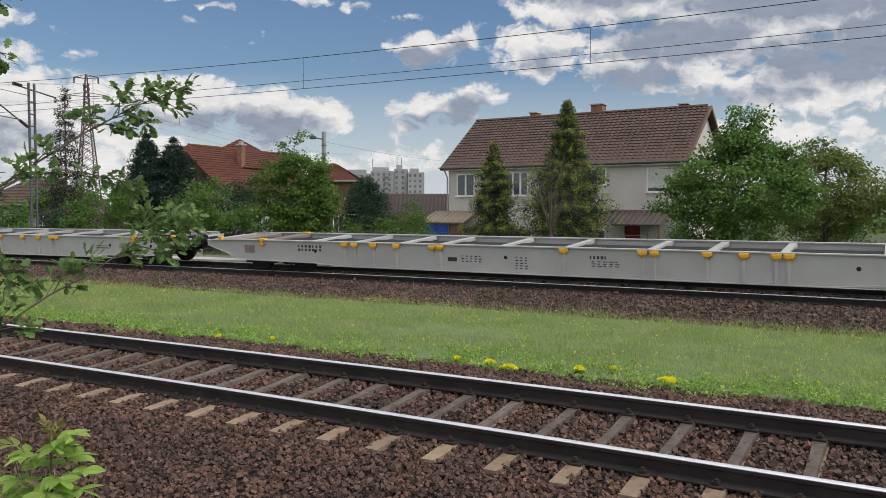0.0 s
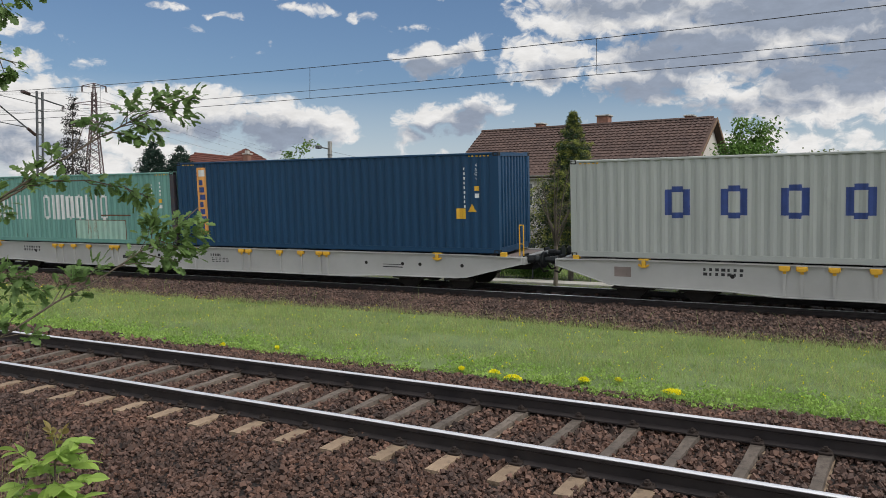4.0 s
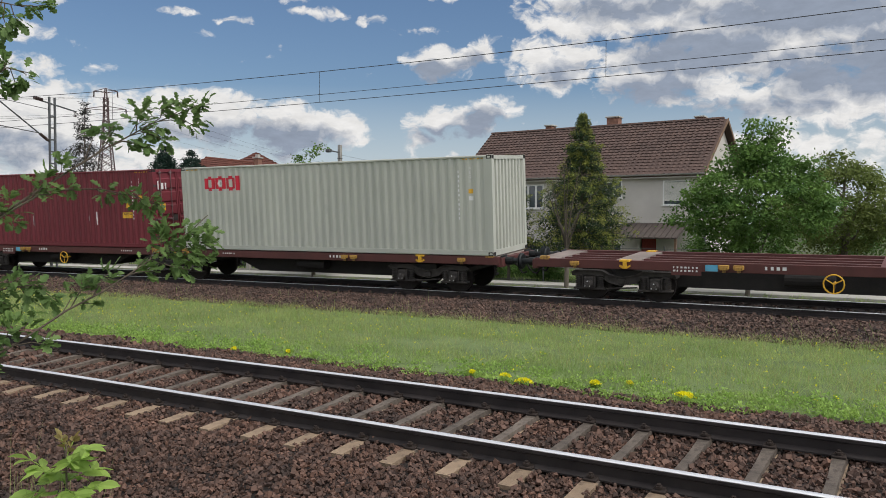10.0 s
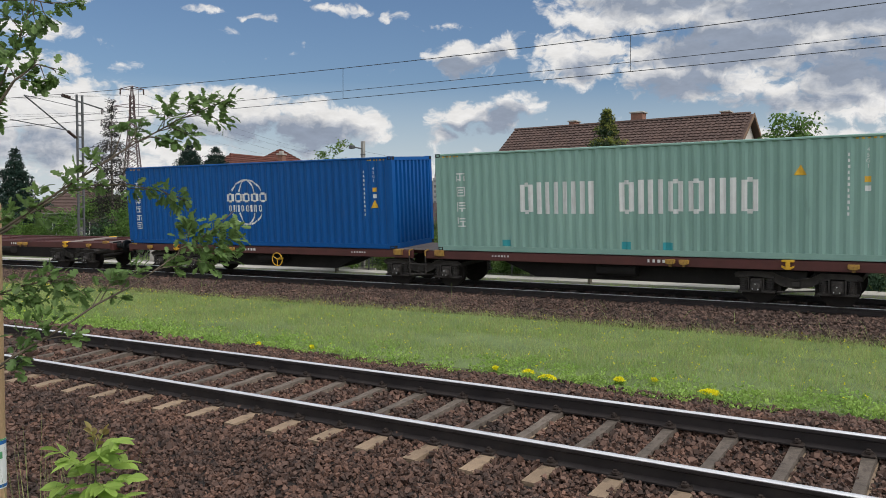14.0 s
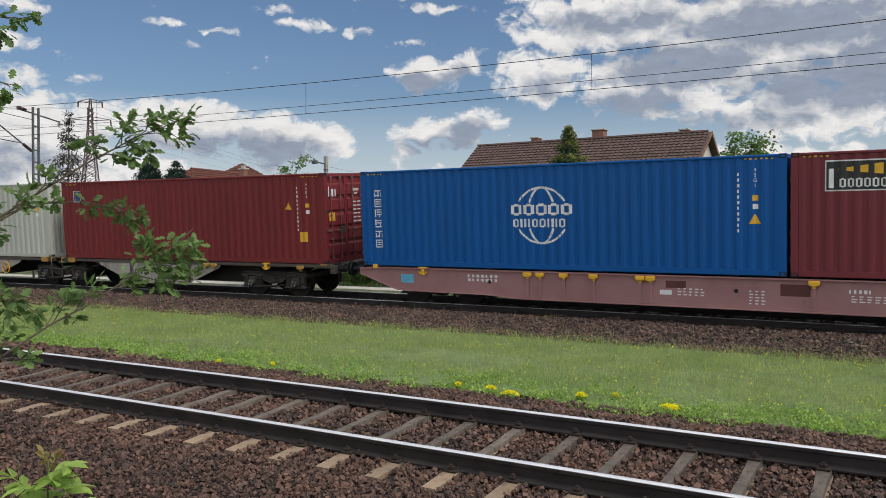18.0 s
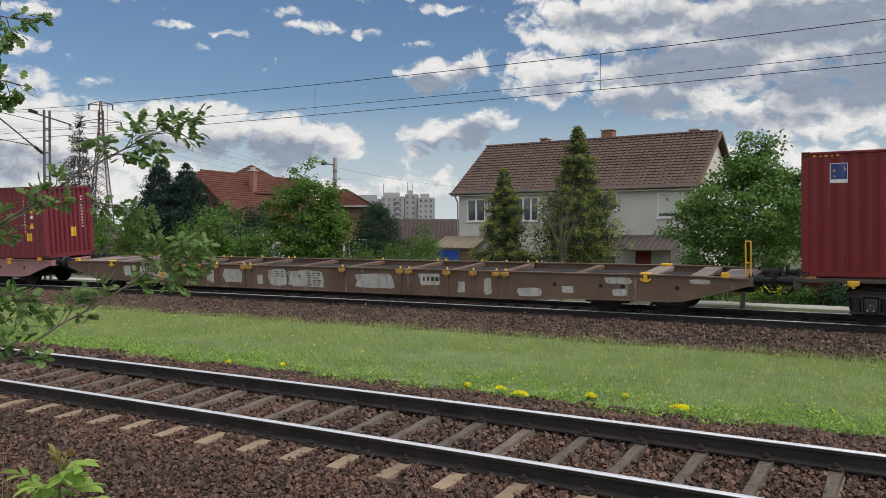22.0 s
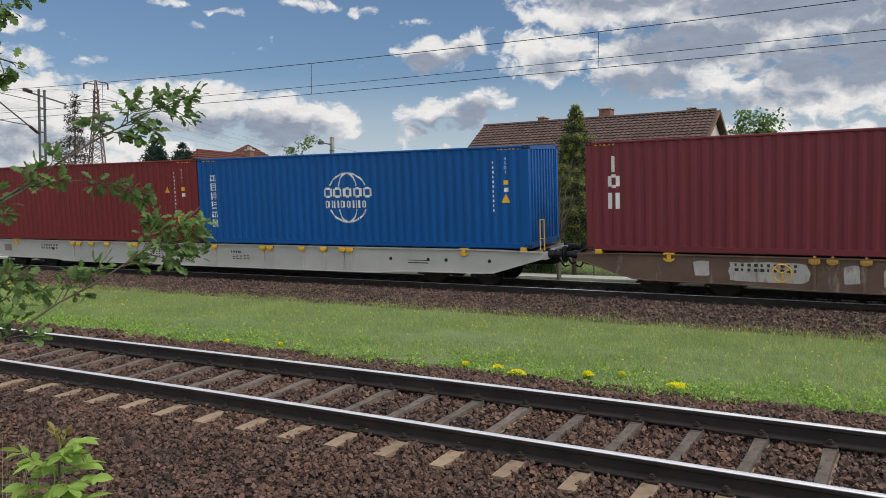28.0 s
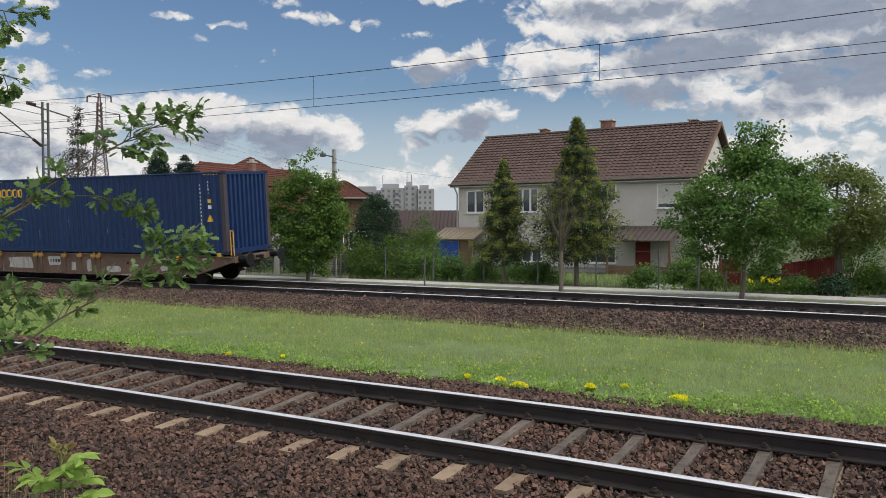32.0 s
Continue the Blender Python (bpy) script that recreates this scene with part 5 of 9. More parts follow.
def flat_wagon(a, b, paint, index):
    mid, half = (a + b) / 2, (b - a) / 2 - 0.56
    label = {"white_wagon": "pale grey container flat wagon with yellow spigot brackets", "pink_wagon": "sun-faded pink container flat wagon, dusty", "brown_wagon": "rusty brown container flat wagon with pale paint patches"}[paint]
    root = thing("flat_wagon", label, "railway wagon", group="wagons of the train")
    pm = M[paint]
    h = half
    outline = [(-h, 1.09), (-h, 0.90), (-11.05, 0.46), (-10.7, 0.435), (-8.0, 0.42), (-6.9, 0.345), (6.9, 0.345), (8.0, 0.42), (10.7, 0.435), (11.05, 0.46), (h, 0.90), (h, 1.09)]
    for sy in (-1, 1):
        y = sy * 1.18

        def web(bm):
            prism(bm, outline, y - 0.012, y + 0.012)
        sill = part("side_sill", build(web), pm, root)

        def top(bm):
            box(bm, -11.2, 11.2, y - 0.07, y + 0.07, 1.09, 1.118)
            for s in (-1, 1):
                prism(bm, [(s * 11.2, 1.09), (s * 11.2, 1.118), (s * h, 1.07), (s * h, 1.045)][::s], y - 0.07, y + 0.07)
        part("top_flange", build(top), pm, sill)

        def bottom(bm):
            for p, q in zip(outline[1:-1], outline[2:-1]):
                prism(bm, [p, q, (q[0], q[1] - 0.022), (p[0], p[1] - 0.022)], y - 0.06, y + 0.06)
        part("bottom_flange", build(bottom), pm, sill)
        ribs = (-6.71, -6.33, -5.64, -4.8, -3.55, -3.28, 0.53, 2.66, 2.97, 4.27, 5.13, 5.86, 6.14) if sy < 0 else (-6.5, -3.4, 0.5, 2.8, 6.0)
        for x in ribs:
            part("rib", build(lambda bm: prism(bm, [(x - 0.050, 1.085), (x - 0.028, 0.37), (x + 0.028, 0.37), (x + 0.050, 1.085)], y, y + sy * 0.05)), pm, sill)
        for x in (-7.9, -1.2, 7.6, 8.9, 9.5, 10.9) if sy < 0 else ():
            part("hole_rim", build(lambda bm: tube(bm, (x, y - 0.016, 0.78), (x, y - 0.011, 0.78), 0.055, n=12)), M["under"], sill, "round hole")
        marks = (-6.71, -6.33, -5.64, -4.8, -3.55, -3.28, 0.53, 2.66, 2.97, 4.27, 5.13, 5.86, 6.14)
        for x in marks:
            obj("spigot_bracket", DULL_BRACKET if paint == "brown_wagon" else BRACKET, None, root, m=pose(x, y + sy * 0.01, 0, 0, 0, 0 if sy < 0 else 180))
            if paint == "brown_wagon":
                obj("container_spigot", SPIGOT, None, root, m=pose(x, y, 1.118) @ Matrix.Scale(0.7, 4))
        for x in (-10.1, 10.1):
            obj("rope_anchor", ANCHOR, None, root, m=pose(x, y + sy * 0.01, 0, 0, 0, 0 if sy < 0 else 180))
    for x in (-11.4, -10.1, -8.2, -6.5, -4.8, -3.4, -1.4, 0.53, 2.8, 4.3, 6.0, 8.2, 10.1, 11.4):
        w = 0.22 if abs(x) > 10 else 0.10
        part("cross_beam", build(lambda bm: box(bm, x - w, x + w, -1.165, 1.165, 0.98, 1.085)), M["deck"] if abs(x) > 9.5 else pm, root)
    part("centre_sill", build(lambda bm: box(bm, -h, h, -0.30, 0.30, 0.62, 1.03)), M["under"], root)
    for s in (-1, 1):
        part("headstock", build(lambda bm: box(bm, s * h - 0.09, s * h + 0.09, -1.17, 1.17, 0.86, 1.075, 0.01)), pm, root)
        part("end_plate", build(lambda bm: box(bm, s * (h - 0.75), s * (h - 0.1), -1.05, 1.05, 1.03, 1.055)), M["deck"], root, "worn steel tread plate")
        part("corner_guide", build(lambda bm: box(bm, s * (h - 0.55) - 0.09, s * (h - 0.55) + 0.09, -1.235, -1.10, 1.06, 1.20, 0.01)), M["yellow"], root, "yellow corner guide")
        add_bogie(root, s * 9.75, 9.75 ** 2 / 2 / RAD - 0.0, -s * math.degrees(9.75 / RAD))
    ends_of(root, h)
    if index > 2 and paint != "pink_wagon":
        obj("handrail", HANDRAIL, None, root, "yellow hand loop", m=pose(h - 0.02, -1.12, 0))
    y = -1.192
    if paint == "brown_wagon":
        plates(root, [(-9.5, -9.1, 0.60, 0.98), (-8.7, -6.75, 0.50, 0.98), (-6.1, -5.75, 0.50, 0.95), (-5.3, -4.95, 0.46, 0.92), (-4.5, -3.65, 0.48, 0.96), (-3.0, -2.75, 0.46, 0.80), (-2.5, -1.75, 0.45, 0.98), (-1.7, -0.2, 0.42, 0.97), (1.0, 2.4, 0.46, 0.94), (3.3, 4.05, 0.62, 0.98), (4.6, 4.85, 0.44, 0.78), (5.45, 5.7, 0.42, 0.9), (6.5, 7.2, 0.42, 0.66), (7.8, 8.15, 0.55, 0.74), (9.0, 9.75, 0.84, 1.02), (9.2, 9.6, 0.52, 0.72), (11.2, 11.7, 0.9, 1.02)], y, "patch", "paint_patch", "pale paint patch")
        plates(root, text_bars(-8.5, 0.93, 10, 0.07, 0.09, 0.06, 2, 0.12) + text_bars(-0.85, 0.90, 3, 0.03, 0.14, 0.05, 6, 0.075), y - 0.005, "black_mark", "marking")
        plates(root, text_bars(3.45, 0.88, 4, 0.12, 0.11, 0.03), y - 0.005, "black_mark", "marking")
        plates(root, text_bars(-2.2, 0.92, 3, 0.03, 0.18, 0.05, 3, 0.07), y - 0.005, "black_mark", "marking")
        hand_wheel(root, -7.4, 0.74)
    else:
        mk = "black_mark" if paint == "white_wagon" else "white_mark"
        plates(root, text_bars(1.25, 0.90, 5, 0.085, 0.07, 0.03), y, mk, "marking")
        plates(root, text_bars(1.3, 0.76, 5, 0.025, 0.12, 0.04, 3, 0.06), y, mk, "marking")
        plates(root, text_bars(-8.6, 0.97, 7, 0.075, 0.10, 0.045, 2, 0.115), y, mk, "marking")
        plates(root, [(-10.9, -10.45, 0.66, 0.92)], y, "deck" if paint == "white_wagon" else "cyan_mark", "notice_board", "small notice board")
        for x0, n, k in ((-2.6, 5, 3), (-0.9, 3, 5)):
            plates(root, text_bars(x0, 0.80, n, 0.03, 0.09, 0.05, k, 0.075), y, mk, "marking")
        plates(root, [(8.2, 8.9, 0.66, 0.69), (8.2, 8.9, 0.74, 0.76), (-3.05, -2.75, 0.62, 0.74)], y, mk, "marking")
        if paint == "pink_wagon":
            plates(root, [(-0.2, 0.45, 0.70, 0.98), (-2.9, -2.4, 0.8, 0.98), (7.2, 8.0, 0.6, 0.9)], y, "red_wagon", "notice_board", "dark red notice panel")
            hand_wheel(root, 7.0, 0.72)
    base, shift = mid, 9.75 ** 2 / 2 / RAD
    mover(root, base, shift, Matrix())
    return root


def articulated_wagon(a, b, kind, paint):
    mid = (a + b) / 2
    label = "dark red skeletal container wagon, articulated, grimy" if kind == "skeletal" else ("pale grey articulated container wagon with deep side panels" if paint == "white_wagon" else "rusty brown articulated container wagon with pale patches")
    root = thing("articulated_wagon", label, "railway wagon", group="wagons of the train")
    pm = M[paint]
    base_inv = on_track(FAR, mid, GAUGE / 2).inverted()
    quarter = (b - a) / 4
    for k, s in ((0, -1), (1, 1)):
        c = mid + s * quarter
        f = base_inv @ on_track(FAR, c, GAUGE / 2 - 5.2 ** 2 / 2 / RAD)
        h0, h1 = (-(quarter - 0.56), quarter - 0.25) if s < 0 else (-(quarter - 0.25), quarter - 0.56)   # outer end, inner end
        outer = h0 if s < 0 else h1
        inner = h1 if s < 0 else h0
        for sy in (-1, 1):
            y = sy * 1.16

            def web(bm):
                box(bm, h0, h1, y - 0.05, y + 0.05, 1.03 if kind == "panelled" else 0.90, 1.135, 0.008)
            sill = part("side_sill", build(web), M["dark_sill"] if kind == "panelled" else pm, root, m=f)
            if kind == "panelled":
                deep = [(s * x, z) for x, z in ((-4.5, 1.028), (-4.4, 0.92), (-2.9, 0.36), (0.0, 0.36), (1.40, 0.92), (1.5, 1.028))][::s]
                part("side_panel", build(lambda bm: prism(bm, deep, y - 0.02, y + 0.02)), M["white_wagon" if paint == "white_wagon" else "chalk_panel"], sill, "deep pale side panel, dirty")
                for x in (-2.75 * s, -1.35 * s, 0.05 * s):
                    part("rib", build(lambda bm: box(bm, x - 0.07, x + 0.07, y + sy * 0.02, y + sy * 0.06, 0.38, 1.02)), M["dark_sill"], sill)
            for x in ((outer - s * 1.2), 0.9 * s, 1.25 * s):
                obj("spigot_bracket", DULL_BRACKET if kind == "skeletal" or paint == "brown_wagon" else BRACKET, None, root, m=f @ pose(x, y + sy * 0.045, 0, 0, 0, 0 if sy < 0 else 180))
            obj("rope_anchor", ANCHOR, None, root, m=f @ pose(outer - s * 2.6, y + sy * 0.045, 0, 0, 0, 0 if sy < 0 else 180))
        # inner longitudinals and the black fish-bellied centre girder
        for y in (-0.55, 0.0, 0.55):
            part("longitudinal", build(lambda bm: box(bm, h0, h1, y - 0.07, y + 0.07, 0.98, 1.115)), M["dark_sill"] if kind == "panelled" else pm, root, m=f)
        part("centre_girder", build(lambda bm: prism(bm, [(-4.6, 0.98), (-3.2, 0.40), (3.2, 0.40), (4.6, 0.98)], -0.62, 0.62)), M["under"], root, "black fish-bellied girder", m=f)
        for x in (outer - s * 0.35, outer - s * 2.6) + ((-1.0, 3.6, inner + s * 1.6) if kind == "panelled" else (s * -2.2,)):
            w = 0.32 if abs(x - outer) < 3 else 0.07
            part("cross_beam", build(lambda bm: box(bm, x - w, x + w, -1.11, 1.11, 1.0, 1.122)), M["deck"] if w > 0.2 else pm, root, m=f)
        part("headstock", build(lambda bm: box(bm, outer - 0.09, outer + 0.09, -1.16, 1.16, 0.84, 1.10, 0.01)), M["dark_sill"] if kind == "panelled" else pm, root, m=f)
        part("corner_guide", build(lambda bm: box(bm, outer - s * 0.3 - 0.13, outer - s * 0.3 + 0.13, -1.215, -1.09, 1.10, 1.20, 0.01)), M["dull_yellow"], root, "yellow corner guide", m=f)
        ff = f @ pose(0, 0, 0)
        e = ff @ pose(outer, 0, 0, 0, 0, 0 if s > 0 else 180)
        for y in (-0.875, 0.875):
            bu = obj("buffer", BUFFER, None, root, m=e @ pose(0, y, 1.0))
            obj("buffer_head", BUFFER_HEAD, None, bu)
        obj("screw_coupling", COUPLING, None, root, m=e)
        for y in (-0.32, 0.32):
            obj("brake_hose", HOSE, None, root, m=e @ pose(0, y, 0))
        # brake gear, air tank, notice boards
        part("air_tank", build(lambda bm: tube(bm, (s * -1.2, -0.85, 0.72), (s * -0.1, -0.85, 0.72), 0.17, n=14)), M["under"], root, m=f)
        part("brake_gear", build(lambda bm: (box(bm, s * 3.6 - 0.5, s * 3.6 + 0.5, -1.0, -0.8, 0.50, 0.86, 0.02), tube(bm, (s * 4.4, -0.9, 0.66), (s * 4.4, -0.6, 0.66), 0.24, n=14))), M["under"], root, m=f)
        yb = -1.212
        if kind == "skeletal":
            if s < 0:
                part("notice_board", build(lambda bm: box(bm, -2.55, -1.80, -1.225, -1.212, 0.80, 1.06)), pm, root, "dark red data board", m=f)
                for r in text_bars(-2.5, 1.02, 7, 0.045, 0.06, 0.035, 2, 0.085):
                    part("marking", build(lambda bm: box(bm, r[0], r[1], -1.231, -1.225, r[2], r[3])), M["white_mark"], root, m=f)
                part("notice_board", build(lambda bm: box(bm, -1.7, -1.4, -1.22, -1.21, 0.92, 1.08)), M["cyan_mark"], root, "small blue plate", m=f)
            for r in text_bars(s * 0.3, 1.07, 4, 0.08, 0.09, 0.04) + text_bars(-s * 4.3, 1.06, 6, 0.05, 0.06, 0.04):
                part("marking", build(lambda bm: box(bm, r[0], r[1], yb - 0.004, yb, r[2], r[3])), M["white_mark"], root, m=f)
            part("warning_mark", build(lambda bm: prism(bm, [(inner + s * -1.6 - 0.11, 0.95), (inner + s * -1.6 + 0.11, 0.95), (inner + s * -1.6, 1.12)], yb - 0.004, yb)), M["yellow"], root, "yellow warning triangle", m=f)
        else:
            x0 = -2.6 if s > 0 else 0.2
            for r in text_bars(x0, 0.80, 5, 0.06, 0.10, 0.05, 2, 0.11) + text_bars(x0 + 1.5, 0.86, 4, 0.10, 0.09, 0.03) + text_bars(x0 + 1.5, 0.62, 5, 0.035, 0.10, 0.03, 3, 0.06):
                part("marking", build(lambda bm: box(bm, r[0], r[1], -1.188, -1.182, r[2], r[3])), M["black_mark"], root, m=f)
        if s < 0:
            hold = f @ pose(3.7 if kind == "panelled" else 1.2, 0, 0)
            bm = bmesh.new()
            n, r = 18, 0.22
            for i in range(n):
                p, q = 2 * math.pi * i / n, 2 * math.pi * (i + 1) / n
                tube(bm, (r * math.cos(p), 0, r * math.sin(p)), (r * math.cos(q), 0, r * math.sin(q)), 0.018, n=5, caps=False)
            for p in (0.5, 2.6, 4.7):
                tube(bm, (0, 0, 0), (r * math.cos(p), 0, r * math.sin(p)), 0.014, n=5)
            tube(bm, (0, 0, 0), (0, 0.3, 0), 0.03, n=8)
            part("brake_wheel", bm, M["yellow"], root, "yellow hand-brake wheel", m=hold @ pose(0, -1.27, 0.72))
        bf = base_inv @ on_track(FAR, (a + 3.0) if s < 0 else (b - 3.0), GAUGE / 2)
        bg = obj("bogie", BOGIE, None, root, "dark grimy bogie", m=bf)
        wheels_on(bg)
    add_bogie(root, 0.0)
    part("articulation_plate", build(lambda bm: box(bm, -0.95, 0.95, -1.0, 1.0, 1.125, 1.145)), M["deck"], root, "worn steel plate over the joint")
    part("step_frame", build(lambda bm: [tube(bm, p, q, 0.022, n=6) for p, q in (((-0.30, -1.27, 1.12), (-0.30, -1.27, 0.42)), ((0.28, -1.27, 1.12), (0.28, -1.27, 0.42)), ((-0.30, -1.27, 0.42), (0.28, -1.27, 0.42)), ((-0.30, -1.27, 0.72), (0.28, -1.27, 0.72)), ((-0.30, -1.27, 1.12), (-0.22, -1.10, 1.16)), ((0.28, -1.27, 1.12), (0.20, -1.10, 1.16)))]), M["bogie"], root, "dark steel footstep")
    part("step_grip", build(lambda bm: [tube(bm, p, q, 0.024, n=6) for x in (-0.30, 0.28) for p, q in (((x, -1.275, 0.98), (x, -1.275, 1.13)), ((x, -1.275, 1.13), (x + 0.09, -1.20, 1.17)))]), M["dull_yellow"], root, "faded yellow step grips")
    for x in (-0.75, 0.75):
        part("corner_guide", build(lambda bm: box(bm, x - 0.16, x + 0.16, -1.25, -1.08, 0.98, 1.16, 0.01)), M["dull_yellow"], root, "faded yellow corner guide")
    mover(root, mid, 0.0, Matrix())
    return root


for i, (a, b, kind, paint) in enumerate(WAGONS):
    if kind == "flat":
        flat_wagon(a, b, paint, i)
    else:
        articulated_wagon(a, b, kind, paint)

# ---- beyond the line: materials ----
M.update({
    "plaster": mat("house_plaster", (0.53, 0.50, 0.46), (0.455, 0.43, 0.395), 0.7, 0.9, bump=0.25, bscale=90, dirt=(0.29, 0.265, 0.235), dirt_at=0.58),
    "plinth": mat("grey_plinth", (0.30, 0.29, 0.27), (0.24, 0.23, 0.22), 1.5, 0.9, bump=0.3),
    "roof_tile": mat("brown_roof_tile", (0.100, 0.063, 0.052), (0.070, 0.045, 0.039), 1.5, 0.85, bump=0.2, bscale=30, island=0.14, dirt=(0.05, 0.035, 0.03), dirt_at=0.6),
    "red_tile": mat("red_roof_tile", (0.128, 0.041, 0.027), (0.090, 0.031, 0.022), 0.9, 0.85, bump=0.2, bscale=20, island=0.16, dirt=(0.07, 0.028, 0.02), dirt_at=0.6),
    "window_frame": mat("white_window_frame", (0.72, 0.72, 0.70), (0.66, 0.66, 0.64), 3, 0.5),
    "shutter": mat("roller_shutter", (0.58, 0.57, 0.53), (0.52, 0.51, 0.47), 3, 0.6),
    "room": mat("dim_room", (0.05, 0.048, 0.045), (0.03, 0.03, 0.03), 3, 0.9),
    "curtain": mat("net_curtain", (0.62, 0.62, 0.60), (0.5, 0.5, 0.49), 6, 0.9),
    "tin": mat("ribbed_tin", (0.225, 0.185, 0.13), (0.17, 0.14, 0.10), 2, 0.6, dirt=(0.17, 0.11, 0.07)),
    "dark_tin": mat("dark_ribbed_roof", (0.085, 0.066, 0.058), (0.062, 0.05, 0.045), 2, 0.7),
    "tarp": mat("blue_tarpaulin", (0.015, 0.07, 0.36), (0.012, 0.055, 0.28), 3, 0.5, bump=0.5, bscale=6),
    "brick_red": mat("red_painted_board", (0.22, 0.035, 0.030), (0.17, 0.028, 0.026), 3, 0.8, rand=0.12),
    "wood": mat("weathered_wood", (0.20, 0.125, 0.08), (0.13, 0.08, 0.05), 3, 0.8, streak=0.3, bump=0.2),
    "concrete": mat("pale_concrete", (0.44, 0.42, 0.385), (0.36, 0.345, 0.315), 0.9, 0.9, bump=0.25, bscale=50, rand=0.06, dirt=(0.26, 0.24, 0.21), dirt_at=0.6),
    "pole": mat("concrete_pole", (0.33, 0.32, 0.30), (0.26, 0.25, 0.235), 1.2, 0.9, bump=0.2),
    "galv": mat("painted_steel_mast", (0.115, 0.12, 0.125), (0.085, 0.088, 0.09), 2, 0.6, metal=0.3),
    "lattice": mat("pylon_steel", (0.13, 0.085, 0.085), (0.10, 0.07, 0.07), 2, 0.7, metal=0.3),
    "wire": mat("line_wire", (0.045, 0.045, 0.048), None, 2, 0.5, metal=0.5),
    "insulator": mat("brown_insulator", (0.06, 0.035, 0.03), None, 5, 0.3),
    "panel": mat("panel_block_wall", (0.30, 0.30, 0.305), (0.23, 0.23, 0.24), 0.12, 0.9, rand=0.08),
    "panel_dark": mat("panel_block_opening", (0.12, 0.13, 0.14), (0.09, 0.095, 0.10), 0.2, 0.5, rand=0.35),
    "bark": mat("grey_bark", (0.17, 0.145, 0.12), (0.10, 0.085, 0.07), 4, 0.95, bump=0.6, bscale=30, streak=0.3),
    "leaf": mat("maple_leaf", (0.148, 0.250, 0.058), (0.062, 0.130, 0.036), 1.3, 0.5, island=0.3, through=0.4, spec=0.12),
    "leaf_mid": mat("green_leaf", (0.135, 0.215, 0.050), (0.075, 0.135, 0.038), 1.3, 0.5, island=0.3, through=0.38, spec=0.12),
    "leaf_light": mat("bright_leaf", (0.145, 0.235, 0.048), (0.070, 0.135, 0.034), 1.3, 0.5, island=0.3, through=0.48, spec=0.12),
    "leaf_olive": mat("olive_leaf", (0.185, 0.225, 0.065), (0.105, 0.145, 0.045), 1.1, 0.6, island=0.3, through=0.48, spec=0.12),
    "thuja": mat("thuja_spray", (0.042, 0.078, 0.026), (0.022, 0.045, 0.018), 1.6, 0.6, island=0.2, through=0.2),
    "thuja_tip": mat("thuja_tip", (0.36, 0.37, 0.09), (0.13, 0.18, 0.05), 2.2, 0.7, island=0.25, through=0.3, spec=0.12),
    "spruce": mat("blue_spruce_spray", (0.030, 0.056, 0.042), (0.016, 0.034, 0.026), 0.8, 0.8, island=0.45, spec=0.12),
    "juniper": mat("juniper_spray", (0.046, 0.082, 0.042), (0.024, 0.050, 0.030), 0.8, 0.8, island=0.4, spec=0.12),
    "dry": mat("dry_twig", (0.10, 0.085, 0.065), (0.07, 0.058, 0.045), 3, 0.9),
    "dead_spray": mat("withered_spruce_spray", (0.034, 0.034, 0.028), (0.022, 0.022, 0.02), 1, 0.9, island=0.4),
    "flowering": mat("pink_brown_bush", (0.16, 0.10, 0.085), (0.10, 0.075, 0.055), 0.8, 0.8, island=0.4, through=0.2),
    "white_flower": mat("white_blossom", (0.75, 0.75, 0.72), (0.6, 0.62, 0.58), 4, 0.7, island=0.15),
    "asphalt": mat("worn_asphalt", (0.16, 0.155, 0.15), (0.12, 0.117, 0.113), 0.8, 0.9, bump=0.3),
})
glass = bpy.data.materials.new("window_glass")
glass.use_nodes = True
gb = glass.node_tree.nodes["Principled BSDF"]
gb.inputs["Base Color"].default_value, gb.inputs["Roughness"].default_value = (0.06, 0.075, 0.085, 1), 0.06
gb.inputs["Specular IOR Level"].default_value = 0.8
M["glass"] = glass


# pavement of concrete slabs along the line
def build_pavement():
    root = thing("pavement", "pale concrete pavement beside the railway", "pavement")
    tagged(root, kind="structure")
    for i, s in enumerate(np.arange(-62, 22, 1.5)):
        a = on_track(dict(y=22.6, z=-0.36, cant=0.0), s)

        def slab(bm):
            box(bm, 0.0, 1.488, -0.85, 0.85, -0.10, 0.0, 0.01)
        if i == 0:
            me = shared("slab", slab, M["concrete"])
        obj("slab", me, None, root, m=a @ pose(0, 0, 0.004 * math.sin(i * 2.7)))
    # kerb and the low edge wall facing the track
    def kerb(bm):
        box(bm, 0, 2.98, -0.09, 0.09, -0.16, 0.045, 0.015)
    km = shared("kerb_stone", kerb, M["concrete"])
    kroot = thing("kerb", "concrete kerb stones along the pavement", "kerb")
    tagged(kroot, kind="structure")
    for s in np.arange(-62, 22, 3.0):
        obj("kerb_stone", km, None, kroot, m=on_track(dict(y=21.64, z=-0.36, cant=0.0), s))


build_pavement()

# ---- house with the brown roof ----
HA, HB = Vector((-22.6, 36.0)), Vector((-8.4, 35.5))
HOUSE = Matrix.Translation((HA.x, HA.y, 0)) @ Matrix.Rotation(math.atan2(HB.y - HA.y, HB.x - HA.x), 4, "Z")
HL, HD, HZ0, HEAVE, HRIDGE = 14.2, 8.2, -0.75, 4.72, 7.75


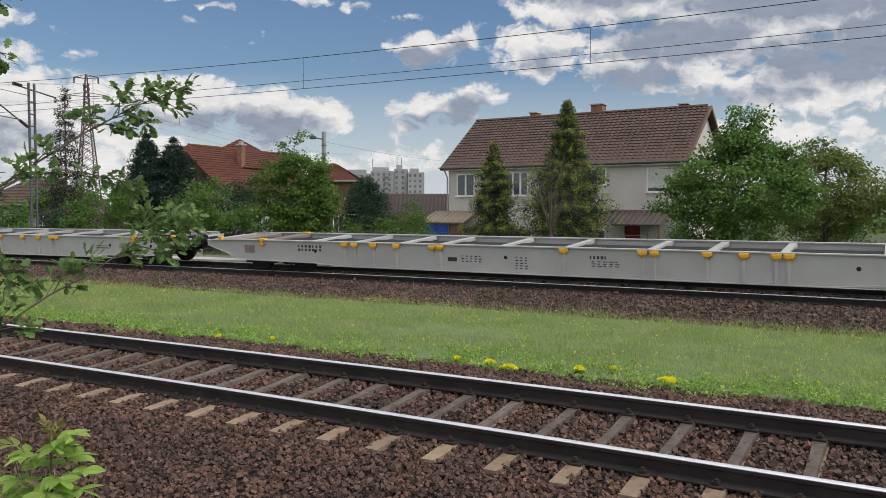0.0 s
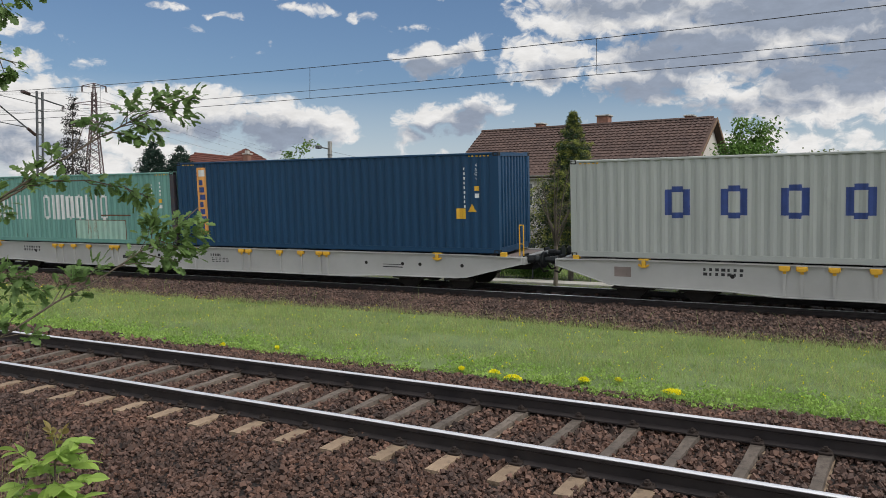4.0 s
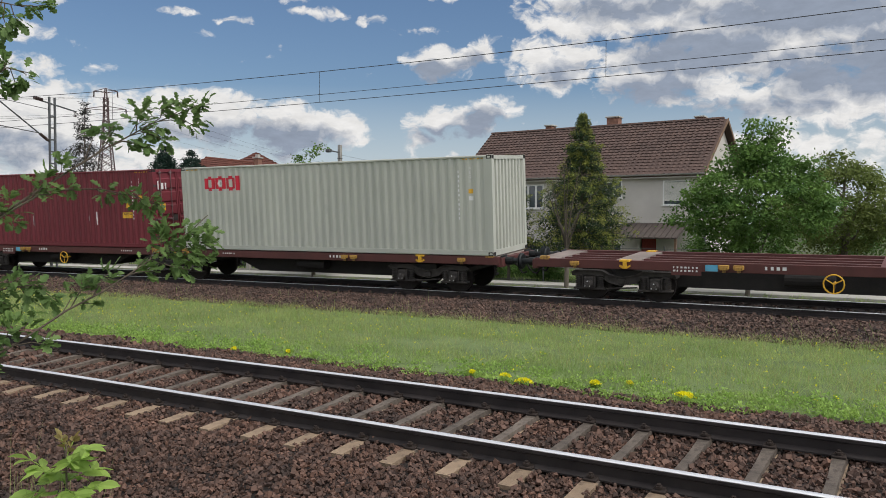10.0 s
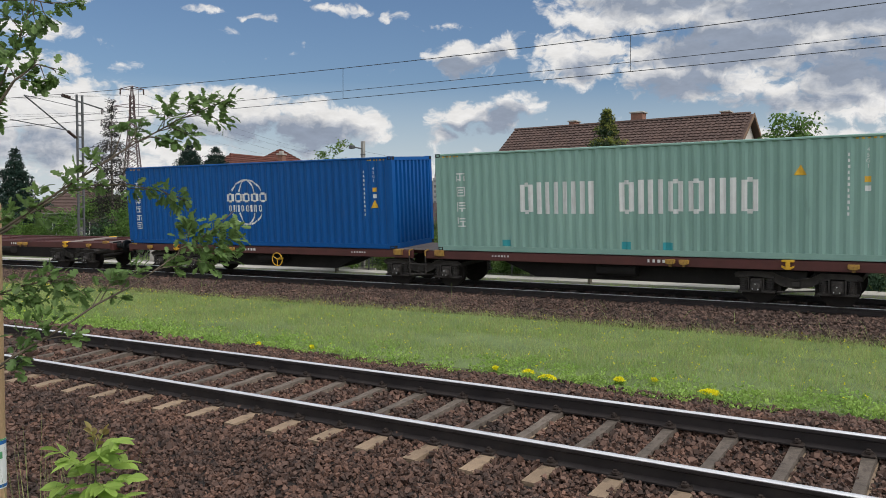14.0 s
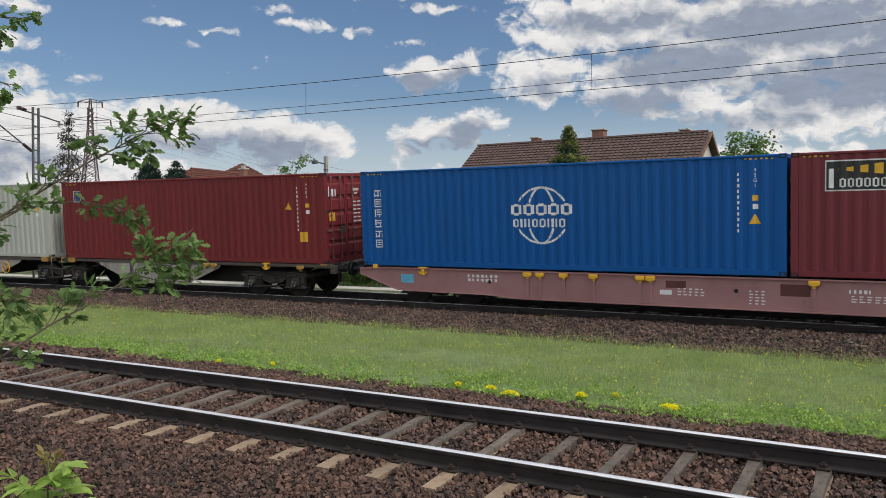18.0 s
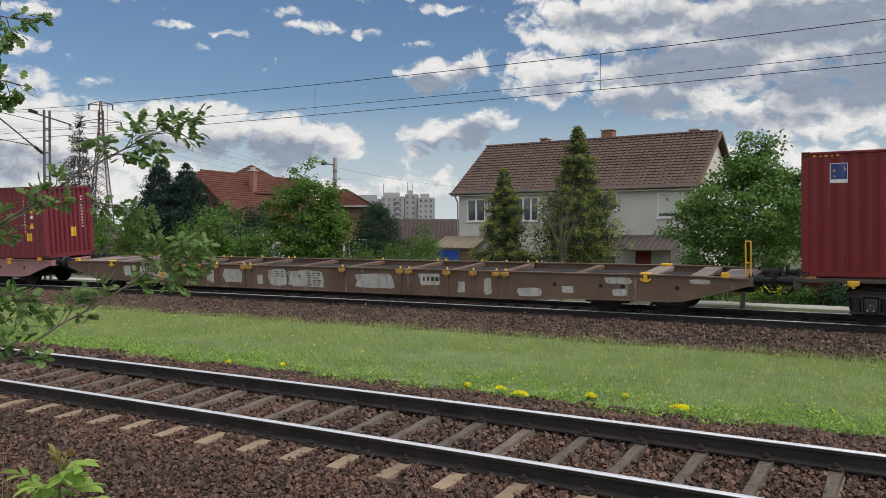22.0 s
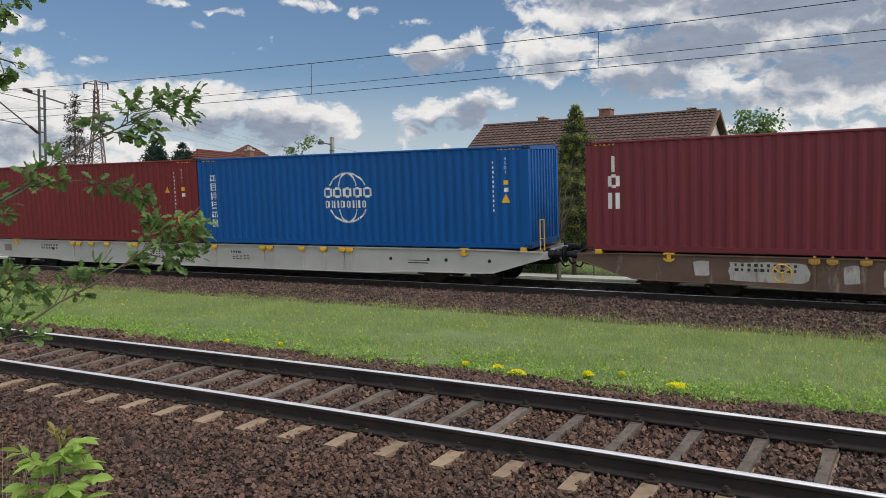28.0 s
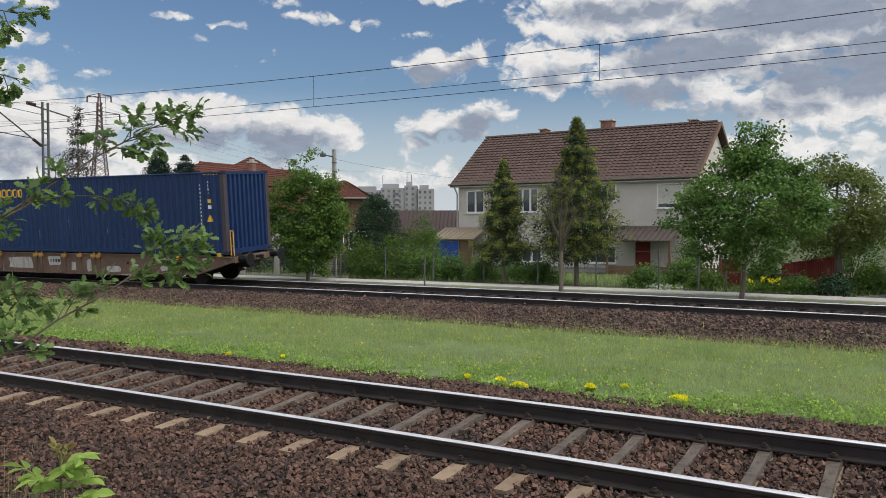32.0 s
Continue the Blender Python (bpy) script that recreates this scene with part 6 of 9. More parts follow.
def window_unit(root, x0, x1, z0, z1, panes=2, shutter=0.0, y=0.0, curtain=True):
    w = obj("window", bpy.data.meshes.new("window"), None, root)
    bm = bmesh.new()
    for a, b, c, d in ((x0, x1, z0, z0 + 0.07), (x0, x1, z1 - 0.07, z1), (x0, x0 + 0.07, z0 + 0.07, z1 - 0.07), (x1 - 0.07, x1, z0 + 0.07, z1 - 0.07)):
        box(bm, a, b, y - 0.02, y + 0.08, c, d, 0.008)
    for i in range(1, panes):
        xm = x0 + (x1 - x0) * i / panes
        box(bm, xm - 0.055, xm + 0.055, y - 0.015, y + 0.075, z0 + 0.07, z1 - 0.07)
    bm.to_mesh(w.data)
    bm.free()
    w.data.materials.append(M["window_frame"])
    for i in range(panes):
        a, b = x0 + (x1 - x0) * i / panes + 0.06, x0 + (x1 - x0) * (i + 1) / panes - 0.06
        part("pane", build(lambda bm: box(bm, a, b, y + 0.03, y + 0.04, z0 + 0.06, z1 - 0.06)), M["glass"], w)
    part("sill", build(lambda bm: box(bm, x0 - 0.06, x1 + 0.06, y - 0.10, y + 0.02, z0 - 0.05, z0 - 0.005, 0.008)), M["window_frame"], w)
    if shutter:
        zs = z1 - 0.07 - (z1 - z0 - 0.14) * shutter
        n = max(int((z1 - 0.07 - zs) / 0.055), 1)
        tagged(part("roller_shutter", build(lambda bm: [box(bm, x0 + 0.07, x1 - 0.07, y - 0.012, y + 0.01, zs + i * 0.055, zs + i * 0.055 + 0.05, 0.0) for i in range(n)]), M["shutter"], w), kind="stuff")
    part("reveal", build(lambda bm: box(bm, x0 + 0.02, x1 - 0.02, y + 0.09, y + 0.11, z0, z1)), M["room"], w)
    return w


def tiled_slope(root, name, p0, along, down, length, fall, up, material, course=0.32, tile=0.30, label=""):
    """A roof slope of overlapping tiles, every one a bent plate, in one mesh."""
    rows, cols = int(fall / course), int(length / tile)
    along, down, up = Vector(along).normalized(), Vector(down).normalized(), Vector(up).normalized()
    prof = np.array([(0.0, 0.018), (0.22, 0.045), (0.45, 0.045), (0.62, 0.018), (1.0, 0.014)])
    V, F = [], []
    k = len(prof)
    for r in range(rows):
        for c in range(cols):
            j = RNG.normal(0, 0.004)
            b = len(V)
            for end in (0, 1):
                d = r * course + (0.0 if end == 0 else course * 1.12)
                lift = 0.0 if end == 0 else 0.055
                for t, h in prof:
                    V.append(p0 + along * (c * tile + t * tile * 1.02) + down * (d + j) + up * (h + lift))
            for end_i in range(k - 1):
                F.append((b + end_i, b + end_i + 1, b + k + end_i + 1, b + k + end_i))
            # front lip
            b2 = len(V)
            for t, h in prof:
                V.append(p0 + along * (c * tile + t * tile * 1.02) + down * ((r + 1.12) * course + j) + up * (h - 0.015))
            for end_i in range(k - 1):
                F.append((b + k + end_i, b + k + end_i + 1, b2 + end_i + 1, b2 + end_i))
    ob = raw(name, [tuple(v) for v in V], F, material, root, label)
    tagged(ob, kind="stuff")
    return ob


def build_house():
    root = thing("house", "two-storey cream plastered house with a brown tiled gable roof", "house", m=HOUSE)
    over = 0.35
    # openings in the front wall: x0, x1, z0, z1
    op = [(0.58, 1.82, 2.82, 4.16), (3.88, 5.36, 2.82, 4.20), (9.15, 10.05, 3.35, 4.27), (12.28, 13.64, 2.93, 4.24), (4.30, 5.60, -0.05, 0.95), (8.55, 10.05, -0.02, 0.95), (11.10, 11.95, -0.70, 1.30)]
    bm = bmesh.new()
    xs = sorted({0.0, HL, *[v for o in op for v in o[:2]]})
    for a, b in zip(xs, xs[1:]):
        cuts = sorted((o[2], o[3]) for o in op if o[0] <= a and o[1] >= b)
        z = HZ0
        for c, d in cuts + [(HEAVE, HEAVE)]:
            if c > z + 0.01:
                box(bm, a, b, 0.0, 0.30, z, c)
            z = d
    bmesh.ops.remove_doubles(bm, verts=bm.verts, dist=0.0005)
    part("front_wall", bm, M["plaster"], root)
    part("back_wall", build(lambda bm: box(bm, 0, HL, HD - 0.3, HD, HZ0, HEAVE)), M["plaster"], root)
    for x0, x1 in ((0.0, 0.3), (HL - 0.3, HL)):
        part("gable_wall", build(lambda bm: prism(bm, [(0.301, HZ0), (HD - 0.301, HZ0), (HD - 0.301, HEAVE), (HD / 2, HRIDGE - 0.28), (0.301, HEAVE)], x0, x1, "x")), M["plaster"], root)
    part("plinth", build(lambda bm: box(bm, -0.03, HL + 0.03, -0.03, -0.002, HZ0 - 0.2, -0.25)), M["plinth"], root)
    part("upper_floor", build(lambda bm: box(bm, 0.3, HL - 0.3, 0.3, HD - 0.3, 1.9, 2.1)), M["room"], root)
    # roof
    slope = Vector((0, HD / 2 + over, HRIDGE - HEAVE + 0.28))
    fall = slope.length
    dn = Vector((0, -slope.y, -slope.z)).normalized()
    upn = Vector((0, -slope.z, slope.y)).normalized()
    roof = part("roof", build(lambda bm: prism(bm, [(-over, HEAVE - 0.30), (-over, HEAVE - 0.18), (HD / 2, HRIDGE), (HD + over, HEAVE - 0.18), (HD + over, HEAVE - 0.30), (HD / 2, HRIDGE - 0.16)], -0.42, HL + 0.32, "x")), M["roof_tile"], root)
    tiled_slope(roof, "roof_tiles", Vector((-0.42, HD / 2 - 0.02, HRIDGE + 0.0)), (1, 0, 0), dn, HL + 0.74, fall - 0.05, upn, M["roof_tile"], 0.30, 0.29, "rows of brown interlocking tiles")

    def ridge(bm):
        for i in range(int((HL + 0.74) / 0.36)):
            x = -0.42 + i * 0.36
            prism(bm, [(HD / 2 - 0.16, HRIDGE + 0.02), (HD / 2 - 0.09, HRIDGE + 0.12), (HD / 2 + 0.09, HRIDGE + 0.12), (HD / 2 + 0.16, HRIDGE + 0.02)], x, x + 0.34, "x")
    tagged(part("ridge_tiles", build(ridge), M["roof_tile"], roof), kind="stuff")
    part("verge_board", build(lambda bm: prism(bm, [(-over, HEAVE - 0.32), (-over, HEAVE - 0.14), (HD / 2, HRIDGE + 0.05), (HD / 2, HRIDGE - 0.17)], HL + 0.32, HL + 0.36, "x")), M["wood"], roof, "brown verge board")
    part("verge_board", build(lambda bm: prism(bm, [(HD / 2, HRIDGE + 0.05), (HD + over, HEAVE - 0.14), (HD + over, HEAVE - 0.32), (HD / 2, HRIDGE - 0.17)], HL + 0.32, HL + 0.36, "x")), M["wood"], roof, "brown verge board")
    part("soffit", build(lambda bm: box(bm, -0.40, HL + 0.31, -over + 0.02, -0.003, HEAVE - 0.36, HEAVE - 0.30)), M["plaster"], roof)

    def gutter(bm):
        n = 6
        pts = [(-over - 0.075 + 0.075 * math.cos(math.pi + math.pi * i / n), HEAVE - 0.17 + 0.075 * math.sin(math.pi + math.pi * i / n)) for i in range(n + 1)]
        prism(bm, pts + [(p[0] * 1.0, p[1] + 0.012) for p in pts[::-1]], -0.45, HL + 0.36, "x")
    part("gutter", build(gutter), M["pole"], roof, "grey half-round gutter")
    part("downpipe", build(lambda bm: (tube(bm, (-0.12, -over - 0.05, HEAVE - 0.22), (-0.06, -0.06, HEAVE - 0.75), 0.045), tube(bm, (-0.06, -0.06, HEAVE - 0.75), (-0.06, -0.06, HZ0), 0.045))), M["pole"], root)
    part("downpipe", build(lambda bm: (tube(bm, (HL - 0.02, -over - 0.05, HEAVE - 0.22), (HL - 0.04, -0.06, HEAVE - 0.7), 0.045), tube(bm, (HL - 0.04, -0.06, HEAVE - 0.7), (HL - 0.04, -0.06, HZ0), 0.045))), M["pole"], root)
    for x, y, w, h in ((7.75, 4.6, 0.36, 0.55), (3.6, 4.5, 0.22, 0.30), (12.9, 4.6, 0.22, 0.22)):
        ch = part("chimney", build(lambda bm: box(bm, x - w, x + w, y - 0.3, y + 0.3, HRIDGE - 0.9, HRIDGE + h, 0.01)), M["brick_chimney"], root)
        part("chimney_cap", build(lambda bm: box(bm, x - w - 0.07, x + w + 0.07, y - 0.37, y + 0.37, HRIDGE + h, HRIDGE + h + 0.08, 0.01)), M["concrete"], ch)
    window_unit(root, *op[0]), window_unit(root, *op[1], panes=3), window_unit(root, *op[2]), window_unit(root, *op[3], panes=1, shutter=0.86)
    window_unit(root, *op[4]), window_unit(root, *op[5], panes=1)
    part("front_door", build(lambda bm: (box(bm, 11.12, 11.93, 0.10, 0.15, -0.70, 1.28, 0.01), box(bm, 11.2, 11.85, 0.085, 0.10, -0.6, 0.2), box(bm, 11.2, 11.85, 0.085, 0.10, 0.35, 1.15))), M["brick_red"], root, "red door")
    # lean-to canopies

    def canopy(x0, x1, zt, zb, out, mk, n):
        c = part("canopy", build(lambda bm: [prism(bm, [(-out, zb), (-0.002, zt), (-0.002, zt - 0.04), (-out, zb - 0.04)], x0 + (x1 - x0) * i / n, x0 + (x1 - x0) * (i + 0.86) / n, "x") for i in range(n)] + [prism(bm, [(-out + 0.02, zb - 0.05), (-0.004, zt - 0.05), (-0.004, zt - 0.07), (-out + 0.02, zb - 0.07)], x0, x1, "x")]), M[mk], root, "lean-to canopy of ribbed sheets")
        for x in (x0 + 0.1, x1 - 0.1):
            part("post", build(lambda bm: box(bm, x - 0.05, x + 0.05, -out + 0.05, -out + 0.15, HZ0, zb - 0.03)), M["wood"], c)
    canopy(-0.95, 2.0, 1.95, 1.28, 1.7, "tin", 9)
    canopy(10.1, 13.6, 2.02, 1.28, 1.8, "dark_tin", 12)
    # tarpaulin: one hanging sheet with folds
    gx, gz = np.linspace(-0.72, 0.96, 17), np.linspace(-0.15, 1.14, 7)
    tv = [(x, -1.60 + 0.035 * math.sin(x * 9 + z * 1.3) * (1.2 - z * 0.6), z - (0.03 * math.sin(x * 4) if z > 1.1 else 0)) for x in gx for z in gz]
    tf = [(a * 7 + b, (a + 1) * 7 + b, (a + 1) * 7 + b + 1, a * 7 + b + 1) for a in range(16) for b in range(6)]
    raw("tarpaulin", tv, tf, M["tarp"], root, "blue tarpaulin hung under the canopy", smooth=True)
    part("lean_to_wall", build(lambda bm: (box(bm, 1.05, 1.9, -1.5, -1.4, HZ0, 1.15), box(bm, 10.2, 13.5, -1.6, -1.5, HZ0, -0.05))), M["wood"], root)
    part("satellite_dish", build(lambda bm: tube(bm, (14.3, 2.0, 3.9), (14.36, 1.98, 3.92), 0.28, 0.33, 14)), M["window_frame"], root)
    return root


M["brick_chimney"] = mat("chimney_brick", (0.26, 0.13, 0.09), (0.19, 0.10, 0.075), 3, 0.9, bump=0.3, bscale=25)
build_house()


# ---- neighbours ----
def hip_house(name, label, corner, turn, length, depth, z0, eave, ridge, hip, wall, tile_m, chimney=None, bay=False):
    m = Matrix.Translation(corner) @ pose(0, 0, 0, 0, 0, turn)
    root = thing(name, label, "house", m=m)
    part("wall", build(lambda bm: box(bm, 0, length, 0, depth, z0, eave)), M[wall], root)
    o = 0.45
    A, B, C, D = Vector((-o, -o, eave)), Vector((length + o, -o, eave)), Vector((length + o, depth + o, eave)), Vector((-o, depth + o, eave))
    R0, R1 = Vector((hip, depth / 2, ridge)), Vector((length - hip, depth / 2, ridge))
    bm = bmesh.new()
    vs = [bm.verts.new(p) for p in (A, B, C, D, R0, R1)]
    for f in ((0, 1, 5, 4), (1, 2, 5), (2, 3, 4, 5), (3, 0, 4), (3, 2, 1, 0)):
        bm.faces.new([vs[i] for i in f])
    roof = part("roof", bm, M[tile_m], root)

    def courses(P, Q, R, S, n):
        # horizontal ledges of tiles on a slope: eave edge P-Q, ridge edge S-R
        V, F = [], []
        nrm = (Q - P).cross(S - P).normalized()
        for i in range(n):
            t0, t1 = i / n, (i + 1.1) / n
            a, b = P.lerp(S, t0), Q.lerp(R, t0)
            c, d = Q.lerp(R, min(t1, 1)), P.lerp(S, min(t1, 1))
            k = max(int((b - a).length / 0.42), 1)
            for j in range(k):
                u0, u1 = j / k, (j + 0.97) / k
                base = len(V)
                V += [a.lerp(b, u0) + nrm * 0.07, a.lerp(b, u1) + nrm * 0.055, d.lerp(c, u1) + nrm * 0.015, d.lerp(c, u0) + nrm * 0.02, a.lerp(b, u0) + nrm * 0.01, a.lerp(b, u1) + nrm * 0.01]
                F += [(base, base + 1, base + 2, base + 3), (base, base + 4, base + 5, base + 1)]
        tagged(raw("roof_tiles", [tuple(v) for v in V], F, M[tile_m], roof, "rows of tiles"), kind="stuff")
    courses(A, B, R1, R0, 18)
    courses(B, C, R1, R1, 18)
    courses(D, A, R0, R0, 18)
    part("gutter", build(lambda bm: box(bm, -o - 0.05, length + o + 0.05, -o - 0.12, -o, eave - 0.08, eave + 0.02)), M["pole"], roof)
    if chimney:
        x, y, h0, h1 = chimney
        ch = part("chimney", build(lambda bm: box(bm, x - 0.28, x + 0.28, y - 0.28, y + 0.28, h0, h1, 0.01)), M["brick_chimney"], root)
        part("chimney_cap", build(lambda bm: (box(bm, x - 0.36, x + 0.36, y - 0.36, y + 0.36, h1, h1 + 0.1), box(bm, x - 0.2, x + 0.2, y - 0.2, y + 0.2, h1 + 0.1, h1 + 0.32))), M["concrete"], ch)
    for x in (length * 0.25, length * 0.7):
        for z in (0.4, 3.0):
            if z + 1.3 < eave:
                window_unit(root, x, x + 1.3, z, z + 1.3, y=-0.06)
    return root


def tile_courses(roof, P, Q, R, S, n, material):
    """Ledges of tiles on a slope: eave edge P-Q, ridge edge S-R."""
    V, F = [], []
    nrm = (Q - P).cross(S - P).normalized()
    for i in range(n):
        t0, t1 = i / n, min((i + 1.1) / n, 1)
        a, b, c, d = P.lerp(S, t0), Q.lerp(R, t0), Q.lerp(R, t1), P.lerp(S, t1)
        k = max(int((b - a).length / 0.34), 1)
        for j in range(k):
            u0, u1 = j / k, (j + 0.95) / k
            base = len(V)
            V += [a.lerp(b, u0) + nrm * 0.08, a.lerp(b, u1) + nrm * 0.055, d.lerp(c, u1) + nrm * 0.015, d.lerp(c, u0) + nrm * 0.02, a.lerp(b, u0) + nrm * 0.01, a.lerp(b, u1) + nrm * 0.01]
            F += [(base, base + 1, base + 2, base + 3), (base, base + 4, base + 5, base + 1)]
    tagged(raw("roof_tiles", [tuple(v) for v in V], F, material, roof, "rows of red tiles"), kind="stuff")


def half_hipped_house():
    """Red-roofed house: a half-hipped wing with a timber gable before a taller hipped block."""
    m = Matrix.Translation((-50.0, 39.4, 0)) @ pose(0, 0, 0, 0, 0, 46 + 48)
    root = thing("house", "house with a steep red tiled half-hipped roof and a brick chimney", "house", m=m)
    W, ridge, eave, L, kink, hip = 4.8, 7.35, 3.4, 14.0, 6.35, 1.2
    vk = W * (ridge - kink) / (ridge - eave)
    part("wall", build(lambda bm: box(bm, 0.5, L, -W + 0.5, W - 0.5, -0.8, eave + 0.25)), M["plinth"], root)
    part("gable_wall", build(lambda bm: prism(bm, [(-W + 0.75, eave + 0.25), (W - 0.75, eave + 0.25), (vk, kink - 0.12), (-vk, kink - 0.12)], 0.5, 0.7, "x")), M["wood"], root, "brown timber gable")
    for v in (-1.3, 0.5):
        part("window", build(lambda bm: box(bm, 0.42, 0.5, v, v + 0.7, eave + 0.7, eave + 2.0, 0.01)), M["window_frame"], root)
        part("pane", build(lambda bm: box(bm, 0.405, 0.42, v + 0.07, v + 0.63, eave + 0.78, eave + 1.92)), M["glass"], root)
    # ridge along x, slopes to -y and +y; the near slope is the one at -y
    E0, E1, K, R0, R1 = Vector((0, -W, eave)), Vector((L, -W, eave)), Vector((0, -vk, kink)), Vector((hip, 0, ridge)), Vector((L, 0, ridge))
    F0, F1, J = Vector((0, W, eave)), Vector((L, W, eave)), Vector((0, vk, kink))
    bm = bmesh.new()
    vs = [bm.verts.new(p) for p in (E0, E1, R1, R0, K, F0, F1, J)]
    for f in ((0, 1, 2, 3, 4), (6, 5, 7, 3, 2), (4, 3, 7)):
        bm.faces.new([vs[i] for i in f])
    ex = bmesh.ops.extrude_face_region(bm, geom=bm.faces[:])
    bmesh.ops.translate(bm, verts=[v for v in ex["geom"] if isinstance(v, bmesh.types.BMVert)], vec=(0, 0, -0.14))
    roof = part("roof", bm, M["red_tile"], root)
    mid = (ridge - kink) / (ridge - eave)
    tile_courses(roof, E0, E1, E1.lerp(R1, 1 - mid), K, 14, M["red_tile"])
    tile_courses(roof, K, E1.lerp(R1, 1 - mid), R1, R0, 5, M["red_tile"])
    tile_courses(roof, J, K, R0, R0, 5, M["red_tile"])
    part("ridge_cap", build(lambda bm: tube(bm, R0, R1, 0.13, n=8)), M["red_tile"], roof)
    # chimney on the near slope
    ch = part("chimney", build(lambda bm: box(bm, 5.3, 5.8, -2.1, -1.6, 5.2, 7.55, 0.01)), M["brick_chimney"], root, "pale brick chimney")
    part("chimney_cap", build(lambda bm: (box(bm, 5.22, 5.88, -2.18, -1.52, 7.55, 7.67), box(bm, 5.4, 5.7, -2.0, -1.7, 7.67, 7.9))), M["concrete"], ch)
    # taller hipped block behind
    c, h, top, low = Vector((9.3, 1.5, 0)), 3.9, 8.5, 5.6
    part("wall", build(lambda bm: box(bm, c.x - h + 0.5, c.x + h - 0.5, c.y - h + 0.5, c.y + h - 0.5, -0.8, low)), M["plinth"], root)
    q = [c + Vector((sx * h, sy * h, low)) for sx, sy in ((-1, -1), (1, -1), (1, 1), (-1, 1))]
    apex = c + Vector((0, 0, top))
    bm = bmesh.new()
    vs = [bm.verts.new(p) for p in q + [apex]]
    for f in ((0, 1, 4), (1, 2, 4), (2, 3, 4), (3, 0, 4), (3, 2, 1, 0)):
        bm.faces.new([vs[i] for i in f])
    high = part("roof", bm, M["red_tile"], root)
    for i in range(4):
        tile_courses(high, q[i], q[(i + 1) % 4], apex, apex, 15, M["red_tile"])


half_hipped_house()
hip_house("house", "small house with red tiled roof and timber upper wall", (-36.2, 38.6, 0), 30, 3.6, 6, -0.8, 4.1, 5.5, 1.7, "wood", "red_tile")
hip_house("house", "distant low house with a rust-red roof", (-79.0, 39.5, 0), 25, 9, 8, -1.0, 2.5, 5.3, 3.5, "plinth", "roof_tile")
hip_house("house", "distant house with a weathered red roof among trees", (4.5, 46.0, 0), -10, 10, 8, -0.8, 3.4, 6.2, 3.0, "plaster", "red_tile")


def shed():
    m = Matrix.Translation((-33.2, 42.5, 0)) @ pose(0, 0, 0, 0, 0, 27)
    root = thing("shed", "long low shed with a rust-brown sheet roof", "shed", m=m)
    part("wall", build(lambda bm: box(bm, 0, 9.0, 0, 4, -0.8, 1.2)), M["plinth"], root)
    roof = part("roof", build(lambda bm: prism(bm, [(-0.38, 1.08), (2.2, 3.19), (4.4, 1.08)], -0.3, 9.2, "x")), M["roof_flat"], root, "rust-brown ribbed sheet roof")
    for i in range(32):
        part("roof_sheet", build(lambda bm: prism(bm, [(-0.4, 1.15), (2.2, 3.25), (2.2, 3.2), (-0.4, 1.09)], i * 0.3 - 0.3, i * 0.3 - 0.05, "x")), M["roof_flat"], roof)


M["roof_flat"] = mat("rust_sheet", (0.062, 0.042, 0.042), (0.048, 0.033, 0.033), 0.8, 0.8, dirt=(0.08, 0.05, 0.045))
shed()


def apartment_block():
    m = Matrix.Translation((-176.9, 229.0, 0)) @ pose(0, 0, 0, 0, 0, 31)
    root = thing("apartment_building", "grey ten-storey panel apartment block in the distance", "apartment building", m=m)
    wings = [(0.0, 9.0, 0.0, 12, 15.2), (9.2, 17.5, -1.2, 12, 16.0), (17.7, 22.4, 0.2, 12, 16.9), (22.6, 28.5, -1.0, 12, 15.6)]
    for x0, x1, y0, d, top in wings:
        w = part("wing", build(lambda bm: box(bm, x0, x1, y0, y0 + d, -4, top)), M["panel"], root)
        n, k = int((top + 1) / 1.95), int((x1 - x0) / 1.7)
        for i in range(n):
            for j in range(k):
                x = x0 + 0.5 + j * (x1 - x0 - 0.4) / k
                z = top - 1.6 - i * 1.95
                part("window", build(lambda bm: box(bm, x, x + 0.8, y0 - 0.05, y0 - 0.01, z, z + 0.9)), M["panel_dark"], w)
        if x1 - x0 > 8:
            for i in range(n):
                z = top - 1.7 - i * 1.95
                part("balcony", build(lambda bm: box(bm, x1 - 3.2, x1 - 1.6, y0 - 0.9, y0, z - 0.35, z + 0.3)), M["panel"], w)
        part("parapet", build(lambda bm: box(bm, x0 + 0.6, x1 - 2.0, y0 + 2, y0 + 7, top, top + 1.5)), M["panel"], w)
    for x, h in ((9.5, 3.0), (18.5, 3.6), (20.2, 3.2)):
        part("aerial", build(lambda bm: tube(bm, (x, 5, 16), (x, 5, 18 + h), 0.10, n=5)), M["galv"], root)
    m2 = Matrix.Translation((-160.0, 285.0, 0)) @ pose(0, 0, 0, 0, 0, 31)
    other = thing("apartment_building", "grey panel apartment block, partly hidden behind a house", "apartment building", m=m2)
    w = part("wing", build(lambda bm: box(bm, 0, 9, 0, 12, -4, 12.5)), M["panel"], other)
    for i in range(6):
        for j in range(4):
            part("window", build(lambda bm: box(bm, 0.7 + j * 2.1, 1.7 + j * 2.1, -0.06, -0.01, 10.6 - i * 2.0, 11.6 - i * 2.0)), M["panel_dark"], w)


apartment_block()

# ---- masts, poles and wires ----


def strut(root, name, p, q, r, material, n=6, label=""):
    return part(name, build(lambda bm: tube(bm, p, q, r, n=n)), material, root, label)


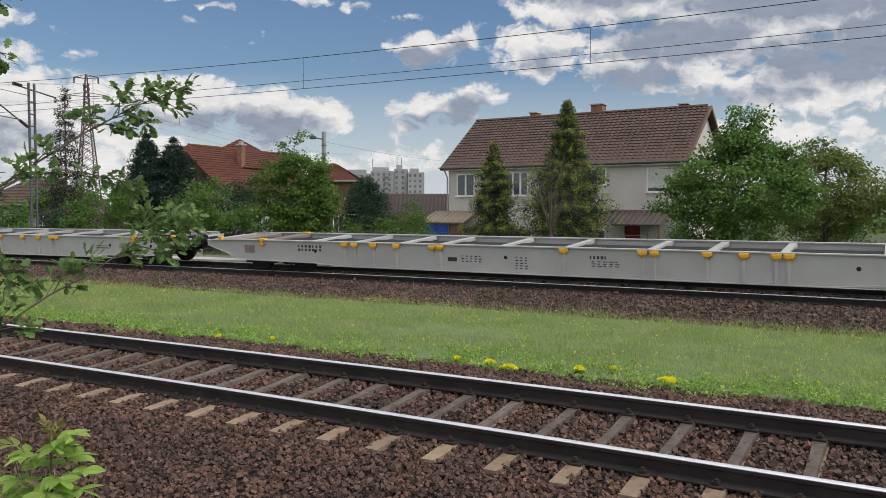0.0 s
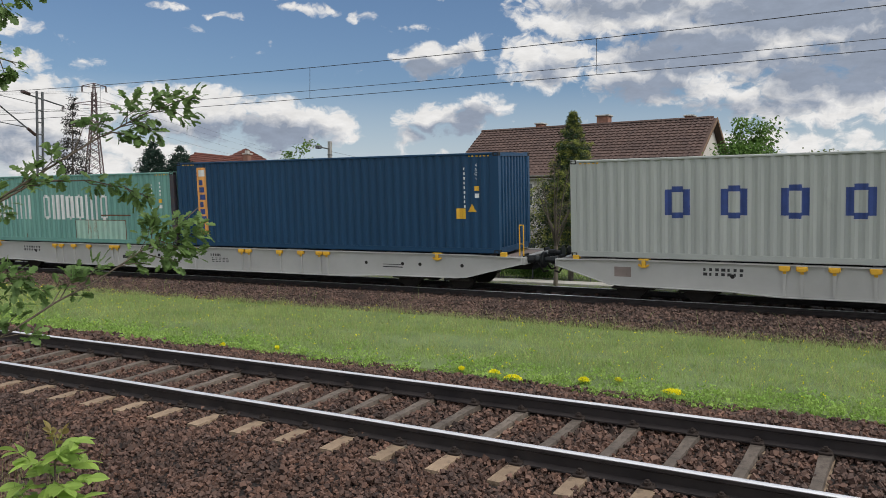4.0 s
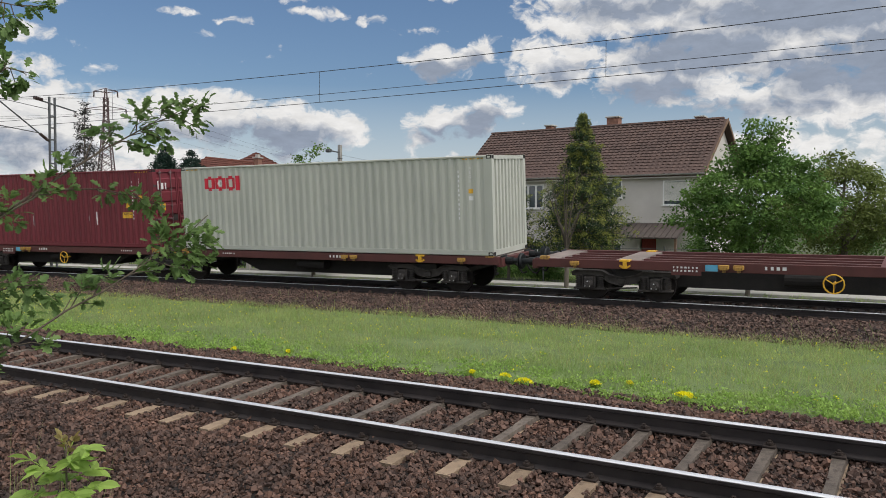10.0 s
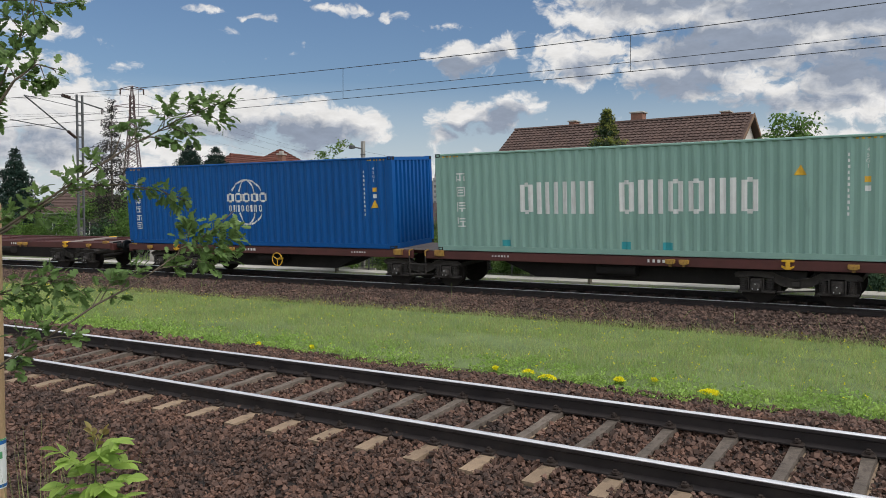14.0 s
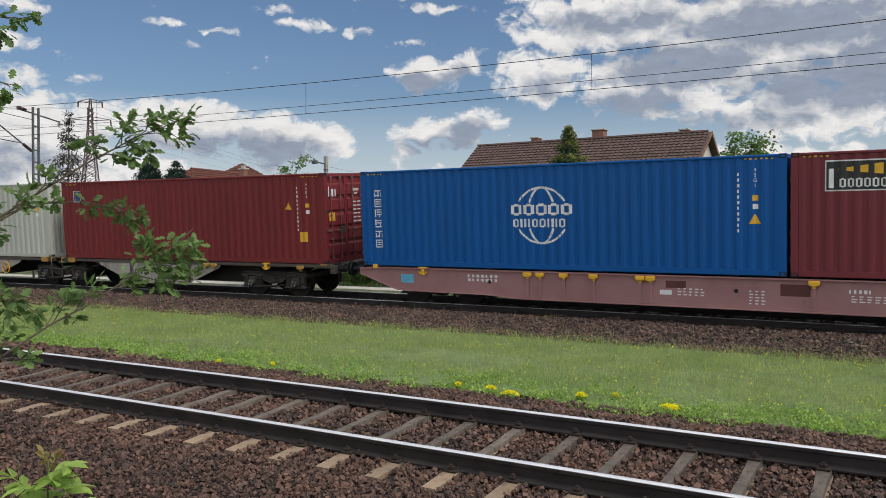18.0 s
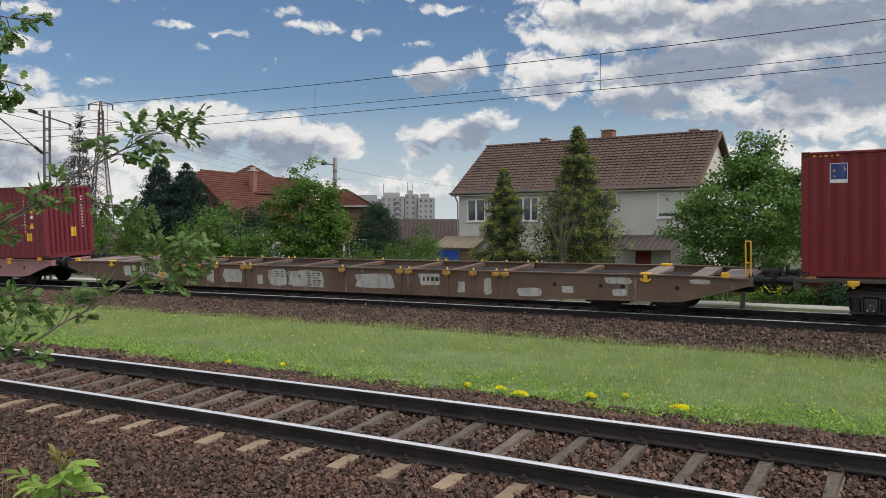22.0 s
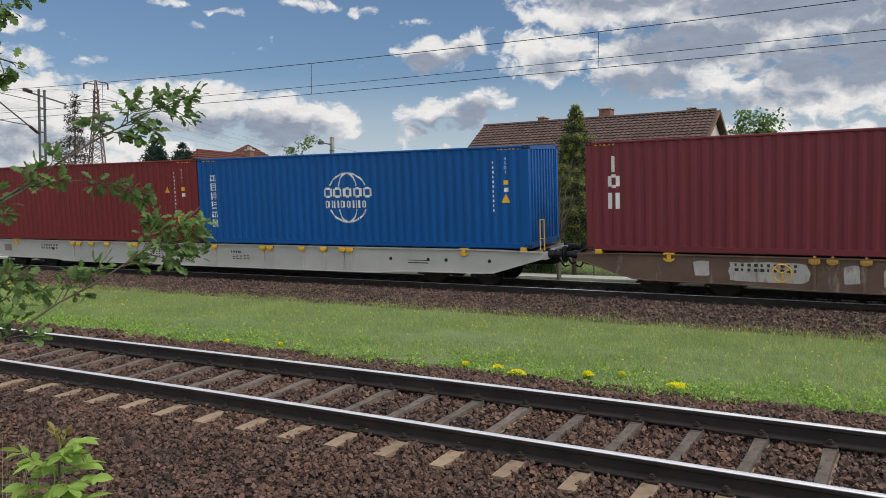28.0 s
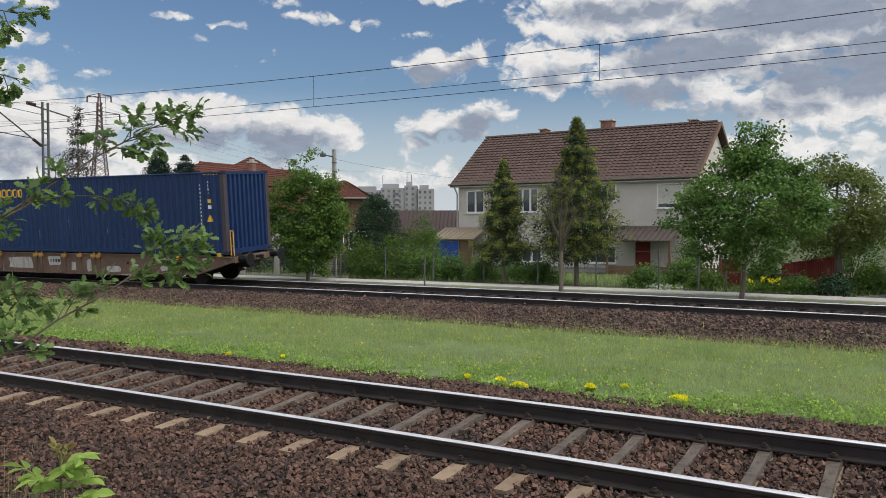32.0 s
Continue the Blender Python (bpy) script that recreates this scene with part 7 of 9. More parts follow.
def sag_wire(name, pts, r, label, cat="wire"):
    cu = bpy.data.curves.new(name, "CURVE")
    cu.dimensions, cu.bevel_depth, cu.bevel_resolution = "3D", r, 1
    sp = cu.splines.new("POLY")
    sp.points.add(len(pts) - 1)
    for p, c in zip(sp.points, pts):
        p.co = (*c, 1)
    cu.materials.append(M["wire"])
    return tagged(new(name, cu), label, cat)


def line_point(s, off, z):
    m = on_track(dict(y=FAR["y"], z=0, cant=0.0), s)
    return m @ Vector((0, off, z))


def catenary():
    ss = np.arange(-110, 50, 2.0)
    sag = lambda s: 0.35 * (((s + 7) / 30) ** 2 if abs(s + 7) < 40 else 1.2)
    sag_wire("messenger_wire", [line_point(s, 0.85, 7.14 + sag(s)) for s in ss], 0.011, "upper carrying wire of the overhead line")
    sag_wire("contact_wire", [line_point(s, 0.85, 6.13 + 0.0 * s) for s in ss], 0.010, "contact wire of the overhead line")
    sag_wire("feeder_wire", [line_point(s, 2.0, 6.62) for s in ss], 0.009, "second wire of the overhead line")
    for s in (-36.6, -26.4, -16.2, -6.1, 4.0, 14.2):
        a, b = line_point(s, 0.85, 7.14 + sag(s)), line_point(s, 0.85, 6.13)
        sag_wire("dropper_wire", [a, b], 0.008, "thin dropper between the overhead wires")


catenary()


def overhead_mast(m, label):
    root = thing("overhead_line_mast", label, "mast", m=m)
    for x in (-0.15, 0.15):
        part("channel", build(lambda bm: (box(bm, -0.05, 0.05, x - 0.04, x + 0.04, -0.8, 7.9, 0.008))), M["galv"], root)
    for i in range(15):
        z = -0.3 + i * 0.56
        part("batten", build(lambda bm: box(bm, -0.052, 0.052, -0.112, 0.112, z, z + 0.06)), M["galv"], root)
    strut(root, "top_arm", (0, -0.95, 7.72), (0, 1.35, 7.38), 0.035, M["galv"])
    tagged(part("insulator", build(lambda bm: [tube(bm, (0, -0.95 + i * 0.09, 7.76 - i * 0.012), (0, -0.90 + i * 0.09, 7.755 - i * 0.012), 0.085, n=10) for i in range(5)]), M["insulator"], root), kind="stuff")
    tagged(part("insulator", build(lambda bm: [tube(bm, (0, 1.3, 7.34 - i * 0.06), (0, 1.3, 7.31 - i * 0.06), 0.07, n=10) for i in range(4)]), M["insulator"], root), kind="stuff")
    # cantilever towards the track
    strut(root, "cantilever_tube", (0, -0.1, 5.75), (0, -2.9, 7.5), 0.032, M["galv"])
    strut(root, "cantilever_tube", (0, -0.1, 7.3), (0, -2.9, 7.5), 0.015, M["galv"])
    strut(root, "pull_off_arm", (0, -0.75, 6.15), (0, -3.6, 6.35), 0.022, M["galv"])
    tagged(part("insulator", build(lambda bm: [tube(bm, (0, -0.25 - i * 0.075, 5.85 + i * 0.047), (0, -0.29 - i * 0.075, 5.875 + i * 0.047), 0.075, n=10) for i in range(6)]), M["insulator"], root), kind="stuff")
    part("footing", build(lambda bm: box(bm, -0.4, 0.4, -0.35, 0.35, -0.9, -0.25, 0.03)), M["concrete"], root)


mm = on_track(dict(y=18.31, z=0, cant=0), -33.97)
overhead_mast(mm, "steel overhead-line mast with cantilever and insulators")


def street_pole():
    root = thing("utility_pole", "tall grey concrete utility pole with a lamp arm", "pole", m=Matrix.Translation((-22.1, 23.4, 0)))
    part("shaft", build(lambda bm: prism(bm, [(-0.075, -0.07), (0.075, -0.07), (0.075, 0.07), (-0.075, 0.07)], -0.5, 5.65, "z")), M["pole"], root)
    part("lamp_arm", build(lambda bm: (tube(bm, (0, -0.1, 5.3), (-0.35, -0.3, 5.38), 0.03), box(bm, -0.55, -0.28, -0.42, -0.22, 5.30, 5.46, 0.03))), M["galv"], root)
    for z in (4.6, 5.0):
        part("clamp", build(lambda bm: box(bm, -0.09, 0.09, -0.085, 0.085, z, z + 0.04)), M["galv"], root)


street_pole()
P = Vector((-22.1, 23.3, 5.2))
Q = Vector((-14.0, 36.0, 4.6))
sag_wire("cable", [P.lerp(Q, t) - Vector((0, 0, 2 * t * (1 - t))) for t in np.linspace(0, 1, 14)], 0.005, "thin overhead cable from the utility pole to the house", "cable")


def pylon():
    root = thing("transmission_tower", "tall lattice power pylon in the distance", "pylon", m=Matrix.Translation((-131.5, 90.2, -1)) @ pose(0, 0, 0, 0, 0, 40))
    H, w0, w1 = 28.0, 2.3, 0.45
    w = lambda z: w0 + (w1 - w0) * min(z / 22.0, 1)
    for sx in (-1, 1):
        for sy in (-1, 1):
            part("leg", build(lambda bm: (tube(bm, (sx * w(0), sy * w(0), 0), (sx * w(22), sy * w(22), 22), 0.11, n=5), tube(bm, (sx * w(22), sy * w(22), 22), (sx * 0.12, sy * 0.12, H), 0.09, n=5))), M["lattice"], root)
    zs = [0.0]
    while zs[-1] < 26:
        zs.append(zs[-1] + max(w(zs[-1]) * 1.25, 1.0))

    def lace(bm):
        for a, b in zip(zs, zs[1:]):
            for i, (p, q) in enumerate((((-1, -1), (1, -1)), ((1, -1), (1, 1)), ((1, 1), (-1, 1)), ((-1, 1), (-1, -1)))):
                tube(bm, (p[0] * w(a), p[1] * w(a), a), (q[0] * w(b), q[1] * w(b), b), 0.055, n=4)
                tube(bm, (q[0] * w(a), q[1] * w(a), a), (p[0] * w(b), p[1] * w(b), b), 0.055, n=4)
    tagged(part("lacing", build(lace), M["lattice"], root), kind="stuff")
    for z, l in ((27.5, 2.1), (24.2, 3.6)):
        part("cross_arm", build(lambda bm: [(tube(bm, (0, 0, z + 0.55), (s * l, 0, z), 0.07, n=5), tube(bm, (0, 0, z - 0.25), (s * l, 0, z), 0.07, n=5)) for s in (-1, 1)]), M["lattice"], root)
    for z, l in ((27.5, 2.1), (24.2, 3.6)):
        for s in (-1, 1):
            part("insulator", build(lambda bm: tube(bm, (s * l, 0, z), (s * l * 1.02, 0, z - 1.1), 0.14, n=6)), M["insulator"], root)


pylon()
for z, l in ((26.5, 2.1), (23.2, 3.6)):
    for s in (-1, 1):
        a = Vector((-131.5, 90.2, z - 1)) + Vector((math.cos(radians(40)), math.sin(radians(40)), 0)) * (s * l)
        for b in (Vector((a.x - 206, a.y - 144, z + 1)), Vector((a.x - 118, a.y + 240, z + 4))):
            sag_wire("power_line", [a.lerp(b, t) - Vector((0, 0, 14 * t * (1 - t))) for t in np.linspace(0, 1, 24)], 0.018, "high-voltage conductor of the distant pylon")

# ---- trees and shrubs ----


def leaves(name, centres, spread, per, size, material, parent, droop=0.0, slim=0.6, kind="stuff", label="", seed=1, spreadz=None):
    """A crown of small folded leaves, gathered in clumps round the given centres."""
    rng = np.random.default_rng(seed)
    c = np.repeat(np.asarray(centres, float), per, 0)
    n = len(c)
    sp = np.repeat(np.broadcast_to(np.asarray(spread, float), (len(centres),)), per)[:, None]
    off = rng.normal(size=(n, 3)) * sp * 0.55
    off[:, 2] *= spreadz or 0.8
    c = c + off
    # blades turn their faces up and outwards, as leaves do towards the light
    face = rng.normal(size=(n, 3)) * 0.55 + off / np.maximum(sp, 1e-3) * 0.9 * (droop > -0.3)
    face[:, 2] += 0.9 if droop > -0.3 else 0.0
    d = rng.normal(size=(n, 3)) + off / np.maximum(sp, 1e-3) * 1.2
    d[:, 2] -= droop
    side = np.cross(d, face)
    side /= np.maximum(np.linalg.norm(side, axis=1, keepdims=True), 1e-6)
    d -= face * (np.sum(d * face, 1) / np.maximum(np.sum(face * face, 1), 1e-6))[:, None] * 0.75
    d /= np.linalg.norm(d, axis=1, keepdims=True)
    up = np.cross(side, d)
    L = size * rng.uniform(0.6, 1.3, (n, 1))
    w = L * slim * 0.5
    v = np.stack([c, c + d * L * 0.5 + side * w + up * L * 0.10, c + d * L + up * L * -0.05, c + d * L * 0.5 - side * w + up * L * 0.10], 1).reshape(-1, 3)
    f = np.arange(n * 4).reshape(n, 4)
    ob = raw(name, v, f, material, parent, label)
    return ob


def limb(bm, p, q, r0, r1, bend_by, rng, seg=4, n=7):
    p, q = Vector(p), Vector(q)
    prev, pr = p, r0
    side = Vector(rng.normal(size=3)) * bend_by
    for i in range(1, seg + 1):
        t = i / seg
        cur = p.lerp(q, t) + side * math.sin(math.pi * t)
        r = r0 + (r1 - r0) * t
        tube(bm, prev, cur, pr, r, n, caps=(i == 1 or i == seg))
        prev, pr = cur, r


def broad_tree(base, top, half, label, material, clear=1.2, leaf=0.17, clumps=150, per=42, trunk=0.14, seed=1, squash=1.0, name="tree", category="tree", gap=0.0, lean=(0, 0), bark="bark", spread=0.42, taper_by=0.35, flat=0.45, spires=()):
    """A branching tree: base (x, y), heights over the ground, half width of the crown."""
    rng = np.random.default_rng(seed)
    z0 = ground_at(base[0], base[1]) - 0.05
    root = thing(name, label, category, m=Matrix.Translation((base[0], base[1], z0)))
    H = top - z0
    crown_mid, crown_h = (clear + H) / 2, (H - clear) / 2
    pts = []
    while len(pts) < clumps:
        u = rng.normal(size=3)
        u /= np.linalg.norm(u)
        r = rng.uniform(0.35, 1.0) ** 0.6
        # lumpy outline: wider below the middle, uneven lobes
        lob = 1 + 0.22 * noise.noise(Vector(u * 2.1) + Vector((seed * 3.7, 0, 0))) + 0.12 * noise.noise(Vector(u * 5.3) + Vector((0, seed, 0)))
        x, y, z = u[0] * half * r * lob, u[1] * half * r * lob * squash, crown_mid + u[2] * crown_h * r * lob
        taper = 1.0 - taper_by * max(0, (z - crown_mid) / crown_h)
        if noise.noise(Vector((x, y, z)) * 0.9 + Vector((seed, seed, 0))) < -0.32 + gap:
            continue
        pts.append((x * taper + lean[0] * z / H, y * taper + lean[1] * z / H, z))
    pts = np.array(pts + [(x + rng.normal() * 0.07, y + rng.normal() * 0.07, z - z0 - k * 0.22) for x, y, z in spires for k in range(4)])
    bm = bmesh.new()
    fork = Vector((lean[0] * 0.3, lean[1] * 0.3, max(clear * 0.95, 0.5)))
    limb(bm, (0, 0, 0), fork, trunk, trunk * 0.78, 0.03, rng, 4, 9)
    limb(bm, fork, (lean[0] * 0.9, lean[1] * 0.9, H * 0.9), trunk * 0.72, trunk * 0.12, half * 0.05, rng, 5, 7)
    part("trunk", bm, M[bark], root)
    order = rng.permutation(len(pts))
    mains = [Vector(pts[i]) * 0.72 + Vector((0, 0, crown_mid * 0.2)) for i in order[:9]]
    bm = bmesh.new()
    for q in mains:
        limb(bm, fork.lerp(Vector((lean[0] * 0.6, lean[1] * 0.6, H * 0.7)), rng.uniform(0, 0.6)), q, trunk * 0.42, trunk * 0.12, half * 0.08, rng, 4, 6)
    part("limb_wood", bm, M[bark], root)
    bm = bmesh.new()
    for i in order[9:9 + min(60, len(pts) - 9)]:
        q = Vector(pts[i])
        a = min(mains, key=lambda w: (w - q).length)
        limb(bm, a, q, trunk * 0.13, trunk * 0.04, 0.06, rng, 2, 4)
    tagged(part("twig_wood", bm, M[bark], root), kind="stuff")
    leaves("crown", pts, rng.uniform(0.6, 1.4, len(pts)) * spread, per, leaf, M[material], root, 0.15, 0.72, seed=seed, spreadz=flat)
    return root


def cone_tree(base, top, half, label, material, clear=0.3, leaf=0.16, rows=26, per=26, seed=1, ragged=0.25, name="conifer_tree", trunk=0.10, droop=0.35, slim=0.4, power=0.85, bark="bark", spread=0.30, z0=None, tips=None):
    rng = np.random.default_rng(seed)
    z0 = ground_at(base[0], base[1]) - 0.05 if z0 is None else z0
    root = thing(name, label, "tree", m=Matrix.Translation((base[0], base[1], z0)))
    H = top - z0
    bm = bmesh.new()
    limb(bm, (0, 0, 0), (0, 0, H * 0.97), trunk, 0.015, 0.03, rng, 6, 8)
    part("trunk", bm, M[bark], root)
    pts, sp = [], []
    bmb = bmesh.new()
    for i in range(rows):
        t = (i + rng.uniform(0, 0.8)) / rows
        z = clear + (H - clear) * t
        R = half * (1 - t) ** power * (1 + ragged * rng.normal() * 0.6)
        if t < 0.12:
            R *= 0.6 + 3 * t
        k = max(int(4 + R * 6), 3)
        a0 = rng.uniform(0, 6.3)
        for j in range(k):
            a = a0 + 2 * math.pi * j / k + rng.normal() * 0.2
            r1 = max(R * (1 + ragged * rng.normal() * 0.5), 0.05)
            tip = Vector((math.cos(a) * r1, math.sin(a) * r1, z - droop * r1 * 0.45))
            limb(bmb, (0, 0, z), tip, 0.018, 0.006, 0.0, rng, 1, 3)
            for f in (0.95, 0.6) if r1 > 0.5 else (0.8,):
                pts.append((tip.x * f, tip.y * f, z - droop * r1 * 0.45 * f))
                sp.append(spread * (0.5 + 0.6 * (1 - t)))
    tagged(part("bough_wood", bmb, M[bark], root), kind="stuff")
    leaves("crown", pts, np.array(sp), per, leaf, M[material], root, droop * 0.6, slim, seed=seed)
    if tips:
        P = np.array(pts) * [1.18, 1.18, 1.0] + [0, 0, 0.14]
        pick = rng.uniform(size=len(P)) < 0.85
        leaves("tip_growth", P[pick], np.array(sp)[pick] * 0.62, per, leaf * 0.8, M[tips], root, -0.15, slim, label="yellow-green young tips", seed=seed + 50)
    return root


def shrub(base, top, half, label, material, seed=1, clumps=70, per=54, leaf=0.10, depth=None, name="shrub", spread=0.30):
    rng = np.random.default_rng(seed)
    z0 = ground_at(base[0], base[1]) - 0.05
    root = thing(name, label, "shrub", m=Matrix.Translation((base[0], base[1], z0)))
    H, dd = top - z0, depth or half
    pts = []
    for _ in range(clumps):
        a, r, z = rng.uniform(0, 6.3), rng.uniform(0, 1) ** 0.5, rng.uniform(0.08, 1.0)
        w = math.sqrt(max(1 - (z * 0.96) ** 2.2, 0.03)) * (1 + 0.25 * noise.noise(Vector((math.cos(a) * 2, math.sin(a) * 2, z * 3 + seed))))
        pts.append((math.cos(a) * r * half * w, math.sin(a) * r * dd * w, z * H * (1 + 0.12 * rng.normal())))
    bm = bmesh.new()
    for p in pts[::4]:
        limb(bm, (rng.normal() * 0.12, rng.normal() * 0.12, 0), p, 0.025, 0.006, 0.08, rng, 2, 4)
    tagged(part("stem_wood", bm, M["bark"], root), kind="stuff")
    leaves("foliage", pts, spread, per, leaf, M[material], root, 0.1, 0.65, seed=seed)
    return root


def planting():
    # along the line, between track and pavement
    broad_tree((-21.6, 20.9), 5.1, 1.85, "leafy young tree with a dense green crown", "leaf_light", clear=0.4, seed=3, clumps=300, per=72, taper_by=0.2, trunk=0.10, leaf=0.125, spread=0.34)
    broad_tree((-3.2, 20.3), 4.75, 2.6, "maple tree with a dense dark green crown", "leaf", clear=1.1, seed=5, clumps=290, per=84, trunk=0.085, leaf=0.115, lean=(0.3, 0.2), taper_by=0.62, spread=0.33, gap=0.0, spires=((0.1, 0.05, 5.2), (0.8, 0.45, 5.1), (0.45, 0.2, 4.9)))
    # bare young tree
    rng = np.random.default_rng(11)
    z0 = ground_at(-9.55, 20.8)
    root = thing("tree", "slender bare tree with thin grey branches", "tree", m=Matrix.Translation((-9.55, 20.8, z0)))
    bm = bmesh.new()
    limb(bm, (0, 0, 0), (0, 0, 1.5), 0.085, 0.07, 0.02, rng, 4, 9)
    part("trunk", bm, M["bark"], root)
    bm = bmesh.new()
    for i in range(11):
        a, r = 2.4 * i, rng.uniform(0.4, 1.25)
        p, q = Vector((0, 0, 1.25 + 0.07 * i)), Vector((math.cos(a) * r, math.sin(a) * r * 0.8, rng.uniform(2.2, 5.3 - r)))
        limb(bm, p, q, 0.035, 0.008, 0.12, rng, 5, 5)
        for k in range(7):
            s = p.lerp(q, rng.uniform(0.3, 1))
            limb(bm, s, s + Vector((rng.normal() * 0.28, rng.normal() * 0.28, rng.uniform(0.05, 0.6))), 0.010, 0.003, 0.03, rng, 2, 3)
    tagged(part("branch_wood", bm, M["dry"], root), kind="stuff")
    # garden in front of the house
    cone_tree((-13.45, 23.9), 4.7, 1.05, "narrow thuja with yellow-tipped sprays", "thuja", clear=1.15, seed=2, rows=30, per=44, leaf=0.105, ragged=0.38, trunk=0.07, power=0.8, tips="thuja_tip", spread=0.21)
    cone_tree((-10.3, 24.2), 6.35, 1.75, "tall thuja with yellow-tipped sprays", "thuja", clear=1.2, seed=4, rows=36, per=44, leaf=0.11, ragged=0.42, trunk=0.11, power=0.85, tips="thuja_tip", spread=0.22)
    broad_tree((-1.0, 27.2), 4.5, 2.6, "spreading tree with olive green leaves and a forked trunk", "leaf_olive", clear=1.35, seed=8, clumps=250, per=64, trunk=0.17, leaf=0.12, gap=0.16)
    broad_tree((3.6, 29.5), 4.6, 2.6, "leafy garden tree, olive green", "leaf_olive", clear=1.0, seed=9, clumps=190, per=60, trunk=0.15, leaf=0.15, gap=0.1)
    broad_tree((2.2, 24.9), 3.0, 0.8, "small bright green garden tree", "leaf_light", clear=0.5, seed=21, clumps=60, per=36, trunk=0.05)
    cone_tree((-22.9, 27.8), 3.75, 1.95, "dense dark juniper bush, rounded", "juniper", clear=0.0, seed=6, rows=28, per=66, ragged=0.25, power=0.5, leaf=0.10, name="juniper_tree")
    # shrubs behind the mesh fence
    k = 0
    for x, y, top, half, mk in ((-21.4, 24.6, 1.1, 1.0, "leaf_light"), (-19.6, 24.8, 1.35, 1.1, "leaf_light"), (-18.4, 25.2, 0.75, 1.0, "leaf"), (-16.6, 24.9, 0.55, 0.9, "leaf"), (-15.0, 25.0, 0.4, 0.8, "leaf"), (-14.4, 27.0, 0.2, 0.9, "leaf"), (-12.3, 25.2, 0.35, 0.8, "leaf"),
                                (-19.8, 27.6, 2.2, 1.2, "leaf_light"), (-20.6, 28.8, 2.1, 1.1, "leaf_light"), (-7.8, 25.4, 0.20, 0.8, "leaf"), (-6.6, 26.6, 0.55, 0.7, "leaf"), (-5.4, 25.4, 0.15, 0.7, "leaf_light"), (-0.8, 31.0, 1.7, 1.4, "leaf"), (1.8, 32.0, 2.0, 1.5, "leaf"), (3.8, 31.0, 1.8, 1.4, "leaf_light"), (-3.3, 25.8, 0.75, 0.7, "leaf_light"), (-2.0, 24.9, 0.0, 0.5, "leaf"), (-0.88, 24.6, 0.10, 0.42, "juniper"), (0.2, 25.9, 0.35, 0.5, "leaf_light"), (5.0, 26.2, 1.2, 1.0, "leaf")):
        k += 1
        shrub((x, y), top, half, {"leaf": "dark green leafy garden shrub", "leaf_light": "bright green leafy shrub behind the fence", "juniper": "clipped round dark evergreen bush"}[mk], mk, seed=30 + k)
    shrub((-8.0, 33.4), 1.3, 0.75, "dense green bush by the house entrance", "leaf", seed=70)
    # irises and white blossom
    leaves_root = thing("flower_bed", "bed of yellow irises and white blossom", "flowers", m=Matrix.Translation((-3.0, 24.6, ground_at(-3, 24.6))))
    rng2 = np.random.default_rng(5)
    leaves("blossom", np.stack([rng2.uniform(-0.7, 0.6, 11), rng2.uniform(-0.3, 0.3, 11), rng2.uniform(0.35, 0.55, 11)], 1), 0.06, 10, 0.10, M["yellow_flower"], leaves_root, seed=1)
    leaves("foliage", np.stack([rng2.uniform(-1.2, 1.2, 50), rng2.uniform(-0.4, 0.4, 50), rng2.uniform(0.0, 0.3, 50)], 1), 0.14, 14, 0.22, M["leaf_light"], leaves_root, -0.9, 0.2, seed=2)
    leaves("blossom", np.stack([rng2.uniform(-4.4, -3.2, 30), rng2.uniform(-0.2, 0.6, 30), rng2.uniform(0.0, 0.14, 30)], 1), 0.09, 12, 0.07, M["white_flower"], leaves_root, seed=3)
    # to the left, beyond the mast
    cone_tree((-49.4, 35.8), 7.9, 3.0, "tall dark blue-green spruce", "spruce", clear=0.6, seed=12, rows=38, per=44, leaf=0.17, ragged=0.3, power=0.72, droop=0.5, trunk=0.14)
    cone_tree((-47.4, 36.7), 7.5, 3.2, "tall dark blue-green spruce", "spruce", clear=0.6, seed=13, rows=38, per=44, leaf=0.17, ragged=0.3, power=0.72, droop=0.5, trunk=0.14)
    cone_tree((-52.4, 31.0), 11.0, 2.3, "sparse half-dead spruce with bare boughs", "dead_spray", clear=1.5, seed=14, rows=28, per=13, leaf=0.24, ragged=0.45, droop=0.55, trunk=0.15, slim=0.25)
    cone_tree((-66.8, 31.6), 7.9, 2.6, "dark spruce beyond the line", "spruce", clear=0.8, seed=15, rows=30, per=24, leaf=0.28, ragged=0.35, droop=0.5, trunk=0.15)
    broad_tree((-33.2, 24.5), 2.5, 1.35, "small tree with bright green leaves", "leaf_light", clear=0.3, seed=16, clumps=70, per=36, trunk=0.06)
    for i, (x, y, top, half, mk) in enumerate(((-43.5, 26.0, 2.45, 1.68, "leaf"), (-39.7, 26.0, 2.98, 1.30, "leaf_light"), (-45.9, 26.0, 1.56, 1.54, "juniper"), (-33.0, 26.0, 2.65, 1.19, "leaf_light"), (-30.0, 26.0, 2.00, 1.15, "leaf"), (-51.0, 26.0, 2.23, 1.82, "leaf"), (-54.0, 26.0, 1.55, 2.02, "leaf_light"), (-59.6, 26.0, 2.45, 2.47, "leaf"), (-67.5, 26.0, 2.23, 2.74, "leaf_light"), (-26.6, 26.2, 2.20, 1.20, "juniper"), (-33.5, 27.5, 1.80, 1.60, "leaf"), (-37.0, 29.5, 2.60, 2.00, "juniper"))):
        shrub((x, y), top, half, {"leaf": "dark green leafy hedge shrub", "leaf_light": "bright green leafy hedge shrub", "juniper": "dark evergreen bush behind the fence"}[mk], mk, seed=90 + i, clumps=90, leaf=0.14)
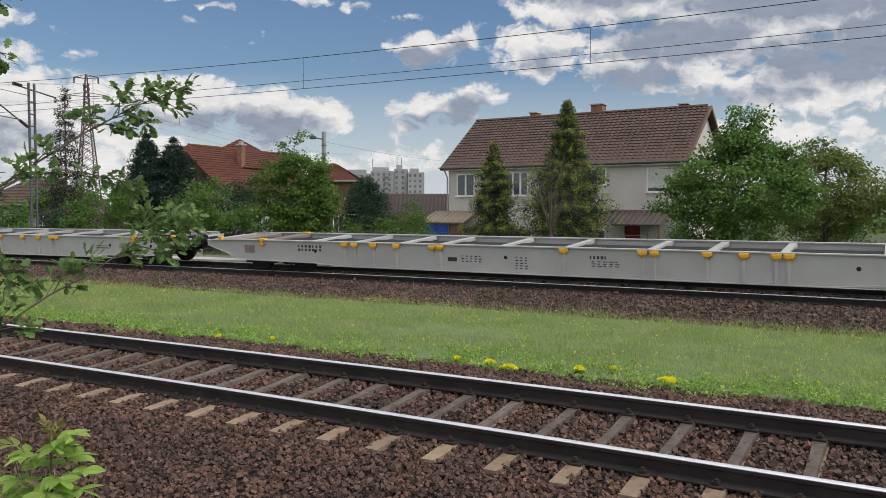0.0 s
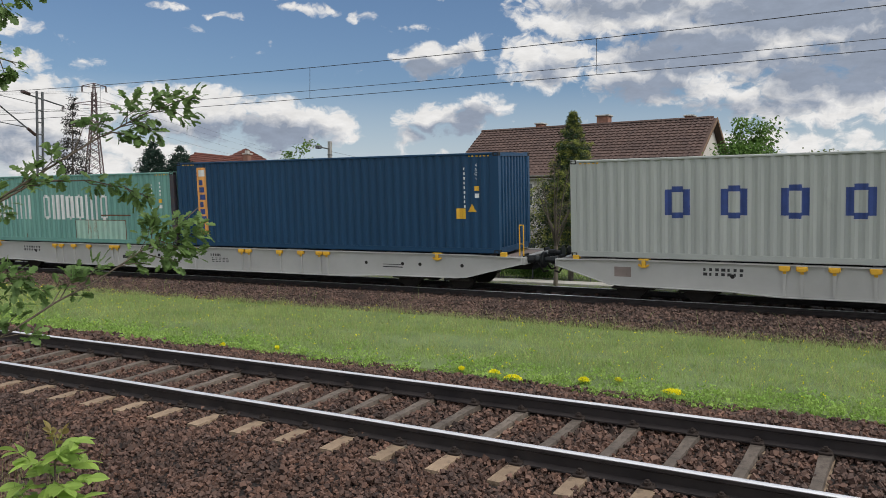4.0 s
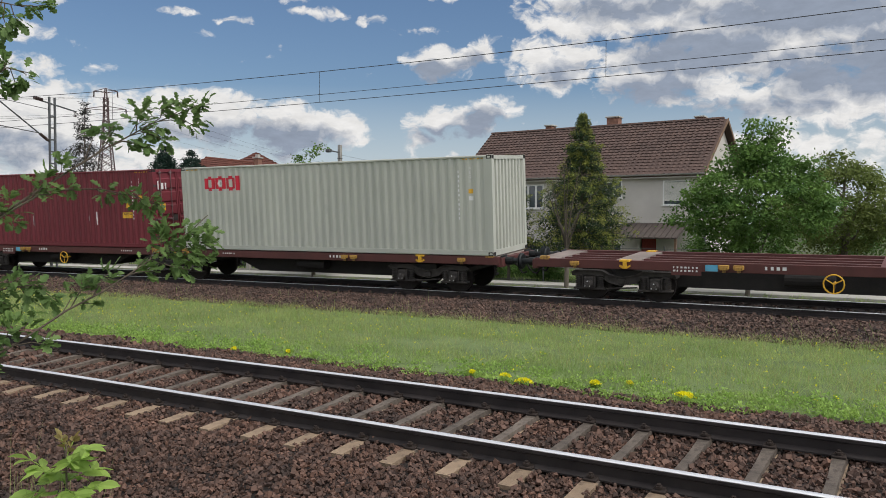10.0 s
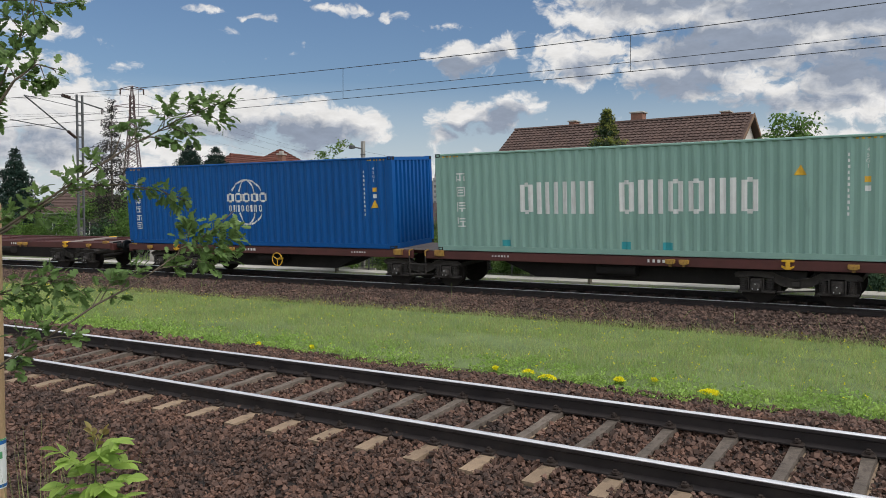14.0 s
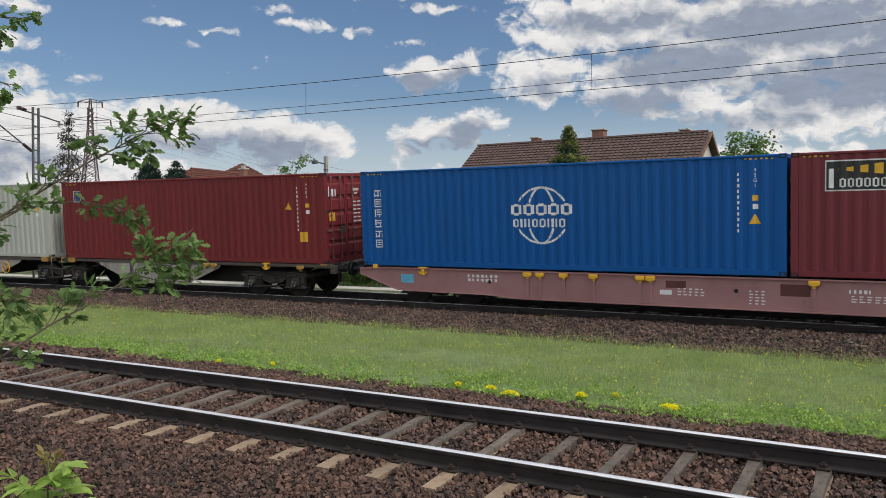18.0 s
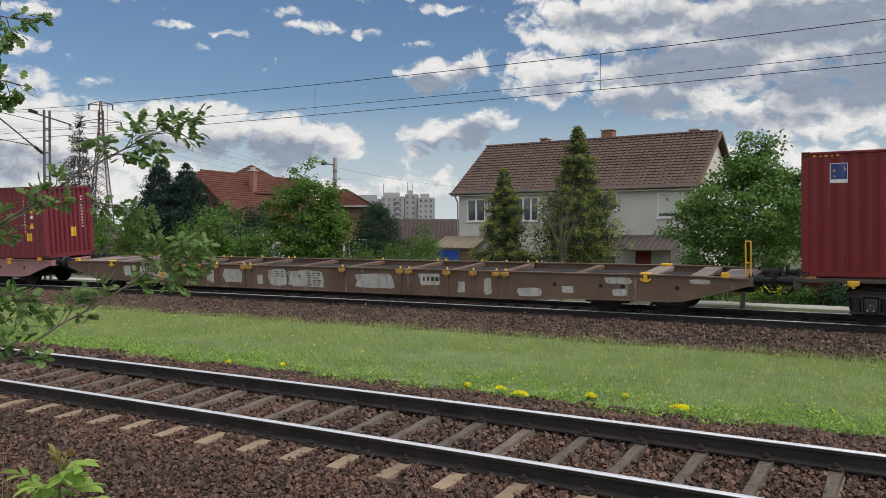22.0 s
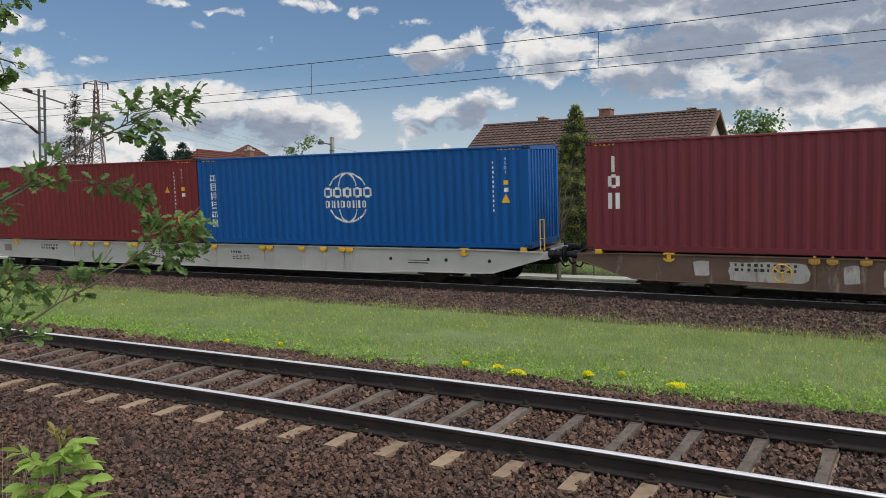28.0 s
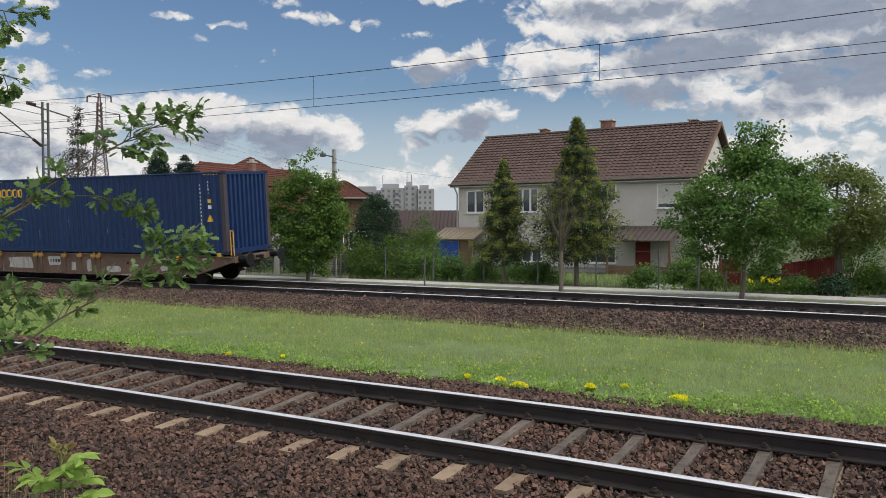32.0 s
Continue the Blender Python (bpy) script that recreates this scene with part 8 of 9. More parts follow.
    shrub((-35.0, 31.5), 3.6, 1.6, "dark evergreen bush beside the red-roofed house", "juniper", seed=121, clumps=120, leaf=0.14)
    shrub((-43.0, 27.5), 2.0, 1.5, "leafless pinkish-brown garden bush", "flowering", seed=120, clumps=70)
    broad_tree((-66, 40), 4.8, 3.2, "leafy tree in front of a distant house", "leaf", clear=1, seed=17, clumps=120, per=34, leaf=0.26, trunk=0.2)
    broad_tree((-92, 38), 6.0, 4.0, "leafy green distant tree", "leaf", clear=1, seed=18, clumps=120, per=34, leaf=0.32, trunk=0.25)
    broad_tree((9, 38), 5.5, 3.6, "leafy tree behind the gardens", "leaf", clear=1, seed=19, clumps=130, per=36, leaf=0.26, trunk=0.2)
    broad_tree((-40.5, 33.5), 4.3, 2.2, "leafy green garden tree", "leaf", clear=0.8, seed=22, clumps=110, per=36, leaf=0.2, trunk=0.12)
    broad_tree((-37.5, 47), 3.6, 1.8, "leafy tree behind the roofs", "leaf_olive", clear=1, seed=23, clumps=90, per=34, leaf=0.26, trunk=0.15)


planting()


def far_woods():
    rng = np.random.default_rng(3)
    n = 420
    az = np.radians(rng.uniform(-12, 80, n))
    d = np.where((az > radians(20)) & (az < radians(42)), rng.uniform(420, 560, n), rng.uniform(90, 420, n))
    x, y = -np.sin(az) * d, np.cos(az) * d
    pts = np.stack([x, y, rng.uniform(-3, 3.0, n) * (0.6 + np.minimum(d, 420) / 420)], 1)
    ob = leaves("far_woods", pts, 4.0 + d / 90, 70, 1.3, M["leaf"], None, 0.1, 0.7, seed=4, spreadz=0.55)
    tagged(ob, "distant belt of green trees along the horizon", "woods", kind="stuff")


far_woods()

# ---- fences, walls, posts ----


def garden_fence():
    root = thing("fence", "wire mesh fence with thin dark posts", "fence")
    tagged(root, kind="structure")
    k = 0
    for s in np.arange(-21.5, -3.0, 2.45):
        m = on_track(dict(y=23.75, z=-0.42, cant=0), s)
        part("post", build(lambda bm: tube(bm, m @ Vector((0, 0, -0.2)), m @ Vector((0, 0, 1.55)), 0.03, n=6)), M["galv"], root)
        k += 1
    wires = []
    for z in (0.1, 0.75, 1.45):
        for s in np.arange(-21.5, -4, 2.45):
            p, q = on_track(dict(y=23.75, z=-0.42 + z, cant=0), s).translation, on_track(dict(y=23.75, z=-0.42 + z, cant=0), s + 2.45).translation
            part("rail", build(lambda bm: tube(bm, p, q, 0.008, n=4)), M["galv"], root)


garden_fence()


def concrete_fence():
    root = thing("fence", "fence of white concrete posts with dark mesh panels", "fence")
    tagged(root, kind="structure")
    for s in np.arange(-40.0, -22.0, 2.1):
        m = on_track(dict(y=23.9, z=-0.42, cant=0), s)
        part("post", build(lambda bm: box(bm, -0.12, 0.12, -0.10, 0.10, -0.2, 1.30, 0.02)), M["concrete"], root, m=m)
        part("panel", build(lambda bm: [box(bm, 0.13, 1.98, -0.012, 0.012, z, z + 0.02) for z in np.arange(0.1, 1.2, 0.11)] + [box(bm, x, x + 0.012, -0.012, 0.012, 0.05, 1.2) for x in np.arange(0.2, 1.95, 0.16)]), M["galv"], root, "dark mesh panel", m=m)
        part("base", build(lambda bm: box(bm, 0.12, 1.98, -0.06, 0.06, -0.2, 0.12)), M["concrete"], root, m=m)


concrete_fence()


def red_fence():
    a, b = Vector((-2.85, 26.3, -0.42)), Vector((-1.15, 28.95, -0.42))
    root = thing("fence", "dark red wooden board fence on a low concrete base", "fence", m=Matrix.Translation(a) @ Matrix.Rotation(math.atan2(b.y - a.y, b.x - a.x), 4, "Z"))
    tagged(root, kind="structure")
    L = (b - a).length

    def board(bm):
        box(bm, 0, 0.115, -0.012, 0.012, 0.0, 1.05, 0.004)
    me = shared("board", board, M["brick_red"])
    n = int(L / 0.125)
    for i in range(n):
        obj("board", me, None, root, m=pose(i * 0.125, 0, -0.05 + 0.004 * math.sin(i * 2.1) + 0.25 * i / n))
    part("base", build(lambda bm: prism(bm, [(-0.1, -0.6), (L, -0.6), (L, 0.12), (-0.1, -0.12)], -0.1, 0.12)), M["concrete"], root)
    part("coping", build(lambda bm: prism(bm, [(-0.15, -0.12), (L, 0.12), (L, 0.19), (-0.15, -0.05)], -0.16, 0.18)), M["concrete"], root, "pale coping")
    for x in (-0.15, L):
        part("pillar", build(lambda bm: box(bm, x - 0.2, x + 0.2, -0.2, 0.2, -0.6, 0.15, 0.02)), M["concrete"], root)


red_fence()


def picket_gate():
    root = thing("garden_gate", "dark red garden gate beside a brown picket fence", "gate", m=Matrix.Translation((-5.2, 26.9, ground_at(-5.2, 26.9))))
    part("panel", build(lambda bm: box(bm, 0.0, 0.75, 0.0, 0.05, 0.05, 1.15, 0.01)), M["brick_red"], root)
    for i in range(16):
        part("picket", build(lambda bm: prism(bm, [(-2.2 + i * 0.135, 0), (-2.12 + i * 0.135, 0), (-2.12 + i * 0.135, 0.85), (-2.16 + i * 0.135, 0.95), (-2.2 + i * 0.135, 0.85)], 0.0, 0.025)), M["wood"], root)
    for x in (-0.08, 0.78):
        part("post", build(lambda bm: box(bm, x, x + 0.09, -0.03, 0.07, -0.1, 1.3)), M["wood"], root)
    for z in (0.25, 0.7):
        part("rail", build(lambda bm: box(bm, -2.25, -0.05, 0.026, 0.06, z, z + 0.06)), M["wood"], root)


picket_gate()


def small_post(x, y, h, r, label, mk="galv", name="post"):
    z = ground_at(x, y)
    root = thing(name, label, "post", m=Matrix.Translation((x, y, z)))
    part("shaft", build(lambda bm: tube(bm, (0, 0, -0.2), (0, 0, h), r, n=8)), M[mk], root)
    part("cap", build(lambda bm: tube(bm, (0, 0, h), (0, 0, h + 0.02), r * 1.3, n=8)), M[mk], root)


small_post(-15.4, 20.75, 1.35, 0.035, "thin dark steel marker post by the track", name="marker_post")
small_post(-5.55, 24.6, 3.0, 0.05, "dark steel pipe post at the garden edge", name="pipe_post")
small_post(1.95, 28.6, 2.6, 0.06, "grey steel post by the side road", name="sign_post")
small_post(-28.0, 20.6, 1.5, 0.04, "pale marker post beside the track", "concrete", "marker_post")


def side_road():
    z = -0.395
    v = [(-0.5, 23.4, z), (14, 23.0, z), (14, 27.5, z - 0.02), (3.6, 33, z - 0.05), (1.2, 27.0, z - 0.02)]
    ob = raw("road", v + [(p[0], p[1], p[2] - 0.15) for p in v], [(0, 1, 2, 3), (0, 3, 4, 4)][:1], M["asphalt"])
    tagged(ob, "worn pale side road between gardens", "road", kind="structure")


side_road()

# ---- the grass strip between the tracks ----


def grass_strip(name, x0, x1, v0, v1, per_m2, h0, h1, width, material, seed, edge=0.0, cat="grass", label="", bare=None):
    rng = np.random.default_rng(seed)
    n = int((x1 - x0) * (v1 - v0) * per_m2)
    x, v = rng.uniform(x0, x1, n), rng.uniform(v0, v1, n)
    # a ragged border and tufts of uneven height
    wob = np.sin(x * 1.3 + 0.7) * 0.22 + np.sin(x * 3.1) * 0.14 + np.sin(x * 7.7) * 0.07
    tuft = 0.5 + 0.5 * np.sin(x * 2.3 + np.sin(v * 1.7) * 2) * np.sin(v * 2.9 + np.sin(x * 1.1) * 2)
    keep = (v > v0 + edge * (0.5 + wob * 1.6)) & (v < v1 - edge * (0.5 + np.roll(wob, 7) * 0.0 + np.sin(x * 1.9) * 0.4))
    if bare is not None:
        keep &= rng.uniform(size=n) < bare(tuft)
    x, v, tuft = x[keep], v[keep], tuft[keep]
    n = len(x)
    h = rng.uniform(h0, h1, n) * (0.55 + 0.75 * tuft)
    a = rng.uniform(0, 2 * math.pi, n)
    lean = rng.normal(0, 0.55, (n, 2)) * h[:, None]
    base = np.stack([x, v - bend(x), ground_z(v) - 0.02], -1)
    w = np.stack([np.cos(a), np.sin(a), np.zeros(n)], -1) * (width * rng.uniform(0.6, 1.3, n))[:, None]
    mid = base + np.stack([lean[:, 0] * 0.35, lean[:, 1] * 0.35, h * 0.6], -1)
    tip = base + np.stack([lean[:, 0], lean[:, 1], h], -1)
    vts = np.stack([base - w, base + w, mid + w * 0.7, mid - w * 0.7, tip + w * 0.12, tip - w * 0.12], 1).reshape(-1, 3)
    i = (np.arange(n) * 6)[:, None]
    f = np.concatenate([i + np.array([0, 1, 2, 3]), i + np.array([3, 2, 4, 5])])
    ob = raw(name, vts, f, M[material])
    tagged(ob, label, cat, kind="stuff")


M["blade_tuft"] = mat("half_dry_tuft_blade", (0.25, 0.31, 0.11), (0.30, 0.28, 0.14), 9.0, 0.7, island=0.3, through=0.4, spec=0.15)
M["blade_dry"] = mat("dry_grass_blade", (0.42, 0.42, 0.19), (0.32, 0.33, 0.14), 1.0, 0.8, island=0.25, through=0.5, spec=0.15)
grass_strip("grass", -27, 3, 4.7, 11.35, 560, 0.05, 0.17, 0.0038, "blade", 1, 0.3, label="bright green grass between the two tracks", bare=lambda t: 0.72 + 0.5 * t)
grass_strip("edge_grass", -27, 3, 3.75, 5.3, 330, 0.03, 0.11, 0.0042, "blade", 18, 0.45, label="thin patchy grass at the edge of the ballast", bare=lambda t: np.clip(t * 2.4 - 0.65, 0, 1))
grass_strip("grass", -48, -27, 3.75, 11.35, 240, 0.06, 0.19, 0.007, "blade", 8, 0.5, label="bright green grass between the two tracks")
grass_strip("tall_grass", -46, 3, 5.3, 11.3, 66, 0.16, 0.38, 0.0028, "blade_dry", 2, 0.3, label="thin pale grass stalks in the strip")
grass_strip("verge_grass", -60, 14, 18.3, 21.4, 70, 0.06, 0.20, 0.010, "blade", 3, 0.2, label="short grass along the pavement")
grass_strip("garden_grass", -40, 6, 24.0, 32.0, 30, 0.10, 0.30, 0.016, "blade", 5, 0.2, label="garden grass in front of the house")
grass_strip("bank_grass", -8, 3, -5.9, -2.9, 60, 0.10, 0.30, 0.005, "blade_dry", 4, 0.2, label="dry grass on the bank", bare=lambda t: t * 0.7)
grass_strip("ballast_grass", -46, 12, 11.0, 13.2, 7, 0.15, 0.42, 0.004, "blade", 6, 0.1, label="sparse grass stalks growing in the ballast", bare=lambda t: t ** 2)


def weeds():
    """Low broad-leaved weeds along the near edge of the grass."""
    rng = np.random.default_rng(9)
    n = 2600
    x = rng.uniform(-34, 4, n)
    v = 3.95 + np.abs(rng.normal(0, 0.85, n)) + np.sin(x * 1.3) * 0.2 + np.sin(x * 4.1) * 0.1
    clump = 0.5 + 0.5 * np.sin(x * 5.3 + np.sin(v * 4.7) * 2.2) * np.sin(v * 6.1 + np.sin(x * 2.9) * 2)
    k = rng.uniform(size=n) < clump * 1.5 - 0.15
    x, v = x[k], v[k]
    n = len(x)
    pts = np.stack([x, v - bend(x), ground_z(v) + rng.uniform(0.01, 0.07, n)], 1)
    ob = leaves("low_weeds", pts, rng.uniform(0.05, 0.15, n), 20, 0.05, M["weed"], None, -0.5, 0.75, seed=6, spreadz=0.35)
    tagged(ob, "low bright green broad-leaved weeds edging the grass", "weeds", kind="stuff")
    n = 1000
    x, v = rng.uniform(-34, 8, n), rng.uniform(4.6, 10.6, n)
    pts = np.stack([x, v - bend(x), ground_z(v) + rng.uniform(0.10, 0.22, n)], 1)
    ob = leaves("small_flowers", pts, 0.02, 3, 0.022, M["yellow_flower"], None, -0.8, 0.9, seed=7)
    tagged(ob, "tiny yellow flowers scattered in the grass", "flowers", kind="stuff")


weeds()


def flower_cushion(x, y, r, seed):
    z = ground_at(x, y)
    root = thing("yellow_flowers", "low cushion of bright yellow flowers at the grass edge", "flowers", m=Matrix.Translation((x, y, z)), group="yellow flower cushions")
    rng = np.random.default_rng(seed)
    n = int(60 + 500 * r)
    a, q = rng.uniform(0, 6.3, n), rng.uniform(0, 1, n) ** 0.5
    px, py = np.cos(a) * q * r, np.sin(a) * q * r * 0.7
    top = 0.05 + 0.05 * (1 - q ** 2)
    leaves("foliage", np.stack([px, py, top - 0.05], 1), 0.03, 5, 0.035, M["weed"], root, -0.4, 0.5, seed=seed)
    leaves("blossom", np.stack([px, py, top], 1), 0.016, 6, 0.020, M["yellow_flower"], root, -0.9, 0.9, seed=seed + 1, spreadz=0.3)


for i, (x, y, r) in enumerate(((-3.27, 4.19, 0.13), (-3.71, 4.44, 0.09), (-1.0, 4.51, 0.16), (-2.34, 4.66, 0.07), (-4.26, 4.41, 0.045), (-9.1, 4.07, 0.04), (-8.07, 4.38, 0.045), (-1.9, 4.9, 0.04))):
    flower_cushion(x, y, r, 40 + 2 * i)

# ---- close to the camera: staked young tree, sapling, grass tuft ----
M.update({
    "oak_leaf": mat("young_tree_leaf", (0.170, 0.260, 0.082), (0.100, 0.172, 0.056), 6, 0.5, island=0.3, through=0.46, spec=0.25),
    "bronze_leaf": mat("bronze_young_leaf", (0.27, 0.24, 0.075), (0.22, 0.15, 0.06), 8, 0.4, island=0.25, through=0.45),
    "ash_leaf": mat("sapling_leaf", (0.37, 0.50, 0.125), (0.28, 0.42, 0.095), 8, 0.5, island=0.2, through=0.5, spec=0.25),
    "young_bark": mat("young_bark", (0.12, 0.095, 0.07), (0.085, 0.068, 0.05), 14, 0.9, bump=0.4, bscale=120),
    "stake_wood": mat("turned_pine", (0.44, 0.30, 0.17), (0.35, 0.235, 0.13), 8, 0.75, streak=0.12, bump=0.15, bscale=120, dirt=(0.26, 0.15, 0.07), dirt_at=0.62),
    "label_paper": mat("plastic_label", (0.72, 0.74, 0.74), (0.66, 0.68, 0.68), 12, 0.4),
    "label_blue": mat("label_blue", (0.02, 0.14, 0.42), None, 12, 0.4),
    "label_green": mat("label_green", (0.10, 0.33, 0.16), None, 12, 0.4),
})


def lobed_leaves(name, bases, dirs, sizes, outline, material, parent, seed, fold=0.25):
    """Real leaf blades with lobes: two halves folded along the midrib."""
    rng = np.random.default_rng(seed)
    V, F = [], []
    for b, d, s in zip(bases, dirs, sizes):
        d = Vector(d).normalized()
        side = d.cross(Vector((rng.normal() * 0.5, rng.normal() * 0.5, 1.0))).normalized()
        up = side.cross(d).normalized()
        curl = rng.uniform(-0.25, 0.1)
        for sg in (-1, 1):
            i0 = len(V)
            for t, w in outline:
                mid = Vector(b) + d * (t * s) + up * (curl * s * t * t)
                V += [tuple(mid), tuple(mid + side * (sg * w * s) + up * (fold * w * s))]
            for k in range(len(outline) - 1):
                q = (i0 + 2 * k, i0 + 2 * k + 2, i0 + 2 * k + 3, i0 + 2 * k + 1)
                F.append(q if sg > 0 else q[::-1])
    return raw(name, V, F, M[material], parent, smooth=False)


OAK = [(0.0, 0.01), (0.12, 0.05), (0.22, 0.20), (0.30, 0.24), (0.38, 0.13), (0.50, 0.32), (0.60, 0.36), (0.66, 0.19), (0.78, 0.27), (0.88, 0.22), (1.0, 0.01)]
ASH = [(0.0, 0.01), (0.15, 0.15), (0.35, 0.26), (0.55, 0.26), (0.75, 0.18), (0.9, 0.06), (1.0, 0.0)]


def young_tree():
    base = Vector((-1.12, -5.28, 0.0))
    z0 = ground_at(base.x, base.y)
    root = thing("young_tree", "young staked tree with lobed green leaves on thin branches", "tree", m=Matrix.Translation((base.x, base.y, z0)))
    o = Vector((base.x, base.y, z0))
    rng = np.random.default_rng(17)
    trunk = [(-1.12, -5.28, z0), (-1.145, -5.232, 1.202), (-1.154, -5.206, 1.858), (-1.158, -5.185, 2.36), (-1.151, -5.147, 3.035), (-1.15, -5.12, 3.5)]
    rad = [0.026, 0.022, 0.018, 0.014, 0.008, 0.004]
    bm = bmesh.new()
    for (p, q), (r0, r1) in zip(zip(trunk, trunk[1:]), zip(rad, rad[1:])):
        tube(bm, Vector(p) - o, Vector(q) - o, r0, r1, 8)
    part("trunk", bm, M["young_bark"], root)
    def branch(pts, *sprays):
        """A thin branch with sprays of leaves: place along it, offset sideways and upwards, radius."""
        P = [Vector(p) for p in pts]
        seg = [0.0]
        for p, q in zip(P, P[1:]):
            seg.append(seg[-1] + (q - p).length)
        tot = seg[-1]

        def at(t):
            d = min(max(t, 0), 1) * tot
            for i in range(len(P) - 1):
                if d <= seg[i + 1] + 1e-9:
                    return P[i].lerp(P[i + 1], (d - seg[i]) / max(seg[i + 1] - seg[i], 1e-9))
        bm = bmesh.new()
        for i in range(len(P) - 1):
            r0, r1 = 0.0052 * (1 - seg[i] / tot) + 0.0016, 0.0052 * (1 - seg[i + 1] / tot) + 0.0016
            tube(bm, P[i] - o, P[i + 1] - o, r0, r1, 6)
        bases, dirs, sizes = [], [], []
        for t, sx, up, r in [s for lot in sprays for s in lot]:
            c = at(t + 0.06) + Vector((0.835 * sx, 0.55 * sx, up)) + Vector(rng.normal(size=3)) * 0.006
            a = at(t)
            mid = a.lerp(c, 0.55) + Vector(rng.normal(size=3)) * 0.006
            tube(bm, a - o, mid - o, 0.0022, 0.0016, 4, caps=False), tube(bm, mid - o, c - o, 0.0016, 0.001, 4, caps=False)
            n = int(round(r * 460)) + 3
            for k in range(n):
                f = rng.uniform(0.15, 1.0)
                b = mid.lerp(c, f) + Vector(rng.normal(size=3)) * r * 0.32
                w = (b - a.lerp(c, 0.5)).normalized() * 0.9 + Vector(rng.normal(size=3)) * 0.6 + Vector((0, 0, -0.22))
                bases.append(b - o), dirs.append(w), sizes.append(rng.uniform(0.027, 0.048))
        br = part("branch", bm, M["young_bark"], root)
        lobed_leaves("foliage", bases, dirs, sizes, OAK, "oak_leaf", br, int(rng.integers(1, 9999)), 0.22)

    branch([(-1.154, -5.206, 1.80), (-0.878, -5.034, 1.979), (-0.758, -4.903, 2.108), (-0.68, -4.802, 2.199), (-0.618, -4.713, 2.275), (-0.589, -4.647, 2.318), (-0.552, -4.575, 2.369), (-0.51, -4.501, 2.407), (-0.443, -4.409, 2.461)],
           [(0.26, -0.018, 0.032, 0.035), (0.32, -0.017, 0.026, 0.031), (0.33, 0.033, -0.046, 0.029), (0.36, -0.029, 0.041, 0.027), (0.46, -0.014, 0.02, 0.035), (0.52, -0.019, 0.032, 0.039), (0.42, 0.005, -0.003, 0.02), (0.46, 0.021, -0.038, 0.016), (0.62, -0.035, 0.062, 0.024), (0.67, -0.028, 0.048, 0.020), (0.65, -0.008, 0.01, 0.018)],
           [(0.7, 0.015, -0.023, 0.026), (0.73, 0.027, -0.054, 0.029), (0.76, 0.004, -0.012, 0.035), (0.76, -0.015, 0.03, 0.037), (0.78, -0.023, 0.067, 0.033), (0.82, -0.016, 0.033, 0.037), (0.8, 0.008, -0.029, 0.022), (0.79, 0.035, -0.084, 0.029), (0.87, -0.007, 0.022, 0.042), (0.85, 0.011, -0.023, 0.022), (0.89, 0.023, -0.063, 0.038), (0.91, 0.004, -0.002, 0.029), (0.94, 0.0, -0.002, 0.025)])
    branch([(-1.145, -5.232, 1.25), (-0.869, -5.25, 1.416), (-0.659, -5.133, 1.575), (-0.588, -5.023, 1.653), (-0.538, -4.926, 1.727), (-0.483, -4.827, 1.786), (-0.446, -4.74, 1.848), (-0.413, -4.656, 1.908), (-0.364, -4.559, 1.987), (-0.356, -4.492, 2.041)],
           [(0.41, -0.046, 0.07, 0.033), (0.39, -0.004, 0.004, 0.032), (0.35, 0.011, -0.016, 0.027), (0.45, -0.033, 0.055, 0.029), (0.49, -0.02, 0.035, 0.027), (0.48, 0.03, -0.039, 0.029), (0.6, -0.02, 0.039, 0.034), (0.62, -0.019, 0.043, 0.026), (0.67, -0.021, 0.031, 0.038), (0.61, 0.011, -0.023, 0.012)],
           [(0.75, -0.007, 0.011, 0.035), (0.76, 0.02, -0.033, 0.031), (0.82, -0.033, 0.048, 0.044), (0.83, -0.005, 0.009, 0.052), (0.88, 0.001, 0.0, 0.052), (0.83, 0.03, -0.046, 0.052), (0.86, 0.039, -0.057, 0.048), (0.91, 0.032, -0.037, 0.04), (0.87, 0.063, -0.091, 0.036), (0.82, 0.066, -0.085, 0.036), (0.85, -0.039, 0.052, 0.032), (0.9, 0.062, -0.068, 0.024)])
    branch([(-1.154, -5.206, 1.83), (-0.948, -4.996, 1.965), (-0.916, -4.901, 2.044), (-0.854, -4.786, 2.128), (-0.751, -4.647, 2.137), (-0.694, -4.541, 2.112), (-0.66, -4.451, 2.077)],
           [(0.39, -0.001, 0.006, 0.03), (0.53, 0.002, 0.001, 0.026), (0.64, -0.002, -0.004, 0.018), (0.76, 0.0, 0.004, 0.034), (0.81, 0.002, 0.001, 0.026), (0.88, -0.003, -0.008, 0.036), (0.93, 0.004, 0.004, 0.03), (0.91, -0.015, -0.032, 0.026)])
    branch([(-1.158, -5.185, 2.15), (-1.042, -4.987, 2.394), (-1.046, -4.921, 2.563), (-1.048, -4.855, 2.718), (-1.066, -4.798, 2.898)],
           [(0.75, -0.088, 0.021, 0.052), (0.79, -0.014, 0.003, 0.046), (0.62, -0.072, 0.032, 0.051), (0.61, -0.005, 0.002, 0.045), (0.68, 0.015, -0.006, 0.037), (0.49, -0.029, 0.011, 0.041), (0.44, -0.025, 0.009, 0.04), (0.43, 0.009, -0.003, 0.036), (0.36, 0.025, -0.009, 0.028), (0.32, 0.032, -0.029, 0.028), (0.32, 0.005, -0.006, 0.036), (0.52, -0.18, 0.069, 0.07), (0.22, -0.073, 0.079, 0.06)])
